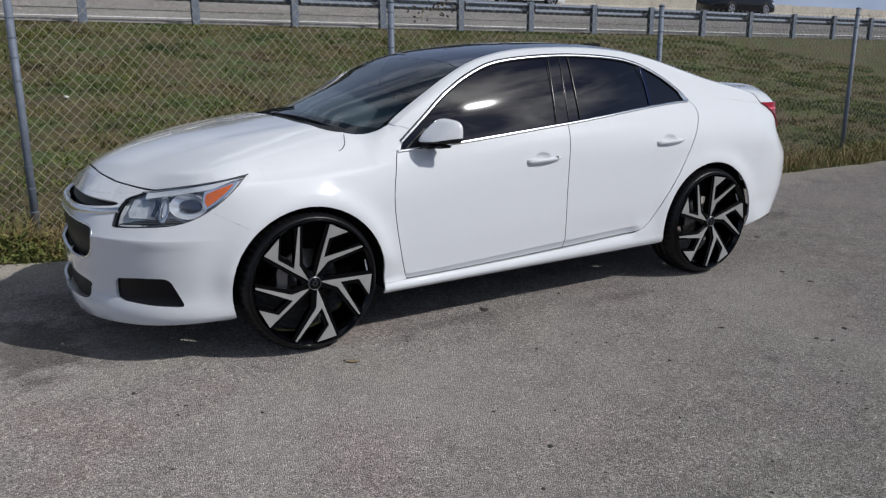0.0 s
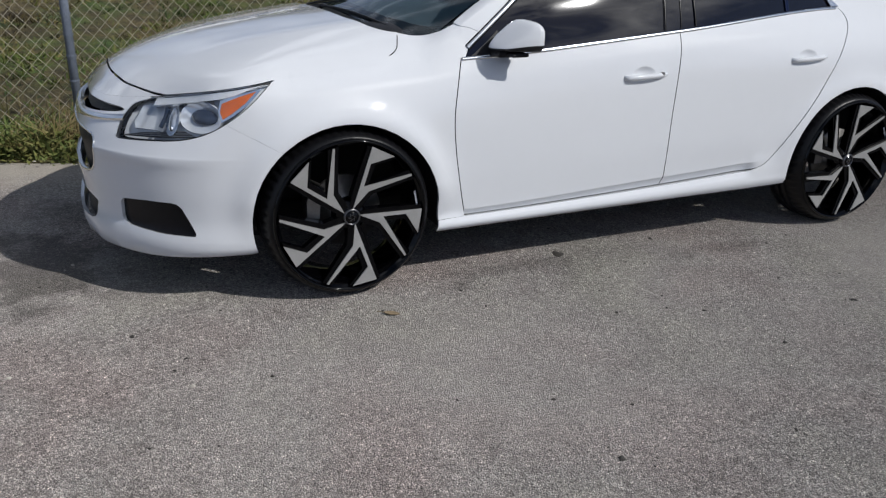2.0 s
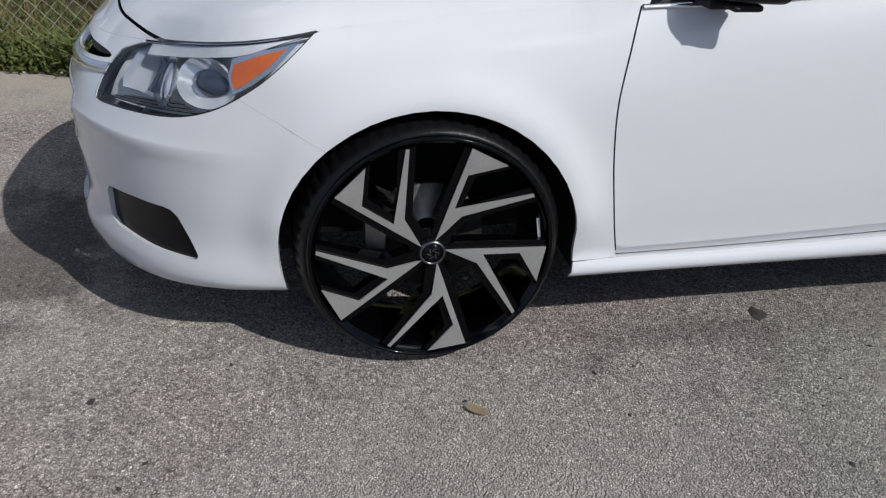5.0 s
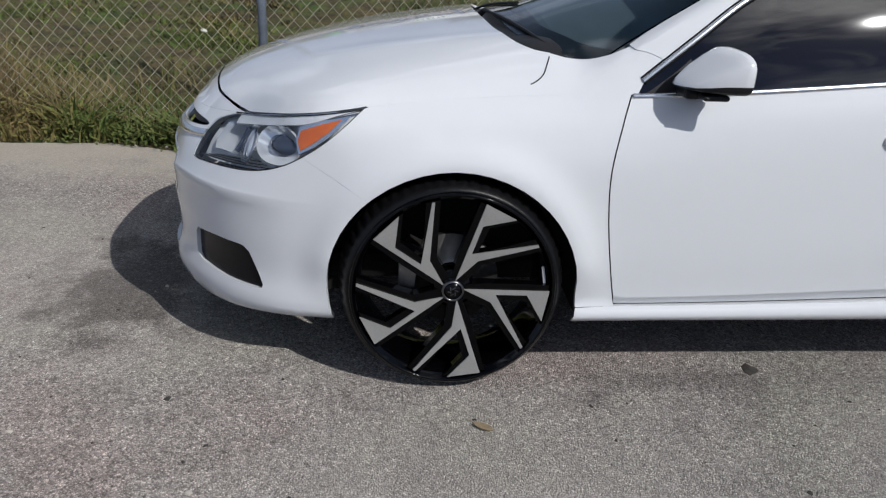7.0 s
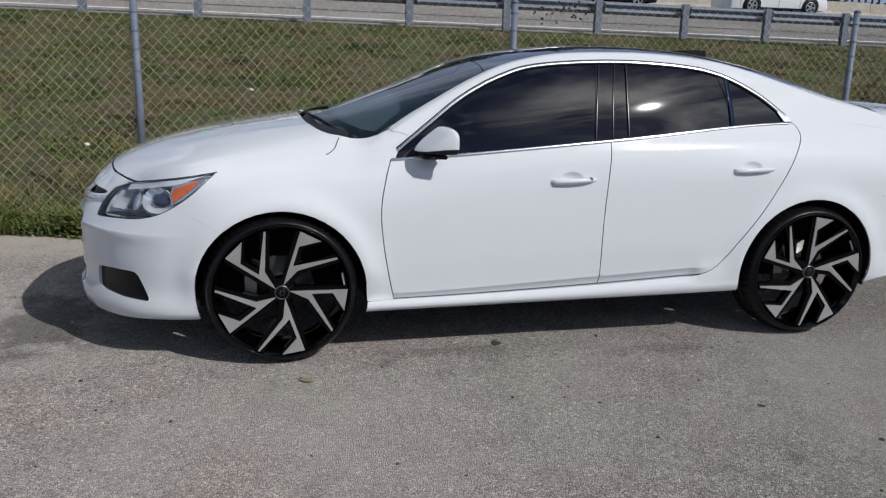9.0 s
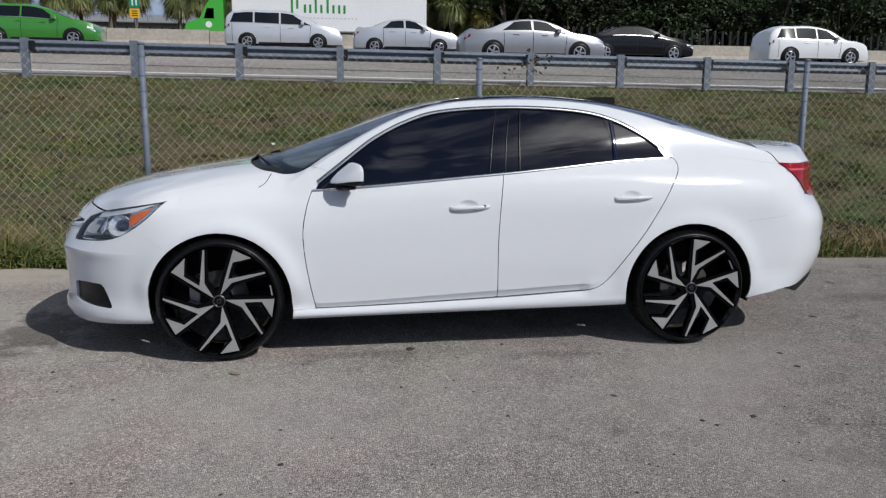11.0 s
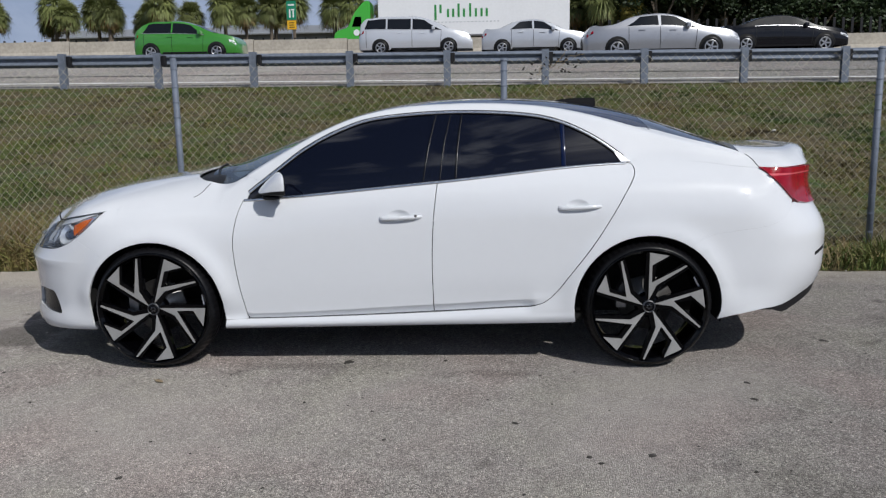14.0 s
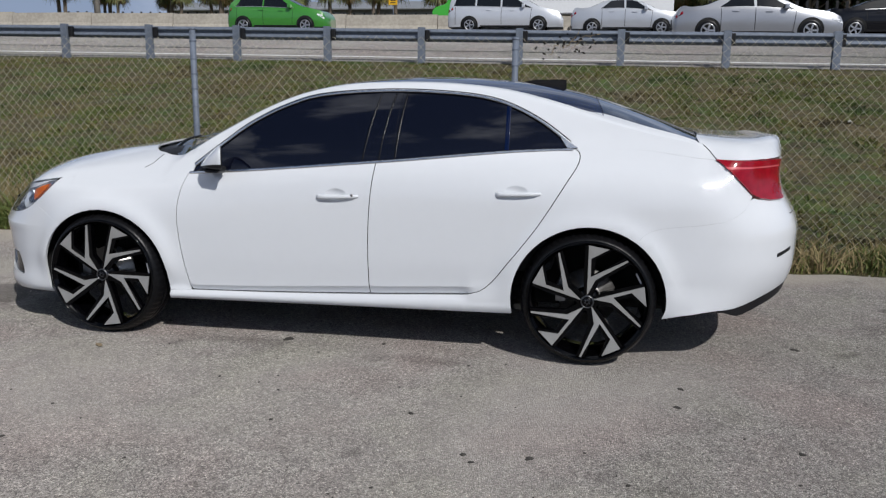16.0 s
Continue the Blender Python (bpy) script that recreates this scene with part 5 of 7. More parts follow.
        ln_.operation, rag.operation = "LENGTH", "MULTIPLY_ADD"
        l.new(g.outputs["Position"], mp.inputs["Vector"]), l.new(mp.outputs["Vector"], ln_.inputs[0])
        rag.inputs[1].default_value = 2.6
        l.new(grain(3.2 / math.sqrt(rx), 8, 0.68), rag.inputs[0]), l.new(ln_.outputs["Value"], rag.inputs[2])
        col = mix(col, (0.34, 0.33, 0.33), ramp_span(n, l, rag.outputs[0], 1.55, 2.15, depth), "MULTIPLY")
    if edge:
        sep3, far = n.new("ShaderNodeSeparateXYZ"), n.new("ShaderNodeMath")
        far.operation = "MULTIPLY_ADD"
        far.inputs[1].default_value = 1.5
        l.new(g.outputs["Position"], sep3.inputs[0])
        l.new(grain(2.2, 7, 0.65), far.inputs[0]), l.new(sep3.outputs["Y"], far.inputs[2])
        col = mix(col, edge, ramp_span(n, l, far.outputs[0], 3.35, 2.65, 0.75), "MIX")
    l.new(col, b.inputs["Base Color"])
    bp = n.new("ShaderNodeBump")
    bp.inputs["Strength"].default_value, bp.inputs["Distance"].default_value = 0.9, 0.010
    bp.invert = True
    l.new(small.outputs["Distance"], bp.inputs["Height"]), l.new(bp.outputs["Normal"], b.inputs["Normal"])
    return m


GROUND = ground_material()
# the two stains by the nose also put extra dark into the car's shadow
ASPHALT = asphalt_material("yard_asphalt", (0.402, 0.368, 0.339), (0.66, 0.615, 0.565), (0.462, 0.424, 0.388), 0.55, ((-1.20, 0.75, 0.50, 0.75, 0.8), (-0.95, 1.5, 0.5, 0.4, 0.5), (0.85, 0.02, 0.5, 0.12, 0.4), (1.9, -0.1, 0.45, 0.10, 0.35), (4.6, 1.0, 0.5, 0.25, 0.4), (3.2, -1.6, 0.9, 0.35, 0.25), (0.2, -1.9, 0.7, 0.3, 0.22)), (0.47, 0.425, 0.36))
ROADTAR = asphalt_material("road_surface", (0.36, 0.34, 0.32), (0.50, 0.48, 0.455), (0.42, 0.40, 0.375), 0.3)

gx = np.unique(np.concatenate((np.array([-2500, -900, -400, -200, -110, -70, -45, -30, -20, -14]), np.arange(-10, 20.1, 0.25), np.array([24, 30, 40, 55, 80, 120, 220, 450, 1000, 2500]))))
gy = np.unique(np.concatenate((np.array([-2500, -600, -150, -50, -20, -8, 0, 2.0]), np.arange(2.4, 16.6, 0.25), np.array([19, 23, 27, 31, 35.3, 42, 50, 60, 70, 80, 120, 300, 900, 2500]))))
gv = [(x, y, ground_z(x, y) - (0.02 if y < 2.3 or y > 16.2 else 0.0)) for y in gy for x in gx]
gf = [(j * len(gx) + i, j * len(gx) + i + 1, (j + 1) * len(gx) + i + 1, (j + 1) * len(gx) + i) for j in range(len(gy) - 1) for i in range(len(gx) - 1)]
tagged(link("ground", mesh_from("ground", gv, gf, GROUND)), "grassy ground rising in a bank to the highway", "ground", kind="structure")
# the yard's asphalt: one sheet with an uneven far edge
ax = np.concatenate((np.array([-60, -30, -16]), np.arange(-10, 16, 0.12), np.array([20, 30, 60])))
av, af = [], []
for x in ax:
    e = edge_y(float(x))
    av += [(x, -60, 0.0), (x, -8, 0.0), (x, -2, 0.0), (x, 1.5, 0.0), (x, e - 0.15, 0.004), (x, e, -0.012)]
for i in range(len(ax) - 1):
    af += [(i * 6 + q, (i + 1) * 6 + q, (i + 1) * 6 + q + 1, i * 6 + q + 1) for q in range(5)]
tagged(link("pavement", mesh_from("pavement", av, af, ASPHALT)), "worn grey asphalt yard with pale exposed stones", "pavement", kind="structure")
rx = [-400, -150, -60, -30, -10, 0, 10, 20, 40, 60, 150, 400]
rv = [(x, y, ground_z(min(max(x, -59), 59), y) + 0.02) for x in rx for y in (16.1, 19, 23, 27, 31, 35.3, 60)]
rf = [(i * 7 + q, (i + 1) * 7 + q, (i + 1) * 7 + q + 1, i * 7 + q + 1) for i in range(len(rx) - 1) for q in range(6)]
tagged(link("road", mesh_from("road", rv, rf, ROADTAR)), "pale grey highway carriageway", "road", kind="structure")
PAINT = material("road_paint", (0.72, 0.72, 0.70), 0.7, vary=0.2, scale=4)
TAR = material("tar_joint", (0.05, 0.05, 0.05), 0.8, vary=0.2, scale=4)


def road_line(name, y, w, mat, x0, x1, label):
    vs = [(x, yy, ground_z(min(max(x, -59), 59), yy) + 0.024 + 0.006) for x in np.linspace(x0, x1, 24) for yy in (y, y + w)]
    fs = [(2 * i, 2 * i + 2, 2 * i + 3, 2 * i + 1) for i in range(23)]
    return tagged(link(name, mesh_from(name, vs, fs, mat)), label, "road line", kind="structure")


road_line("edge_line", 16.9, 0.16, PAINT, -60, 60, "white painted edge line on the highway")
road_line("road_joint", 18.4, 0.10, TAR, -60, 60, "dark tar joint along the highway")
for lx in range(-5, 6):
    road_line("lane_dash", 22.0, 0.15, PAINT, lx * 12.0, lx * 12.0 + 3.0, "white lane dash on the highway")

# ---- fence ----
POSTS = ((-4.1, 1.95), (-1.0, 1.95), (2.05, 1.86), (5.4, 1.90), (8.95, 1.95), (12.2, 1.95), (15.6, 1.95), (19.0, 1.95))
fence = tagged(new("fence"), "galvanised chain-link fence on round steel posts", "fence")
for px, ph in POSTS:
    bm = bmesh.new()
    rod(bm, (0, 0, -0.15), (0, 0, ph), 0.0285, n=16)
    bmesh.ops.create_uvsphere(bm, u_segments=14, v_segments=7, radius=0.034, matrix=Matrix.Translation((0, 0, ph)) @ Matrix.Diagonal((1, 1, 0.55, 1)))
    post = part("post", bm, GALV, fence, smooth=True, at=Matrix.Translation((px, 3.15, 0)) @ Matrix.Rotation(radians(0.4 * math.sin(px * 3)), 4, "Y"))
    for k in range(12):
        bm = bmesh.new()
        bmesh.ops.create_cone(bm, cap_ends=False, segments=14, radius1=0.034, radius2=0.034, depth=0.012, matrix=Matrix.Translation((0, 0.004, 0.12 + k * (ph - 0.22) / 11 + 0.02 * math.sin(k * 5 + px))))
        part("tie_wire", bm, GALV, post)
vs, fs = [], []
W, Hh = 0.0415, 0.046
n_w = int((20 + 7.5) / W)
for i in range(n_w):
    x0 = -7.5 + i * W
    k = 41
    top = 1.88
    pts = []
    for j in range(k):
        z = 0.05 + j * Hh * (top - 0.05) / (Hh * (k - 1))
        x = x0 + (W / 2 + 0.0015) * (1 if (j + i) % 2 else -1)
        y = 3.19 + 0.02 * math.sin(x * 0.9) * math.sin(z * 2.0) + 0.004 * (1 if j % 2 else -1)
        pts.append((x + 0.004 * math.sin(x * 5.1 + z * 3), y, z + 0.006 * math.sin(x * 2.3)))
    # opposite phase in every second wire gives the diamonds
    base = len(vs)
    for x, y, z in pts:
        vs += [(x + 0.0021, y, z), (x - 0.0011, y + 0.0019, z), (x - 0.0011, y - 0.0019, z)]
    for j in range(k - 1):
        a = base + j * 3
        fs += [(a, a + 1, a + 4, a + 3), (a + 1, a + 2, a + 5, a + 4), (a + 2, a, a + 3, a + 5)]
tagged(link("chain_link", mesh_from("chain_link", vs, fs, WIRE), fence), "weathered diamond wire mesh", kind="stuff")

# ---- guard rail ----
rail = tagged(new("guard_rail"), "galvanised steel highway guard rail on steel posts", "guard rail")
prof = [(0.0, 0.0), (0.02, 0.03), (0.075, 0.055), (0.08, 0.09), (0.02, 0.125), (0.0, 0.155), (0.02, 0.185), (0.075, 0.22), (0.08, 0.255), (0.02, 0.285), (0.0, 0.31)]
SP = 2.40
for i in range(-14, 26):
    x0 = 1.02 + i * SP
    za, zb = 2.885 - 0.010 * x0, 2.885 - 0.010 * (x0 + SP)
    vs, fs = [], []
    for x, z in ((x0 - 0.08, za), (x0 + SP + 0.08, zb)):
        vs += [(x, rail_y(x) + 0.13 + (0.004 if i % 2 else 0) - d, z - 0.31 + h) for d, h in prof]
    k = len(prof)
    fs = [(j, j + 1, k + j + 1, k + j) for j in range(k - 1)]
    link("rail_beam", mesh_from("rail_beam", vs, fs, GALV), rail)
    g = ground_z(x0, rail_y(x0))
    bm = bmesh.new()
    box(bm, (-0.085, -0.02, g - 0.1 - za), (0.085, -0.008, 0.02))
    box(bm, (-0.085, 0.10, g - 0.1 - za), (0.085, 0.112, 0.02))
    box(bm, (-0.006, -0.01, g - 0.1 - za), (0.006, 0.10, 0.02))
    part("rail_post", bm, GALV, rail, at=Matrix.Translation((x0, rail_y(x0) - 0.16, za)))
    bm = bmesh.new()
    box(bm, (0.085, 0.0, -0.30), (0.19, 0.12, -0.04), 0.01)
    part("rail_block", bm, SATIN, rail, "dark spacer block", at=Matrix.Translation((x0, rail_y(x0) - 0.10, za)))

# ---- median barrier with glare pickets ----
barrier = tagged(new("median_barrier"), "long weathered concrete median barrier on the highway", "barrier")
for i in range(-14, 18):
    x0 = i * 4.6
    g = 4.25 - 0.01 * x0 - 0.2
    bm = bmesh.new()
    sec = [(-0.3, 0.0), (-0.28, 0.1), (-0.14, 0.35), (-0.09, 0.86), (0.09, 0.86), (0.14, 0.35), (0.28, 0.1), (0.3, 0.0)]
    a = [bm.verts.new((0.015, y, z)) for y, z in sec]
    b = [bm.verts.new((4.585, y, z)) for y, z in sec]
    for j in range(8):
        bm.faces.new((a[j], a[(j + 1) % 8], b[(j + 1) % 8], b[j]))
    bm.faces.new(a[::-1]), bm.faces.new(b)
    part("barrier_unit", bm, CONCRETE, barrier, at=Matrix.Translation((x0, 35.3, g)))
pick = tagged(new("picket_screen"), "row of dark upright pickets on the concrete barrier", "picket screen")
bm0 = bmesh.new()
box(bm0, (-0.06, -0.02, 0), (0.06, 0.02, 0.75), 0.01)
me = bpy.data.meshes.new("picket")
bm0.to_mesh(me)
me.materials.append(SATIN)
for i in range(60):
    x = 8.0 + i * 0.42
    link("picket", me, pick, at=Matrix.Translation((x, 35.3, 4.25 - 0.01 * x + 0.655)))

# ---- board wall beyond the far carriageway ----
TIMBER = material("weathered_boards", (0.40, 0.33, 0.22), 0.9, vary=0.2, scale=1.5, per_object=0.12, bump=0.2, bump_scale=30)
wall = tagged(new("board_wall"), "tan board wall with dark posts beyond the highway", "wall", kind="structure")
bmb = bmesh.new()
box(bmb, (-0.49, -0.04, 0), (0.49, 0.04, 1.9), 0.01)
mb = bpy.data.meshes.new("board")
bmb.to_mesh(mb)
mb.materials.append(TIMBER)
bmb = bmesh.new()
box(bmb, (-0.07, -0.08, 0), (0.07, 0.06, 2.05), 0.01)
mp = bpy.data.meshes.new("wall_post")
bmb.to_mesh(mp)
mp.materials.append(SATIN)
for i in range(-50, 75):
    x = i * 1.0
    z = ground_z(max(min(x, 59), -59), 72) - 0.1
    link("board", mb, wall, at=Matrix.Translation((x, 72, z)))
    link("wall_post", mp, wall, at=Matrix.Translation((x + 0.5, 71.9, z)))

# ---- trees ----
PALMLEAF = material("palm_frond", (0.15, 0.17, 0.055), 0.55, vary=0.45, scale=0.8, per_object=0.25)
PALMGOLD = material("palm_frond_gold", (0.30, 0.25, 0.055), 0.55, vary=0.4, scale=0.8, per_object=0.2)
PALMDEAD = material("dead_frond", (0.24, 0.155, 0.065), 0.9, vary=0.3, scale=1.5)
BARK = material("palm_bark", (0.16, 0.13, 0.10), 0.95, vary=0.3, scale=3, bump=0.4, bump_scale=12)
LEAFDARK = material("tree_leaves", (0.022, 0.040, 0.011), 0.6, vary=0.5, scale=0.5, per_object=0.25)


def palm_meshes(seed):
    rnd = random.Random(seed)
    h = 5.0 + rnd.random() * 1.5
    bm = bmesh.new()
    lean = rnd.uniform(-0.3, 0.3)
    last = Vector((0, 0, -0.3))
    for i in range(8):
        t = (i + 1) / 8
        p = Vector((lean * t * t, 0, h * t))
        rod(bm, last, p, 0.20 - 0.05 * (t - 0.125), 0.20 - 0.05 * t, n=9, caps=i in (0, 7))
        last = p
    crown = last.copy()
    vs, fs, dv, df = [], [], [], []

    def frond(v, f, az, el, length, droop, width):
        d = Vector((math.cos(az) * math.cos(el), math.sin(az) * math.cos(el), math.sin(el)))
        s = Vector((-math.sin(az), math.cos(az), 0))
        up = s.cross(d)
        hub = crown + d * length * 0.45
        i0 = len(v)
        v += [crown - s * 0.025, crown + s * 0.025, hub + s * 0.02, hub - s * 0.02]
        f.append((i0, i0 + 1, i0 + 2, i0 + 3))
        for j in range(13):
            a = radians(-95 + 190 * j / 12 + rnd.uniform(-5, 5))
            tip = hub + (d * math.cos(a) + s * math.sin(a)) * length * 0.62 * rnd.uniform(0.85, 1.1) + up * -0.12 * abs(math.sin(a)) - Vector((0, 0, droop * rnd.uniform(0.6, 1.4)))
            m = hub.lerp(tip, 0.55) + Vector((0, 0, droop * 0.3))
            w = (s * math.cos(a) - d * math.sin(a)) * width
            i1 = len(v)
            v += [hub, m + w, m - w, tip]
            f += [(i1, i1 + 1, i1 + 3, i1 + 2)]
    for k in range(120):
        el = radians(rnd.uniform(-45, 85))
        frond(vs, fs, rnd.uniform(0, 6.283), el, rnd.uniform(1.45, 1.95), 0.35 + 0.3 * (1 - el), 0.055)
    for k in range(26):
        frond(dv, df, rnd.uniform(0, 6.283), radians(rnd.uniform(-80, -40)), rnd.uniform(1.4, 1.9), 0.35, 0.055)
    tm = bpy.data.meshes.new("palm_trunk")
    bm.to_mesh(tm)
    bm.free()
    tm.materials.append(BARK)
    return tm, mesh_from("palm_crown", vs, fs, PALMLEAF, False), mesh_from("palm_skirt", dv, df, PALMDEAD, False), mesh_from("palm_crown_gold", vs, fs, PALMGOLD, False)


PALMS = [palm_meshes(s) for s in (3, 8, 21)]
rnd = random.Random(5)
x = -58.0
while x < 20:
    if not (-13.9 < x < -11.6 or -29.5 < x < -27.0):
        tm, cm, dm, gm = PALMS[rnd.randrange(3)]
        y = 84 + rnd.uniform(-4, 6)
        gold = rnd.random() < 0.3
        p = tagged(new("palm_tree"), "tall sabal palm with yellowing fronds" if gold else "tall sabal palm with a round green crown", "palm", "palms along the highway")
        p.matrix_basis = Matrix.Translation((x, y, ground_z(max(min(x, 59), -59), y))) @ Matrix.Rotation(rnd.uniform(0, 6.28), 4, "Z") @ Matrix.Scale(rnd.uniform(0.95, 1.25), 4)
        link("trunk", tm, p), link("crown", gm if gold else cm, p), link("dead_fronds", dm, p)
    x += rnd.uniform(1.2, 2.9)


def tree_meshes(seed):
    rnd = random.Random(seed)
    bm = bmesh.new()
    rod(bm, (0, 0, -0.3), (0.1, 0, 3.2), 0.28, 0.2, n=9)
    limbs = []
    for k in range(9):
        a = rnd.uniform(0, 6.283)
        s = Vector((0.08, 0, rnd.uniform(1.8, 3.2)))
        e = s + Vector((math.cos(a) * rnd.uniform(1.2, 2.8), math.sin(a) * rnd.uniform(1.2, 2.4), rnd.uniform(1.0, 4.2)))
        rod(bm, s, e, 0.10, 0.03, n=6)
        limbs.append(e)
    limbs.append(Vector((0, 0, 6.2)))
    vs, fs = [], []
    for e in limbs:
        for c in range(7):
            cc = e + Vector((rnd.gauss(0, 0.8), rnd.gauss(0, 0.8), rnd.gauss(0, 0.6)))
            for q in range(60):
                p = cc + Vector((rnd.gauss(0, 0.34), rnd.gauss(0, 0.34), rnd.gauss(0, 0.28)))
                d = Vector((rnd.gauss(0, 1), rnd.gauss(0, 1), rnd.gauss(0, 0.7))).normalized() * rnd.uniform(0.13, 0.24)
                w = d.cross(Vector((rnd.gauss(0, 1), rnd.gauss(0, 1), rnd.gauss(0, 1)))).normalized() * 0.085
                i = len(vs)
                vs += [p - d, p + w, p + d, p - w]
                fs.append((i, i + 1, i + 2, i + 3))
    tm = bpy.data.meshes.new("tree_trunk")
    bm.to_mesh(tm)
    bm.free()
    tm.materials.append(BARK)
    return tm, mesh_from("tree_crown", vs, fs, LEAFDARK, False)


TREES = [tree_meshes(s) for s in (2, 9)]
rnd = random.Random(11)
for row, (xa, xb, yy) in enumerate(((18, 75, 88), (14, 75, 94), (4, 70, 100))):
    x = xa
    while x < xb:
        tm, cm = TREES[rnd.randrange(2)]
        y = yy + rnd.uniform(-3, 3)
        p = tagged(new("tree"), "dark green broadleaf tree beyond the highway", "tree", "trees beyond the highway")
        p.matrix_basis = Matrix.Translation((x, y, ground_z(max(min(x, 59), -59), y) - 0.3)) @ Matrix.Rotation(rnd.uniform(0, 6.28), 4, "Z") @ Matrix.Scale(rnd.uniform(1.15, 1.7), 4)
        link("trunk", tm, p), link("crown", cm, p)
        x += rnd.uniform(2.4, 4.2)

# ---- grass and weeds ----
def island_material(name, *stops):
    m = bpy.data.materials.new(name)
    m.use_nodes = True
    n, l = m.node_tree.nodes, m.node_tree.links
    g, r = n.new("ShaderNodeNewGeometry"), n.new("ShaderNodeValToRGB")
    e = r.color_ramp.elements
    while len(e) < len(stops):
        e.new(0.5)
    for k, (p, c) in zip(e, stops):
        k.position, k.color = p, (*c, 1)
    t, mx = n.new("ShaderNodeTexNoise"), n.new("ShaderNodeMath")
    t.inputs["Scale"].default_value, t.inputs["Detail"].default_value = 0.7, 5
    l.new(g.outputs["Position"], t.inputs["Vector"])
    mx.operation = "MULTIPLY_ADD"
    mx.inputs[1].default_value = 0.55
    sc = n.new("ShaderNodeMath")
    sc.operation = "MULTIPLY_ADD"
    sc.inputs[1].default_value, sc.inputs[2].default_value = 3.2, -1.36
    l.new(t.outputs["Fac"], sc.inputs[0])
    l.new(g.outputs["Random Per Island"], mx.inputs[0]), l.new(sc.outputs[0], mx.inputs[2])
    l.new(mx.outputs[0], r.inputs["Fac"]), l.new(r.outputs["Color"], n["Principled BSDF"].inputs["Base Color"])
    n["Principled BSDF"].inputs["Roughness"].default_value = 0.75
    return m


GRASS = island_material("bank_grass", (0.0, (0.040, 0.029, 0.014)), (0.26, (0.205, 0.162, 0.056)), (0.42, (0.125, 0.122, 0.031)), (0.60, (0.112, 0.155, 0.026)), (1.0, (0.034, 0.064, 0.013)))
WEED = island_material("weeds", (0.0, (0.26, 0.19, 0.085)), (0.30, (0.20, 0.17, 0.055)), (0.55, (0.125, 0.150, 0.034)), (1.0, (0.065, 0.115, 0.021)))
LEAF = island_material("weed_leaves", (0.0, (0.19, 0.16, 0.045)), (0.4, (0.120, 0.135, 0.030)), (1.0, (0.055, 0.098, 0.019)))
STRAW = island_material("dry_grass", (0.0, (0.17, 0.115, 0.055)), (0.5, (0.27, 0.205, 0.10)), (1.0, (0.15, 0.145, 0.045)))


def blades(name, mat, n, place, tall, width, lean, seed, label, cat, folds=1, grow=None):
    rn = random.Random(seed)
    vs, fs = [], []
    for _ in range(n):
        x, y = place(rn)
        z = ground_z(x, y) - 0.01
        a, h = rn.uniform(0, 6.283), rn.uniform(*tall) * (grow(x, y) if grow else 1.0)
        b = rn.uniform(0, 6.283)
        w = width * rn.uniform(0.6, 1.4)
        dx, dy = math.cos(a) * w, math.sin(a) * w
        lx, ly = math.cos(b) * h * lean * rn.random(), math.sin(b) * h * lean * rn.random()
        i = len(vs)
        if folds:
            vs += [(x - dx, y - dy, z), (x + dx, y + dy, z), (x + lx * 0.35 + dx * 0.8, y + ly * 0.35 + dy * 0.8, z + h * 0.6), (x + lx * 0.35 - dx * 0.8, y + ly * 0.35 - dy * 0.8, z + h * 0.6), (x + lx, y + ly, z + h)]
            fs += [(i, i + 1, i + 2, i + 3), (i + 3, i + 2, i + 4)]
        else:
            vs += [(x - dx, y - dy, z), (x + dx, y + dy, z), (x + lx, y + ly, z + h)]
            fs.append((i, i + 1, i + 2))
    return tagged(link(name, mesh_from(name, vs, fs, mat, False)), label, cat, kind="stuff")


def on_bank(rn):
    while True:
        x, y = rn.uniform(-12, 19), 3.0 + 12.8 * rn.random() ** 1.25
        if rn.random() < 0.05 + 1.7 * max(0, 0.12 + noise.noise((x * 0.8, y * 0.9, 7)) + 0.8 * noise.noise((x * 3.1, y * 3.6, 1))):
            return x, y


def at_edge(rn):
    while True:
        x = rn.uniform(-9, 16)
        y = edge_y(x) + abs(rn.gauss(0.08, 0.24)) - 0.04
        if rn.random() < 0.4 + noise.noise((x * 1.3, y * 1.3, 2)):
            return x, y


def clumps(x, y):
    """Weeds grow in clumps: tall in some, thin and low between them."""
    return 0.30 + 0.55 * step01(-1.2, -3.2, x) + 1.1 * max(0.0, noise.noise((x * 1.6, y * 1.6, 4)) + 0.5 * noise.noise((x * 4.1, y * 4.1, 6)))


def at_left(rn):
    while True:
        x = rn.uniform(-7.5, -0.5)
        y = edge_y(x) + 0.02 + abs(rn.gauss(0.0, 0.34))
        if rn.random() < 0.25 + 0.8 * clumps(x, y):
            return x, y


def at_left_back(rn):
    while True:
        x = rn.uniform(-7.5, -0.3)
        y = edge_y(x) + 0.14 + abs(rn.gauss(0.0, 0.40))
        if rn.random() < 0.25 + 0.8 * clumps(x, y):
            return x, y


def tufts(rn):
    x = -9 + 25 * rn.random()
    k = math.floor(x / 0.55) * 0.55 + 0.4 * math.sin(x // 0.55 * 12.9)
    x = k + rn.gauss(0, 0.10)
    return x, edge_y(x) + 0.12 + 0.22 * abs(math.sin(k * 7.7)) + rn.gauss(0, 0.08)


blades("bank_grass", GRASS, 190000, on_bank, (0.02, 0.075), 0.012, 2.6, 1, "short patchy green and brown grass on the bank", "grass", 0)
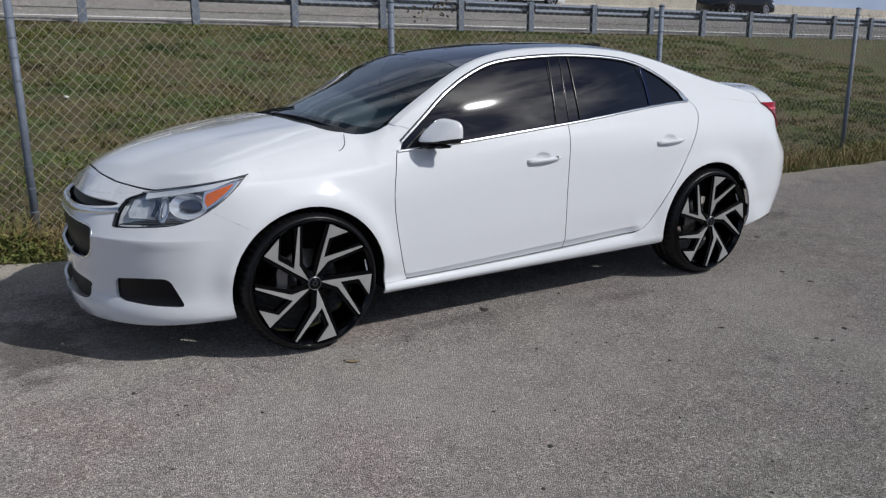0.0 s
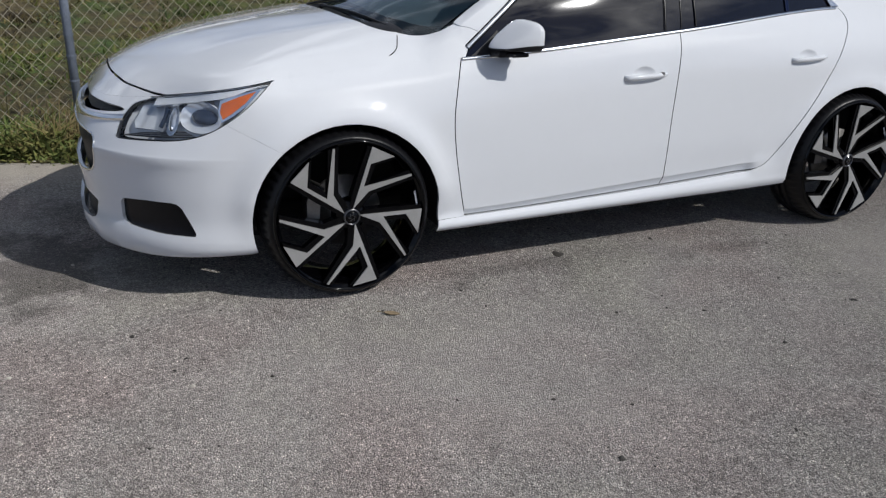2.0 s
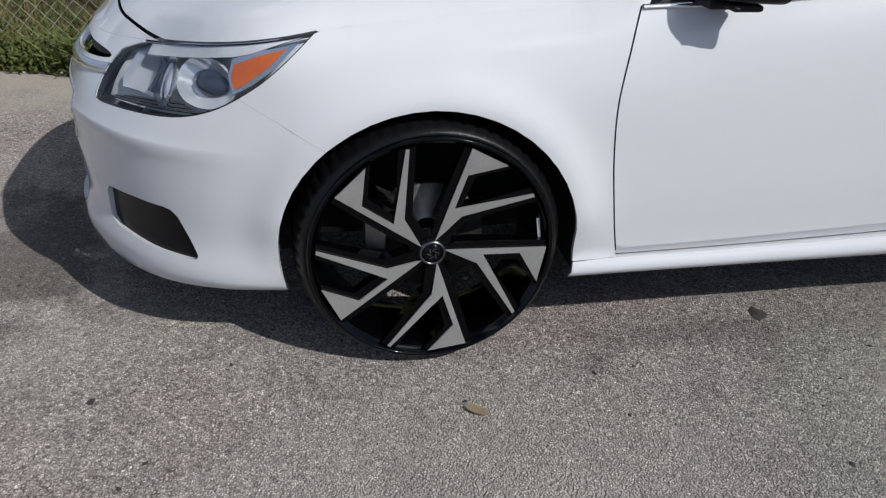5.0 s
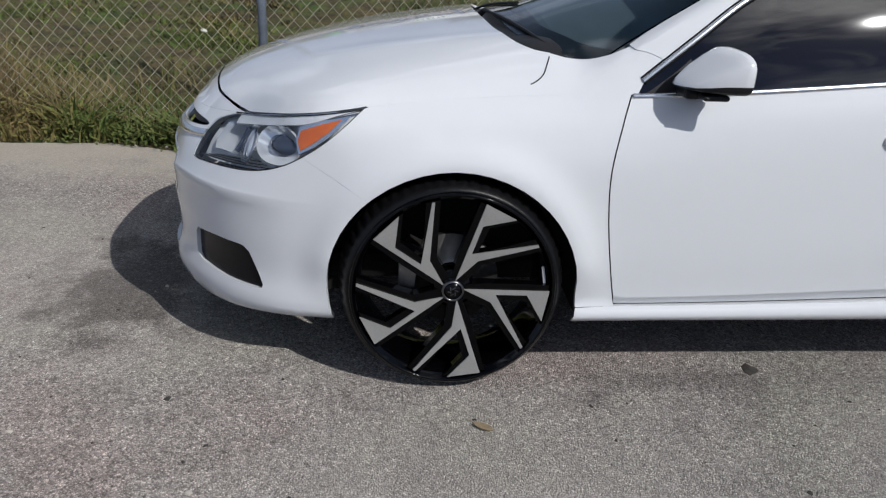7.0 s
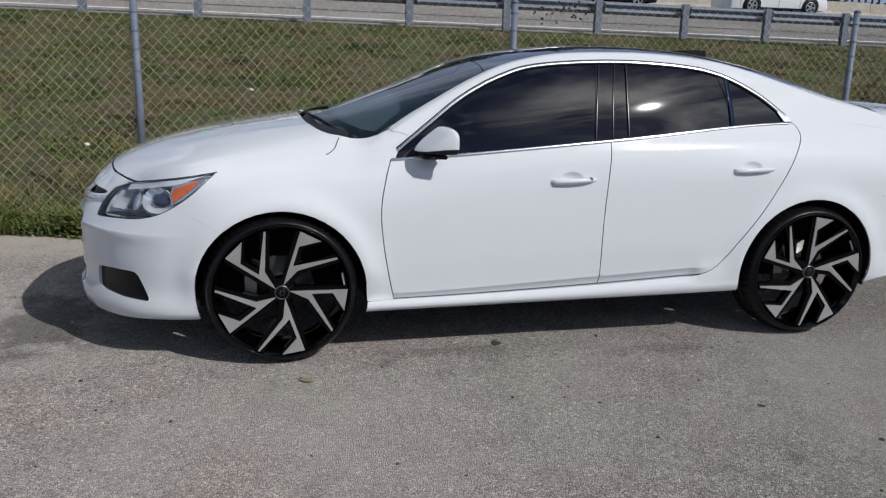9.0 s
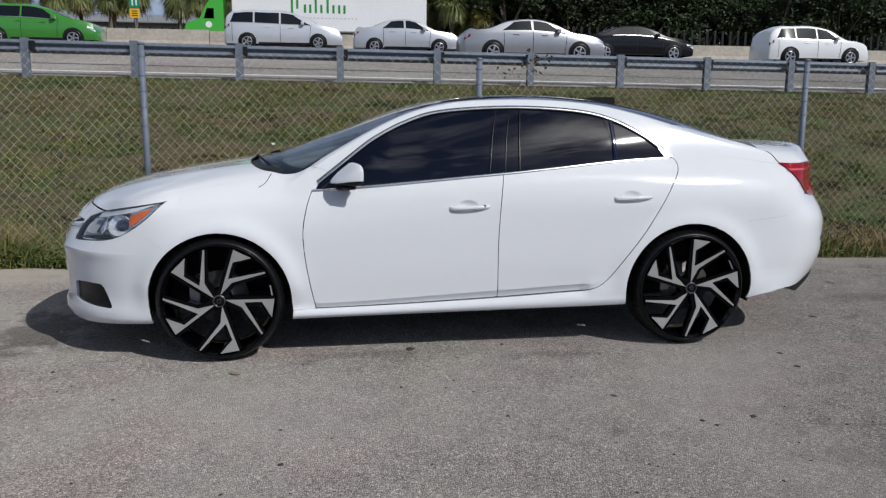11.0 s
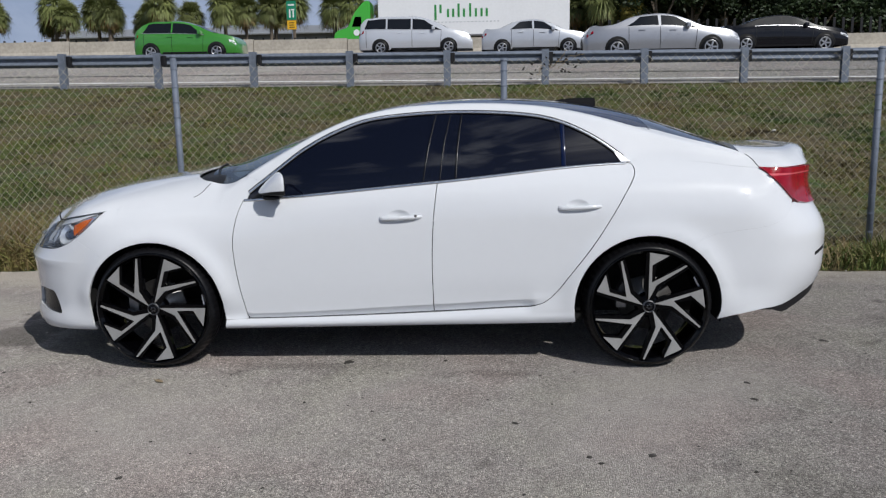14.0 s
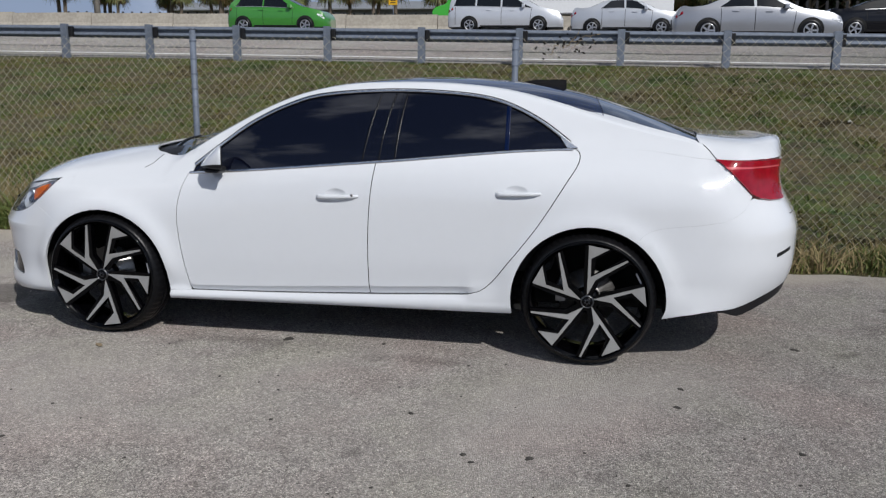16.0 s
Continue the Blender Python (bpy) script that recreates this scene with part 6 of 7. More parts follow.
blades("edge_weeds", WEED, 16000, at_edge, (0.05, 0.22), 0.006, 1.1, 2, "green weeds along the edge of the asphalt", "weeds", 1, clumps)
blades("weed_tufts", WEED, 7000, tufts, (0.09, 0.26), 0.006, 1.0, 3, "taller weed tufts at the foot of the fence", "weeds", 1, clumps)
blades("tall_weeds", WEED, 9000, at_left, (0.06, 0.30), 0.009, 1.7, 14, "tall green weeds growing against the fence", "weeds", 1, clumps)
def at_right(rn):
    x = rn.uniform(3.4, 10.0)
    return x, edge_y(x) + abs(rn.gauss(0.12, 0.28)) - 0.03


blades("dry_weeds", STRAW, 3200, at_right, (0.05, 0.24), 0.005, 1.3, 9, "dry brown weeds at the foot of the fence", "weeds", 1)
blades("dry_grass", STRAW, 9000, at_left_back, (0.12, 0.40), 0.004, 1.2, 4, "tall dry grass by the fence", "grass", 1, clumps)

# broad-leaved weeds in front of the fence
vs, fs = [], []
rn = random.Random(77)
for j in range(620):
    cx = rn.uniform(-8, 14) if j < 260 else rn.uniform(-6.5, -0.4)
    cy = edge_y(cx) + abs(rn.gauss(0.05, 0.2))
    for q in range(26):
        p = Vector((cx + rn.gauss(0, 0.07), cy + rn.gauss(0, 0.07), ground_z(cx, cy) + abs(rn.gauss(0.04, 0.10)) * min(1.0, clumps(cx, cy))))
        d = Vector((rn.gauss(0, 1), rn.gauss(0, 1), rn.gauss(0.2, 0.5))).normalized() * rn.uniform(0.014, 0.034)
        w = d.cross(Vector((rn.gauss(0, .3), rn.gauss(0, .3), 1))).normalized() * 0.010
        i = len(vs)
        vs += [p - d, p + w, p + d, p - w]
        fs.append((i, i + 1, i + 2, i + 3))
tagged(link("leafy_weeds", mesh_from("leafy_weeds", vs, fs, LEAF, False)), "low leafy weeds at the asphalt edge", "weeds", kind="stuff")

# ---- bits lying on the asphalt ----
SPOT = material("dark_gum", (0.05, 0.045, 0.04), 0.85, vary=0.4, scale=40)
PEBBLE = material("loose_stone", (0.42, 0.39, 0.34), 0.9, vary=0.3, scale=60)
PAPER = material("paper", (0.75, 0.74, 0.70), 0.8, vary=0.1, scale=20)
rn = random.Random(4)


def blob(size, high, seed):
    r2 = random.Random(seed)
    k = 11
    ring = [(math.cos(6.283 * i / k) * size * r2.uniform(0.55, 1.1), math.sin(6.283 * i / k) * size * 0.7 * r2.uniform(0.55, 1.1)) for i in range(k)]
    vs = [(x, y, 0.0) for x, y in ring] + [(x * 0.6, y * 0.6, high) for x, y in ring]
    fs = [(i, (i + 1) % k, k + (i + 1) % k, k + i) for i in range(k)] + [tuple(range(k, 2 * k))]
    return vs, fs


for i, (x, y, r) in enumerate(((1.06, 0.10, 0.045), (0.39, -1.38, 0.018), (1.98, -0.81, 0.020), (2.53, -1.15, 0.026), (2.27, -1.17, 0.020), (3.16, -0.50, 0.024), (3.2, -0.26, 0.022), (0.95, -0.55, 0.013), (-0.87, -0.08, 0.018), (1.62, 0.12, 0.02), (2.31, -1.23, 0.016), (3.6, -0.9, 0.022), (1.4, -1.0, 0.014), (2.9, -1.3, 0.014), (-0.45, -0.55, 0.012), (3.9, 0.5, 0.035))):
    vs, fs = blob(r, 0.0045, i)
    ob = tagged(link("dirt_spot", mesh_from("dirt_spot", vs, fs, SPOT)), "dark flattened dirt spot on the asphalt", "dirt spot", "dirt spots on the asphalt")
    ob.location, ob.rotation_euler = (x, y, 0.0), (0, 0, rn.uniform(0, 6))
vs, fs = [], []
for i in range(420):
    x, y = rn.uniform(-5, 6), rn.uniform(-3.8, 2.6)
    if -1.1 < x < 3.9 and 0 < y < 1.9 and rn.random() < 0.7:
        continue
    v, f = blob(rn.uniform(0.004, 0.012), 0.003, 100 + i)
    o = len(vs)
    a = rn.uniform(0, 6.28)
    vs += [(x + p[0] * math.cos(a) - p[1] * math.sin(a), y + p[0] * math.sin(a) + p[1] * math.cos(a), p[2]) for p in v]
    fs += [tuple(o + q for q in k) for k in f]
tagged(link("dirt_flecks", mesh_from("dirt_flecks", vs, fs, SPOT)), "small dark flecks scattered over the asphalt", "dirt flecks", kind="stuff")
vs, fs = [], []
for i in range(700):
    x = rn.uniform(-6, 9)
    y = edge_y(x) - abs(rn.gauss(0, 0.45)) if i < 500 else rn.uniform(-3, 2.5)
    v, f = blob(rn.uniform(0.004, 0.013), 0.007, 900 + i)
    o = len(vs)
    vs += [(x + p[0], y + p[1], p[2]) for p in v]
    fs += [tuple(o + q for q in k) for k in f]
tagged(link("loose_gravel", mesh_from("loose_gravel", vs, fs, PEBBLE)), "loose pale gravel along the asphalt edge", "gravel", kind="stuff")
# a dry leaf with its stalk
bm = bmesh.new()
lf = [(-0.045, 0.0), (-0.03, 0.016), (0.0, 0.022), (0.03, 0.015), (0.05, 0.0), (0.03, -0.014), (0.0, -0.02), (-0.03, -0.015)]
top = [bm.verts.new((x, y, 0.012 + 2.6 * y * y + 0.1 * x * x * 3)) for x, y in lf]
low_ = [bm.verts.new((x, y, 0.009 + 2.6 * y * y + 0.1 * x * x * 3)) for x, y in lf]
mid_t, mid_b = bm.verts.new((0, 0, 0.008)), bm.verts.new((0, 0, 0.004))
for i in range(8):
    bm.faces.new((top[i], top[(i + 1) % 8], mid_t)), bm.faces.new((low_[(i + 1) % 8], low_[i], mid_b))
    bm.faces.new((top[(i + 1) % 8], top[i], low_[i], low_[(i + 1) % 8]))
leaf = tagged(part("dry_leaf", bm, LEAFDRY, None), "curled tan dry leaf on the asphalt", "leaf")
leaf.matrix_basis = pose(0.09, -0.245, 0.0, 0, 0, -35) @ Matrix.Scale(0.72, 4)
bm = bmesh.new()
rod(bm, (-0.044, 0, 0.010), (-0.085, 0.012, 0.006), 0.0015, n=5)
part("leaf_stalk", bm, LEAFDRY, leaf)
for i, (x, y) in enumerate(((-1.9, 5.6), (-0.2, 8.3), (6.8, 9.6))):
    bm = bmesh.new()
    bmesh.ops.create_icosphere(bm, subdivisions=2, radius=0.032)
    for v in bm.verts:
        v.co *= 1 + 0.5 * noise.noise(v.co * 30 + Vector((i * 9, 0, 0)))
        v.co.z *= 0.55
    o = tagged(part("paper_scrap", bm, PAPER, None), "crumpled white paper scrap in the grass", "litter", "paper scraps")
    o.location = (x, y, ground_z(x, y) + 0.03)

# ---- traffic ----
HUBS = material("traffic_wheel", (0.5, 0.5, 0.52), 0.3, metal=0.8)
WINDOW = material("traffic_glass", (0.01, 0.012, 0.015), 0.05)
HEADL = material("traffic_headlamp", (0.8, 0.82, 0.85), 0.1, coat=1)


def paint(name, c, metal=0.0):
    return material(name, c, 0.3, metal=metal, coat=1.0, vary=0.02, scale=2)


def vehicle(name, label, cat, x, y, L, Wd, top, belt, panes, screens, mat, wr, axles, roof=None):
    """A car that faces +x, its rear at x: top and belt heights along it, side panes and screens as ranges of it."""
    root = tagged(new(name), label, cat)
    gz = ground_z(x + L / 2, y) + 0.02
    root.location = (x, y, gz)
    T, B = smooth(*top), smooth(*belt)

    def surf(s, q):
        t = T(s)
        b = min(B(s), t - 0.012)
        w = Wd / 2 * (1 - 0.16 * abs(2 * s - 1) ** 7)
        if q <= 1:
            z, yy = 0.24 + (b - 0.24) * q, w * (0.93 + 0.07 * math.sin(math.pi * min(q * 0.95, 1)))
        else:
            h = (t - b)
            ze = b + h * 0.9
            y2 = w * 0.94 - 0.42 * h * 0.9
            if q <= 2:
                z, yy = b + (ze - b) * (q - 1), w * 0.94 - 0.42 * (ze - b) * (q - 1)
            else:
                k = 3 - q
                z, yy = ze + (t - ze) * (1 - k ** 2.4), y2 * k
        return s * L, -yy, z
    N = 60
    qs = [0, 0.25, 0.5, 0.75, 0.92, 1, 1.3, 1.6, 1.9, 2.0, 2.15, 2.4, 2.7, 3.0]
    vs, fs = [], []
    for i in range(N + 1):
        half = [surf(i / N, q) for q in qs]
        vs += half + [(p[0], -p[1], p[2]) for p in reversed(half[:-1])]
    k = 2 * len(qs) - 1
    for i in range(N):
        fs += [(i * k + j, i * k + j + 1, (i + 1) * k + j + 1, (i + 1) * k + j) for j in range(k - 1)]
    fs += [tuple(range(k))[::-1], tuple(range(N * k, N * k + k))]
    body = link("body", mesh_from("body", vs, fs, mat), root)
    for s0, s1, f0, f1 in panes:
        for sg in (1, -1):
            sf = surf if sg > 0 else right(surf)
            sheet("window", sf, [(s0, 1.08), (s1, 1.08), (s1 - f1, 1.86), (s0 + f0, 1.86)], WINDOW, root, step=0.05, gap=0, lift=0.008, depth=0.01, flip=sg < 0)
    for s0, s1 in screens:
        sheet("windscreen", lambda s, kk: (lambda p: (p[0], p[1] if kk < 0 else -p[1], p[2]))(surf(s, 3 - abs(kk))), [(s0, -0.85), (s1, -0.85), (s1, 0.85), (s0, 0.85)], WINDOW, root, step=0.1, gap=0, lift=0.01, depth=0.01)
    for s in axles:
        for sg in (1, -1):
            vs, fs = lathe([(wr * 0.62, 0.01), (wr * 0.66, 0.0), (wr * 0.9, -0.005), (wr, 0.03), (wr, 0.2), (wr * 0.6, 0.21)], 28)
            wv = link("wheel", mesh_from("wheel", [(v[0], sg * v[1], v[2]) for v in vs], fs, RUBBER), root, at=Matrix.Translation((s * L, -sg * Wd / 2 * 1.0, wr)))
            bm = bmesh.new()
            for i in range(5):
                bmesh.ops.create_cube(bm, size=1, matrix=Matrix.Rotation(2 * math.pi * i / 5, 4, "Y") @ Matrix.Translation((wr * 0.34, sg * 0.012, 0)) @ Matrix.Diagonal((wr * 0.6, 0.02, wr * 0.16, 1)))
            part("rim", bm, HUBS, wv)
            vs, fs = lathe([(wr * 0.66, -0.002), (wr * 0.64, -0.010), (wr * 0.58, -0.008), (wr * 0.55, 0.015)], 28)
            link("rim_lip", mesh_from("rim_lip", [(v[0], sg * v[1], v[2]) for v in vs], fs, HUBS), wv)
            arcp = [(s + 1.18 * wr / L * math.cos(a), wr + 1.18 * wr * math.sin(a)) for a in np.linspace(-0.35, math.pi + 0.35, 22)]
            sf = surf if sg > 0 else right(surf)
            qz = lambda ss, z: (z - 0.24) / (min(B(ss), T(ss) - 0.012) - 0.24)
            sheet("wheel_arch", sf, [(a, max(0.0, qz(a, z))) for a, z in arcp], DARK, root, step=0.08, gap=0, lift=0.006, depth=0.0, flip=sg < 0)
    for sg in (1, -1):
        sf = surf if sg > 0 else right(surf)
        sheet("tail_lamp", sf, [(0.004, 0.78), (0.045, 0.84), (0.045, 0.97), (0.004, 0.95)], REDLENS, root, step=0.05, gap=0, lift=0.01, depth=0.01, flip=sg < 0)
        sheet("headlamp", sf, [(0.93, 0.80), (0.995, 0.72), (0.995, 0.86), (0.93, 0.95)], HEADL, root, step=0.05, gap=0, lift=0.01, depth=0.01, flip=sg < 0)
    for sg in (1, -1):
        sf = surf if sg > 0 else right(surf)
        for k, s in enumerate((panes[0][0] + 0.015, panes[-1][0] - 0.006, panes[-1][1] - 0.012)):
            lean = 0.012 if k == 2 else 0.0
            sheet("door_gap", sf, [(s - 0.0016 - lean, 0.12), (s + 0.0016 - lean, 0.12), (s + 0.0016, 0.99), (s - 0.0016, 0.99)], DARK, root, step=0.05, gap=0, lift=0.004, depth=0.0, flip=sg < 0)
        sheet("side_sill", sf, [(0.28, 0.0), (0.72, 0.0), (0.715, 0.085), (0.285, 0.085)], SATIN, root, step=0.06, gap=0, lift=0.006, depth=0.006, flip=sg < 0)
        sheet("belt_trim", sf, [(panes[0][0], 1.035), (panes[-1][1] - 0.004, 1.035), (panes[-1][1] - 0.004, 1.075), (panes[0][0], 1.075)], HUBS, root, step=0.06, gap=0, lift=0.009, depth=0.006, flip=sg < 0)
    sheet("front_intake", lambda kk, z: (L * (1.0 - 0.012) + 0.02, kk * Wd / 2, z), [(-0.55, 0.34), (0.55, 0.34), (0.6, 0.52), (-0.6, 0.52)], SATIN, root, step=0.2, gap=0, depth=0.03)
    for s in (0.36, 0.56):
        bm = bmesh.new()
        p = surf(s, 0.86)
        box(bm, (p[0] - 0.1, p[1] - 0.03, p[2] - 0.015), (p[0] + 0.1, p[1] + 0.01, p[2] + 0.015), 0.006)
        part("handle", bm, mat, root)
    bm = bmesh.new()
    p = surf(0.66, 1.1)
    box(bm, (p[0] - 0.08, p[1] - 0.18, p[2] - 0.02), (p[0] + 0.06, p[1] + 0.02, p[2] + 0.13), 0.03)
    part("side_mirror", bm, mat, root)
    return root


SEDAN_TOP = ((0, 0.78), (0.015, 0.95), (0.10, 1.06), (0.17, 1.10), (0.30, 1.36), (0.42, 1.46), (0.54, 1.45), (0.64, 1.30), (0.76, 1.02), (0.86, 0.95), (0.96, 0.82), (0.99, 0.70), (1, 0.6))
SEDAN_BELT = ((0, 0.92), (0.2, 0.99), (0.7, 0.93), (0.8, 0.85), (1, 0.7))
SEDAN_PANES = ((0.26, 0.47, 0.09, 0.005), (0.485, 0.73, 0.0, 0.15))
SUV_TOP = ((0, 0.85), (0.01, 1.15), (0.04, 1.42), (0.10, 1.62), (0.25, 1.70), (0.50, 1.68), (0.60, 1.55), (0.74, 1.13), (0.88, 1.04), (0.96, 0.92), (0.99, 0.78), (1, 0.6))
SUV_BELT = ((0, 1.10), (0.5, 1.05), (0.75, 1.02), (1, 0.75))
SUV_PANES = ((0.07, 0.25, 0.05, 0.0), (0.265, 0.46, 0.0, 0.0), (0.475, 0.71, 0.0, 0.14))
VAN_TOP = ((0, 0.85), (0.01, 1.25), (0.04, 1.55), (0.12, 1.68), (0.35, 1.73), (0.55, 1.68), (0.68, 1.45), (0.80, 1.12), (0.90, 1.0), (0.97, 0.85), (1, 0.6))
HATCH_TOP = ((0, 0.75), (0.02, 1.05), (0.06, 1.25), (0.13, 1.42), (0.30, 1.48), (0.48, 1.46), (0.60, 1.32), (0.76, 1.02), (0.90, 0.90), (0.98, 0.75), (1, 0.6))
vehicle("hatchback", "bright green hatchback on the highway", "car", -11.3, 27.0, 3.95, 1.70, HATCH_TOP, ((0, 0.98), (0.5, 0.94), (0.8, 0.86), (1, 0.7)), ((0.09, 0.37, 0.06, 0.0), (0.385, 0.70, 0.0, 0.14)), ((0.60, 0.74),), paint("green_paint", (0.045, 0.235, 0.030)), 0.30, (0.17, 0.81))
vehicle("minivan", "silver-white minivan on the highway", "van", -3.6, 33.2, 5.1, 1.95, VAN_TOP, ((0, 1.12), (0.5, 1.05), (0.8, 0.98), (1, 0.7)), ((0.05, 0.24, 0.03, 0.0), (0.255, 0.46, 0.0, 0.0), (0.475, 0.74, 0.0, 0.16)), ((0.66, 0.79),), paint("pale_silver", (0.60, 0.62, 0.66), 0.3), 0.33, (0.19, 0.79))
vehicle("coupe", "silver coupe on the highway", "car", 1.9, 30.5, 4.45, 1.75, SEDAN_TOP, SEDAN_BELT, SEDAN_PANES, ((0.62, 0.75), (0.18, 0.29)), paint("silver_paint", (0.52, 0.54, 0.58), 0.4), 0.30, (0.19, 0.80))
vehicle("sedan", "silver-grey sedan on the highway", "car", 5.3, 23.5, 4.95, 1.82, SEDAN_TOP, SEDAN_BELT, SEDAN_PANES, ((0.62, 0.75), (0.18, 0.29)), paint("grey_silver", (0.36, 0.37, 0.40), 0.5), 0.33, (0.20, 0.81))
vehicle("sedan", "black sedan on the highway", "car", 11.2, 29.0, 4.9, 1.85, SEDAN_TOP, SEDAN_BELT, SEDAN_PANES, ((0.62, 0.75), (0.18, 0.29)), material("black_paint", (0.006, 0.006, 0.008), 0.1, coat=0.5, spec=0.3), 0.34, (0.20, 0.81))
vehicle("suv", "white sport utility vehicle on the highway", "car", 19.5, 29.0, 4.7, 1.9, SUV_TOP, SUV_BELT, SUV_PANES, ((0.58, 0.73),), paint("white_gloss", (0.74, 0.75, 0.76)), 0.36, (0.20, 0.80))
vehicle("suv", "black sport utility vehicle on the highway", "car", 36, 30.0, 4.9, 1.95, SUV_TOP, SUV_BELT, SUV_PANES, ((0.58, 0.73),), material("black_gloss_paint", (0.006, 0.006, 0.008), 0.1, coat=0.5, spec=0.3), 0.37, (0.20, 0.80))

# lorry beyond the median: green cab facing -x, long white box
lorry = tagged(new("lorry"), "semi-trailer lorry with a green cab and a plain white box", "lorry")
lorry.location = (0, 61, ground_z(0, 60) + 0.05)
GREENCAB = paint("cab_green", (0.05, 0.40, 0.03))
TRAILER = material("trailer_white", (0.76, 0.77, 0.78), 0.45, vary=0.03, scale=0.6)
bm = bmesh.new()
box(bm, (-6.1, -1.28, 1.15), (8.75, 1.28, 4.05), 0.04)
trailer = part("trailer_box", bm, TRAILER, lorry)
bm = bmesh.new()
box(bm, (-6.12, -1.30, 1.10), (8.77, 1.30, 1.24), 0.02)
part("trailer_rail", bm, STEEL, lorry)
bm = bmesh.new()
pr = [(-9.7, 0.5), (-9.65, 1.35), (-9.45, 1.7), (-8.55, 1.95), (-8.15, 2.75), (-7.9, 3.2), (-7.3, 3.85), (-6.9, 4.0), (-6.75, 3.9), (-6.75, 0.5)]
a = [bm.verts.new((x, -1.15, z)) for x, z in pr]
b = [bm.verts.new((x, 1.15, z)) for x, z in pr]
for i in range(len(pr)):
    bm.faces.new((a[i], b[i], b[(i + 1) % len(pr)], a[(i + 1) % len(pr)]))
bm.faces.new(a), bm.faces.new(b[::-1])
bmesh.ops.recalc_face_normals(bm, faces=bm.faces)
bmesh.ops.bevel(bm, geom=list(bm.edges), offset=0.08, segments=2, affect="EDGES")
cab = part("cab", bm, GREENCAB, lorry, "bright green lorry cab")
bm = bmesh.new()
w4 = [bm.verts.new(p) for p in ((-8.2, -1.165, 2.0), (-7.45, -1.165, 2.0), (-7.45, -1.165, 2.75), (-7.95, -1.165, 2.75))]
bm.faces.new(w4)
bmesh.ops.solidify(bm, geom=bm.faces[:], thickness=0.02)
part("cab_window", bm, WINDOW, cab)
bm = bmesh.new()
rod(bm, (-7.85, -1.155, 1.55), (-7.85, -1.175, 1.55), 0.24, n=24)
part("door_emblem", bm, TRAILER, cab, "round white emblem")
for wx in (-9.0, -6.3, -5.2, 5.9, 7.1):
    for sg in (1, -1):
        vs, fs = lathe([(0.05, 0.05), (0.28, 0.04), (0.33, 0.0), (0.5, 0.02), (0.5, 0.3)], 24)
        link("lorry_wheel", mesh_from("lorry_wheel", [(v[0], sg * v[1], v[2]) for v in vs], fs, RUBBER), lorry, at=Matrix.Translation((wx, -sg * 1.2, 0.5)))
# plain green shapes of the name on the box, and its small line of grey bars
MARK = material("mark_green", (0.03, 0.26, 0.06), 0.5)
MARKGREY = material("mark_grey", (0.50, 0.52, 0.54), 0.5)
for x0, z0, h in ((-1.70, 2.35, 1.15), (-1.30, 2.85, 0.65), (-0.72, 2.55, 0.62), (-0.32, 2.55, 0.62), (0.10, 2.55, 1.0), (0.52, 2.55, 0.62), (1.00, 2.55, 1.0), (1.44, 2.55, 0.62), (1.88, 2.55, 0.62), (2.28, 2.55, 0.62)):
    bm = bmesh.new()
    box(bm, (x0, -1.30, z0), (x0 + 0.17, -1.282, z0 + h), 0.006)
    part("mark_bar", bm, MARK, trailer)
for i in range(22):
    bm = bmesh.new()
    box(bm, (-2.9 + i * 0.29, -1.296, 2.14), (-2.9 + i * 0.29 + 0.14, -1.283, 2.22))
    part("small_mark_bar", bm, MARKGREY, trailer)

# road sign on its post
SIGNGREEN = material("sign_green", (0.01, 0.22, 0.12), 0.4)
SIGNYELLOW = material("sign_yellow", (0.75, 0.42, 0.02), 0.4)
sign = tagged(new("road_sign"), "green exit sign with a yellow plate on a steel post", "road sign")
sign.location = (-16.2, 74, ground_z(-16.2, 74))
bm = bmesh.new()
rod(bm, (0, 0, -0.2), (0, 0, 5.3), 0.06, n=10)
part("post", bm, GALV, sign, smooth=True)
for nm, z0, z1, w, mt in (("green_panel", 3.75, 5.5, 0.46, SIGNGREEN), ("yellow_panel", 2.85, 3.68, 0.44, SIGNYELLOW)):
    bm = bmesh.new()
    box(bm, (-w, -0.1, z0), (w, -0.07, z1), 0.01)
    pn = part(nm, bm, mt, sign)
    if mt is SIGNGREEN:
        for k, (a0, b0, a1, b1) in enumerate(((-0.30, 5.05, 0.30, 5.2), (-0.22, 3.95, -0.08, 4.75), (0.0, 4.62, 0.30, 4.75), (0.12, 3.95, 0.24, 4.62))):
            bm = bmesh.new()
            box(bm, (a0, -0.108, b0), (a1, -0.101, b1))
            part("sign_bar", bm, PAINT, pn)
    else:
        for k in range(3):
            bm = bmesh.new()
            box(bm, (-0.25, -0.108, 3.02 + k * 0.2), (0.25, -0.101, 3.10 + k * 0.2))
            part("sign_bar", bm, SATIN, pn)

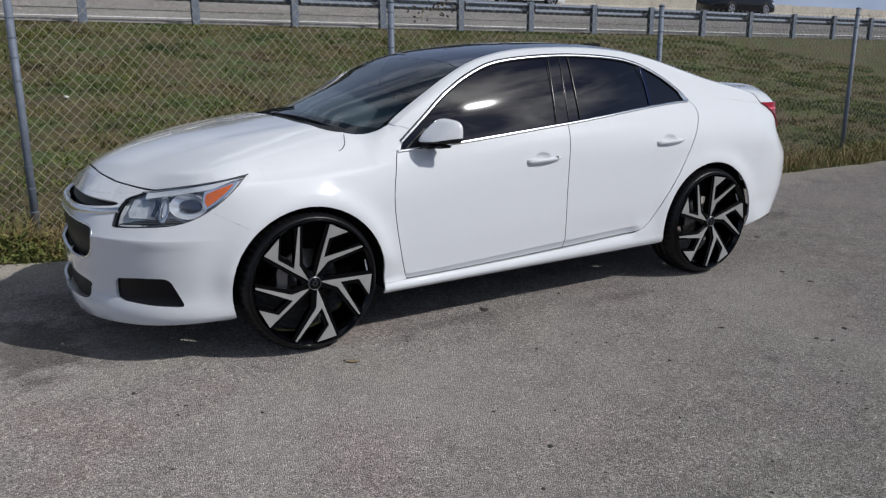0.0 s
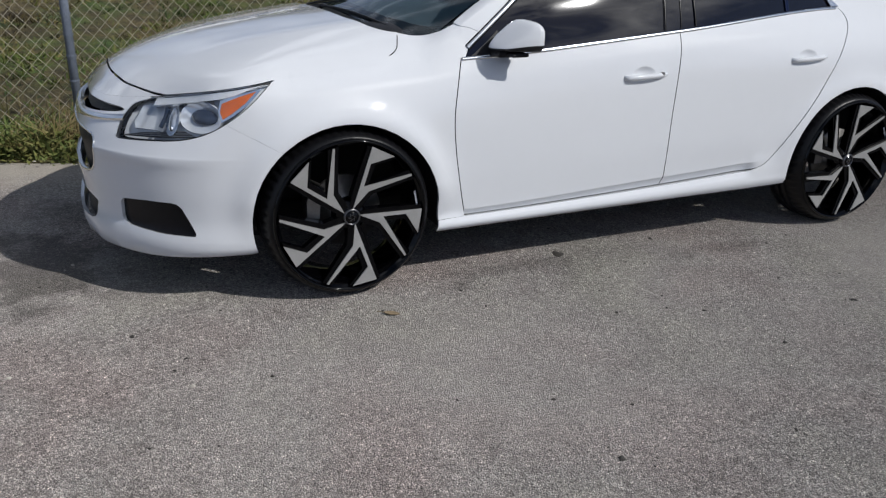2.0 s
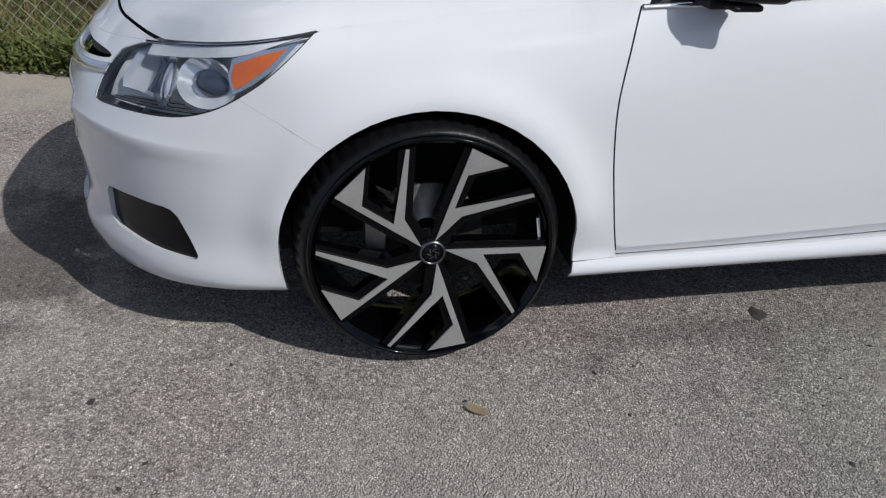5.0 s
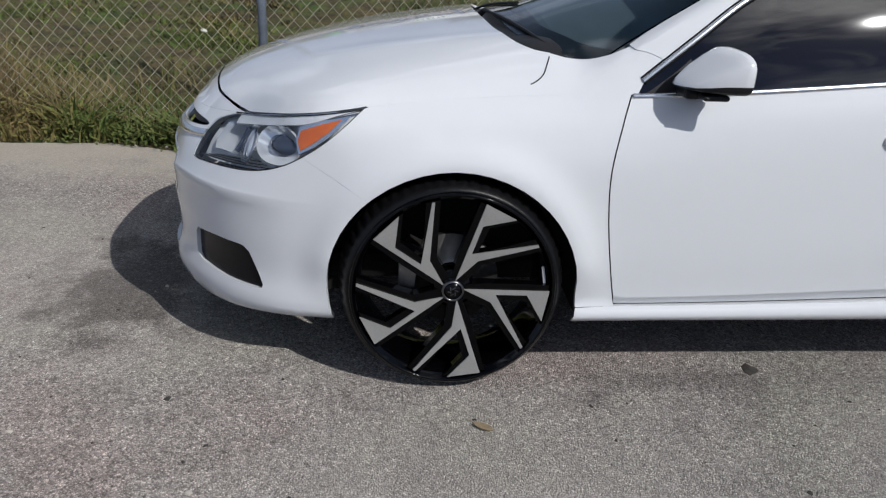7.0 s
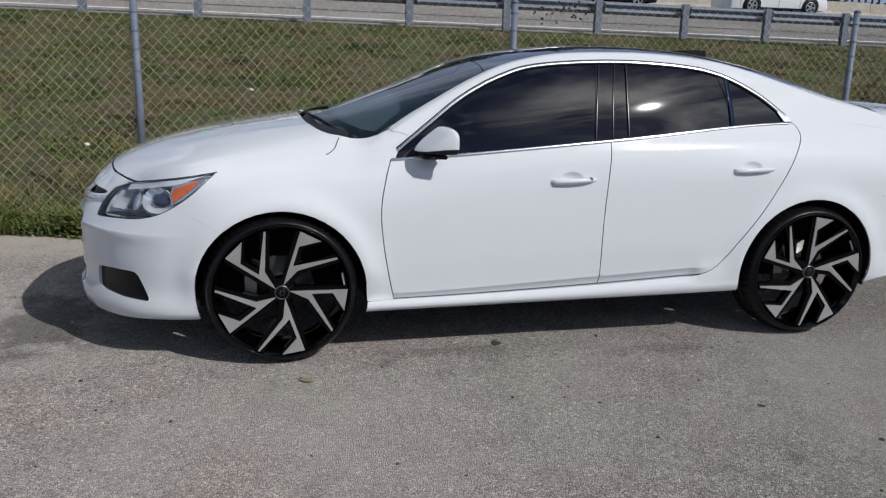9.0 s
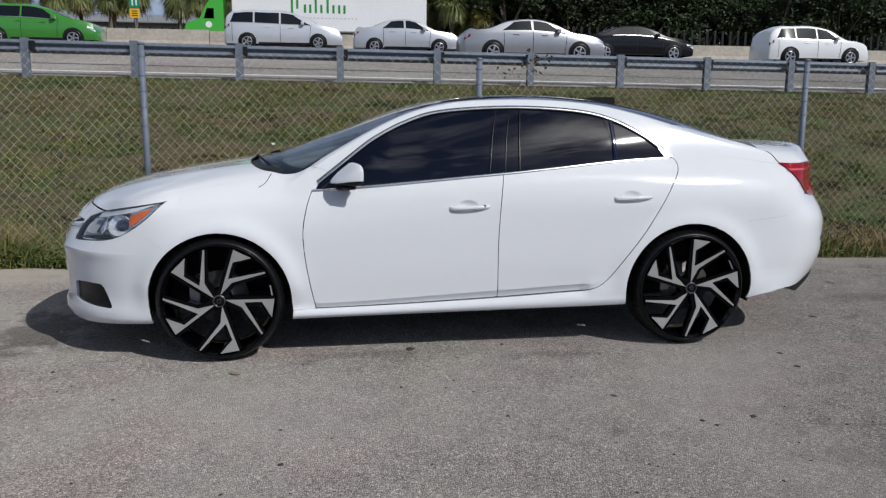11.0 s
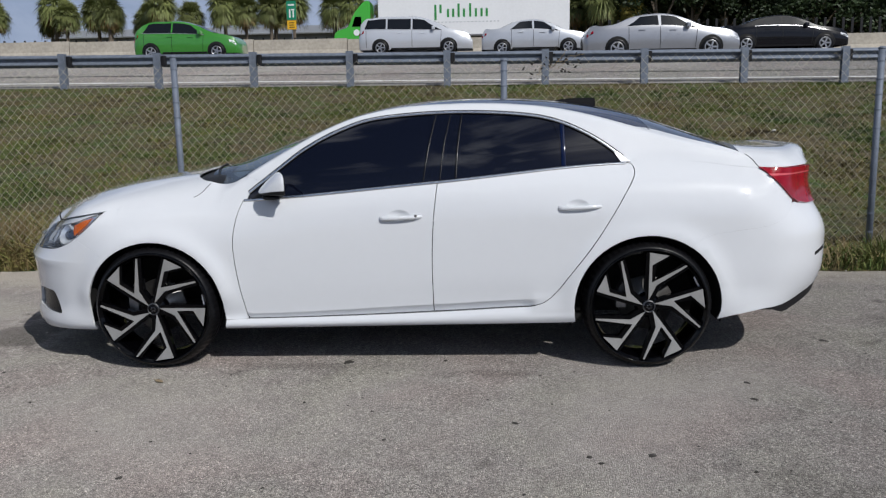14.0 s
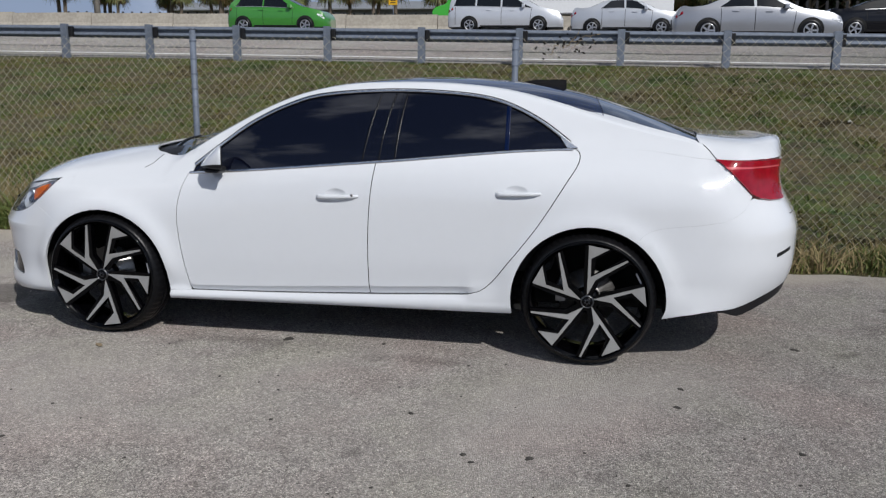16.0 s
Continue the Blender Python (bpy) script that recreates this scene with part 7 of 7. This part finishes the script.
# low buildings behind the palms
def low_building(x, y, wide, high, ridge, wall_c, roof_c, label):
    """A long plain hall with a shallow roof and a row of dark windows."""
    hall = tagged(new("building"), label, "building")
    hall.location = (x, y, ground_z(max(min(x, 59), -59), y))
    w = wide / 2
    bm = bmesh.new()
    box(bm, (-w, -6, -0.3), (w, 6, high))
    part("wall", bm, material("pale_render", wall_c, 0.8, vary=0.1, scale=0.3), hall)
    bm = bmesh.new()
    pr = [(-6.6, high - 0.1), (0, ridge), (6.6, high - 0.1), (6.6, high + 0.05), (0, ridge + 0.18), (-6.6, high + 0.05)]
    a, b = [bm.verts.new((-w - 0.6, yy, z)) for yy, z in pr], [bm.verts.new((w + 0.6, yy, z)) for yy, z in pr]
    for i in range(6):
        bm.faces.new((a[i], a[(i + 1) % 6], b[(i + 1) % 6], b[i]))
    bm.faces.new(a[::-1]), bm.faces.new(b)
    bmesh.ops.recalc_face_normals(bm, faces=bm.faces)
    part("roof", bm, material("pale_roof", roof_c, 0.5, vary=0.08, scale=0.4), hall)
    for i in range(int(wide / 5)):
        bm = bmesh.new()
        box(bm, (-w + 2 + i * 5, -6.05, high - 2.4), (-w + 4 + i * 5, -5.98, high - 0.9), 0.01)
        part("window", bm, WINDOW, hall)


low_building(6, 108, 30, 5.2, 7.0, (0.55, 0.55, 0.52), (0.62, 0.63, 0.63), "long low white building with a pale metal roof behind the palms")
low_building(-34, 106, 40, 4.6, 6.0, (0.30, 0.30, 0.29), (0.24, 0.25, 0.26), "long low grey building with a grey roof behind the palms")

# tall pale light pole behind the median barrier
pole = tagged(new("light_pole"), "tall pale concrete light pole behind the median barrier", "light pole")
pole.location = (-23.8, 37.0, ground_z(-23.8, 37.0))
bm = bmesh.new()
rod(bm, (0, 0, -0.2), (0, 0, 11.5), 0.17, 0.10, n=14)
part("shaft", bm, CONCRETE, pole, smooth=True)
bm = bmesh.new()
rod(bm, (0, 0, 0), (0, 0, 0.35), 0.26, 0.22, n=14)
part("footing", bm, CONCRETE, pole)
bm = bmesh.new()
rod(bm, (0, 0, 11.3), (0, -1.9, 11.7), 0.045, 0.035, n=8)
part("arm", bm, GALV, pole, smooth=True)
bm = bmesh.new()
box(bm, (-0.13, -2.45, 11.62), (0.13, -1.85, 11.78), 0.05)
part("lamp_head", bm, GALV, pole)

# a dead vine caught in the top of the fence
vine = tagged(new("vine"), "dry dark vine twig caught in the top of the fence wire", "vine")
vine.location = (2.48, 3.15, 1.84)
rn = random.Random(31)
for k in range(4):
    bm = bmesh.new()
    a = Vector((rn.uniform(-0.14, 0.10), 0.0, rn.uniform(-0.12, -0.04)))
    for q in range(6):
        b = a + Vector((rn.uniform(0.0, 0.06), rn.uniform(-0.012, 0.012), rn.uniform(-0.012, 0.052)))
        rod(bm, a, b, 0.003, 0.0025, n=5)
        a = b
    stem = part("stem", bm, LEAFDRY, vine)
    bm = bmesh.new()
    for q in range(9):
        v = bm.verts
        c = a - Vector((rn.uniform(-0.02, 0.20), rn.uniform(-0.01, 0.03), rn.uniform(-0.02, 0.13)))
        d = Vector((rn.gauss(0, 1), rn.gauss(0, 0.6), rn.gauss(0, 1))).normalized() * rn.uniform(0.012, 0.024)
        w = d.cross(Vector((0.2, 1, 0.1))).normalized() * 0.009
        f = bm.faces.new((v.new(c - d), v.new(c + w), v.new(c + d), v.new(c - w)))
    bmesh.ops.solidify(bm, geom=bm.faces[:], thickness=0.001)
    part("leaves", bm, SPOT, stem, "shrivelled dark leaves")
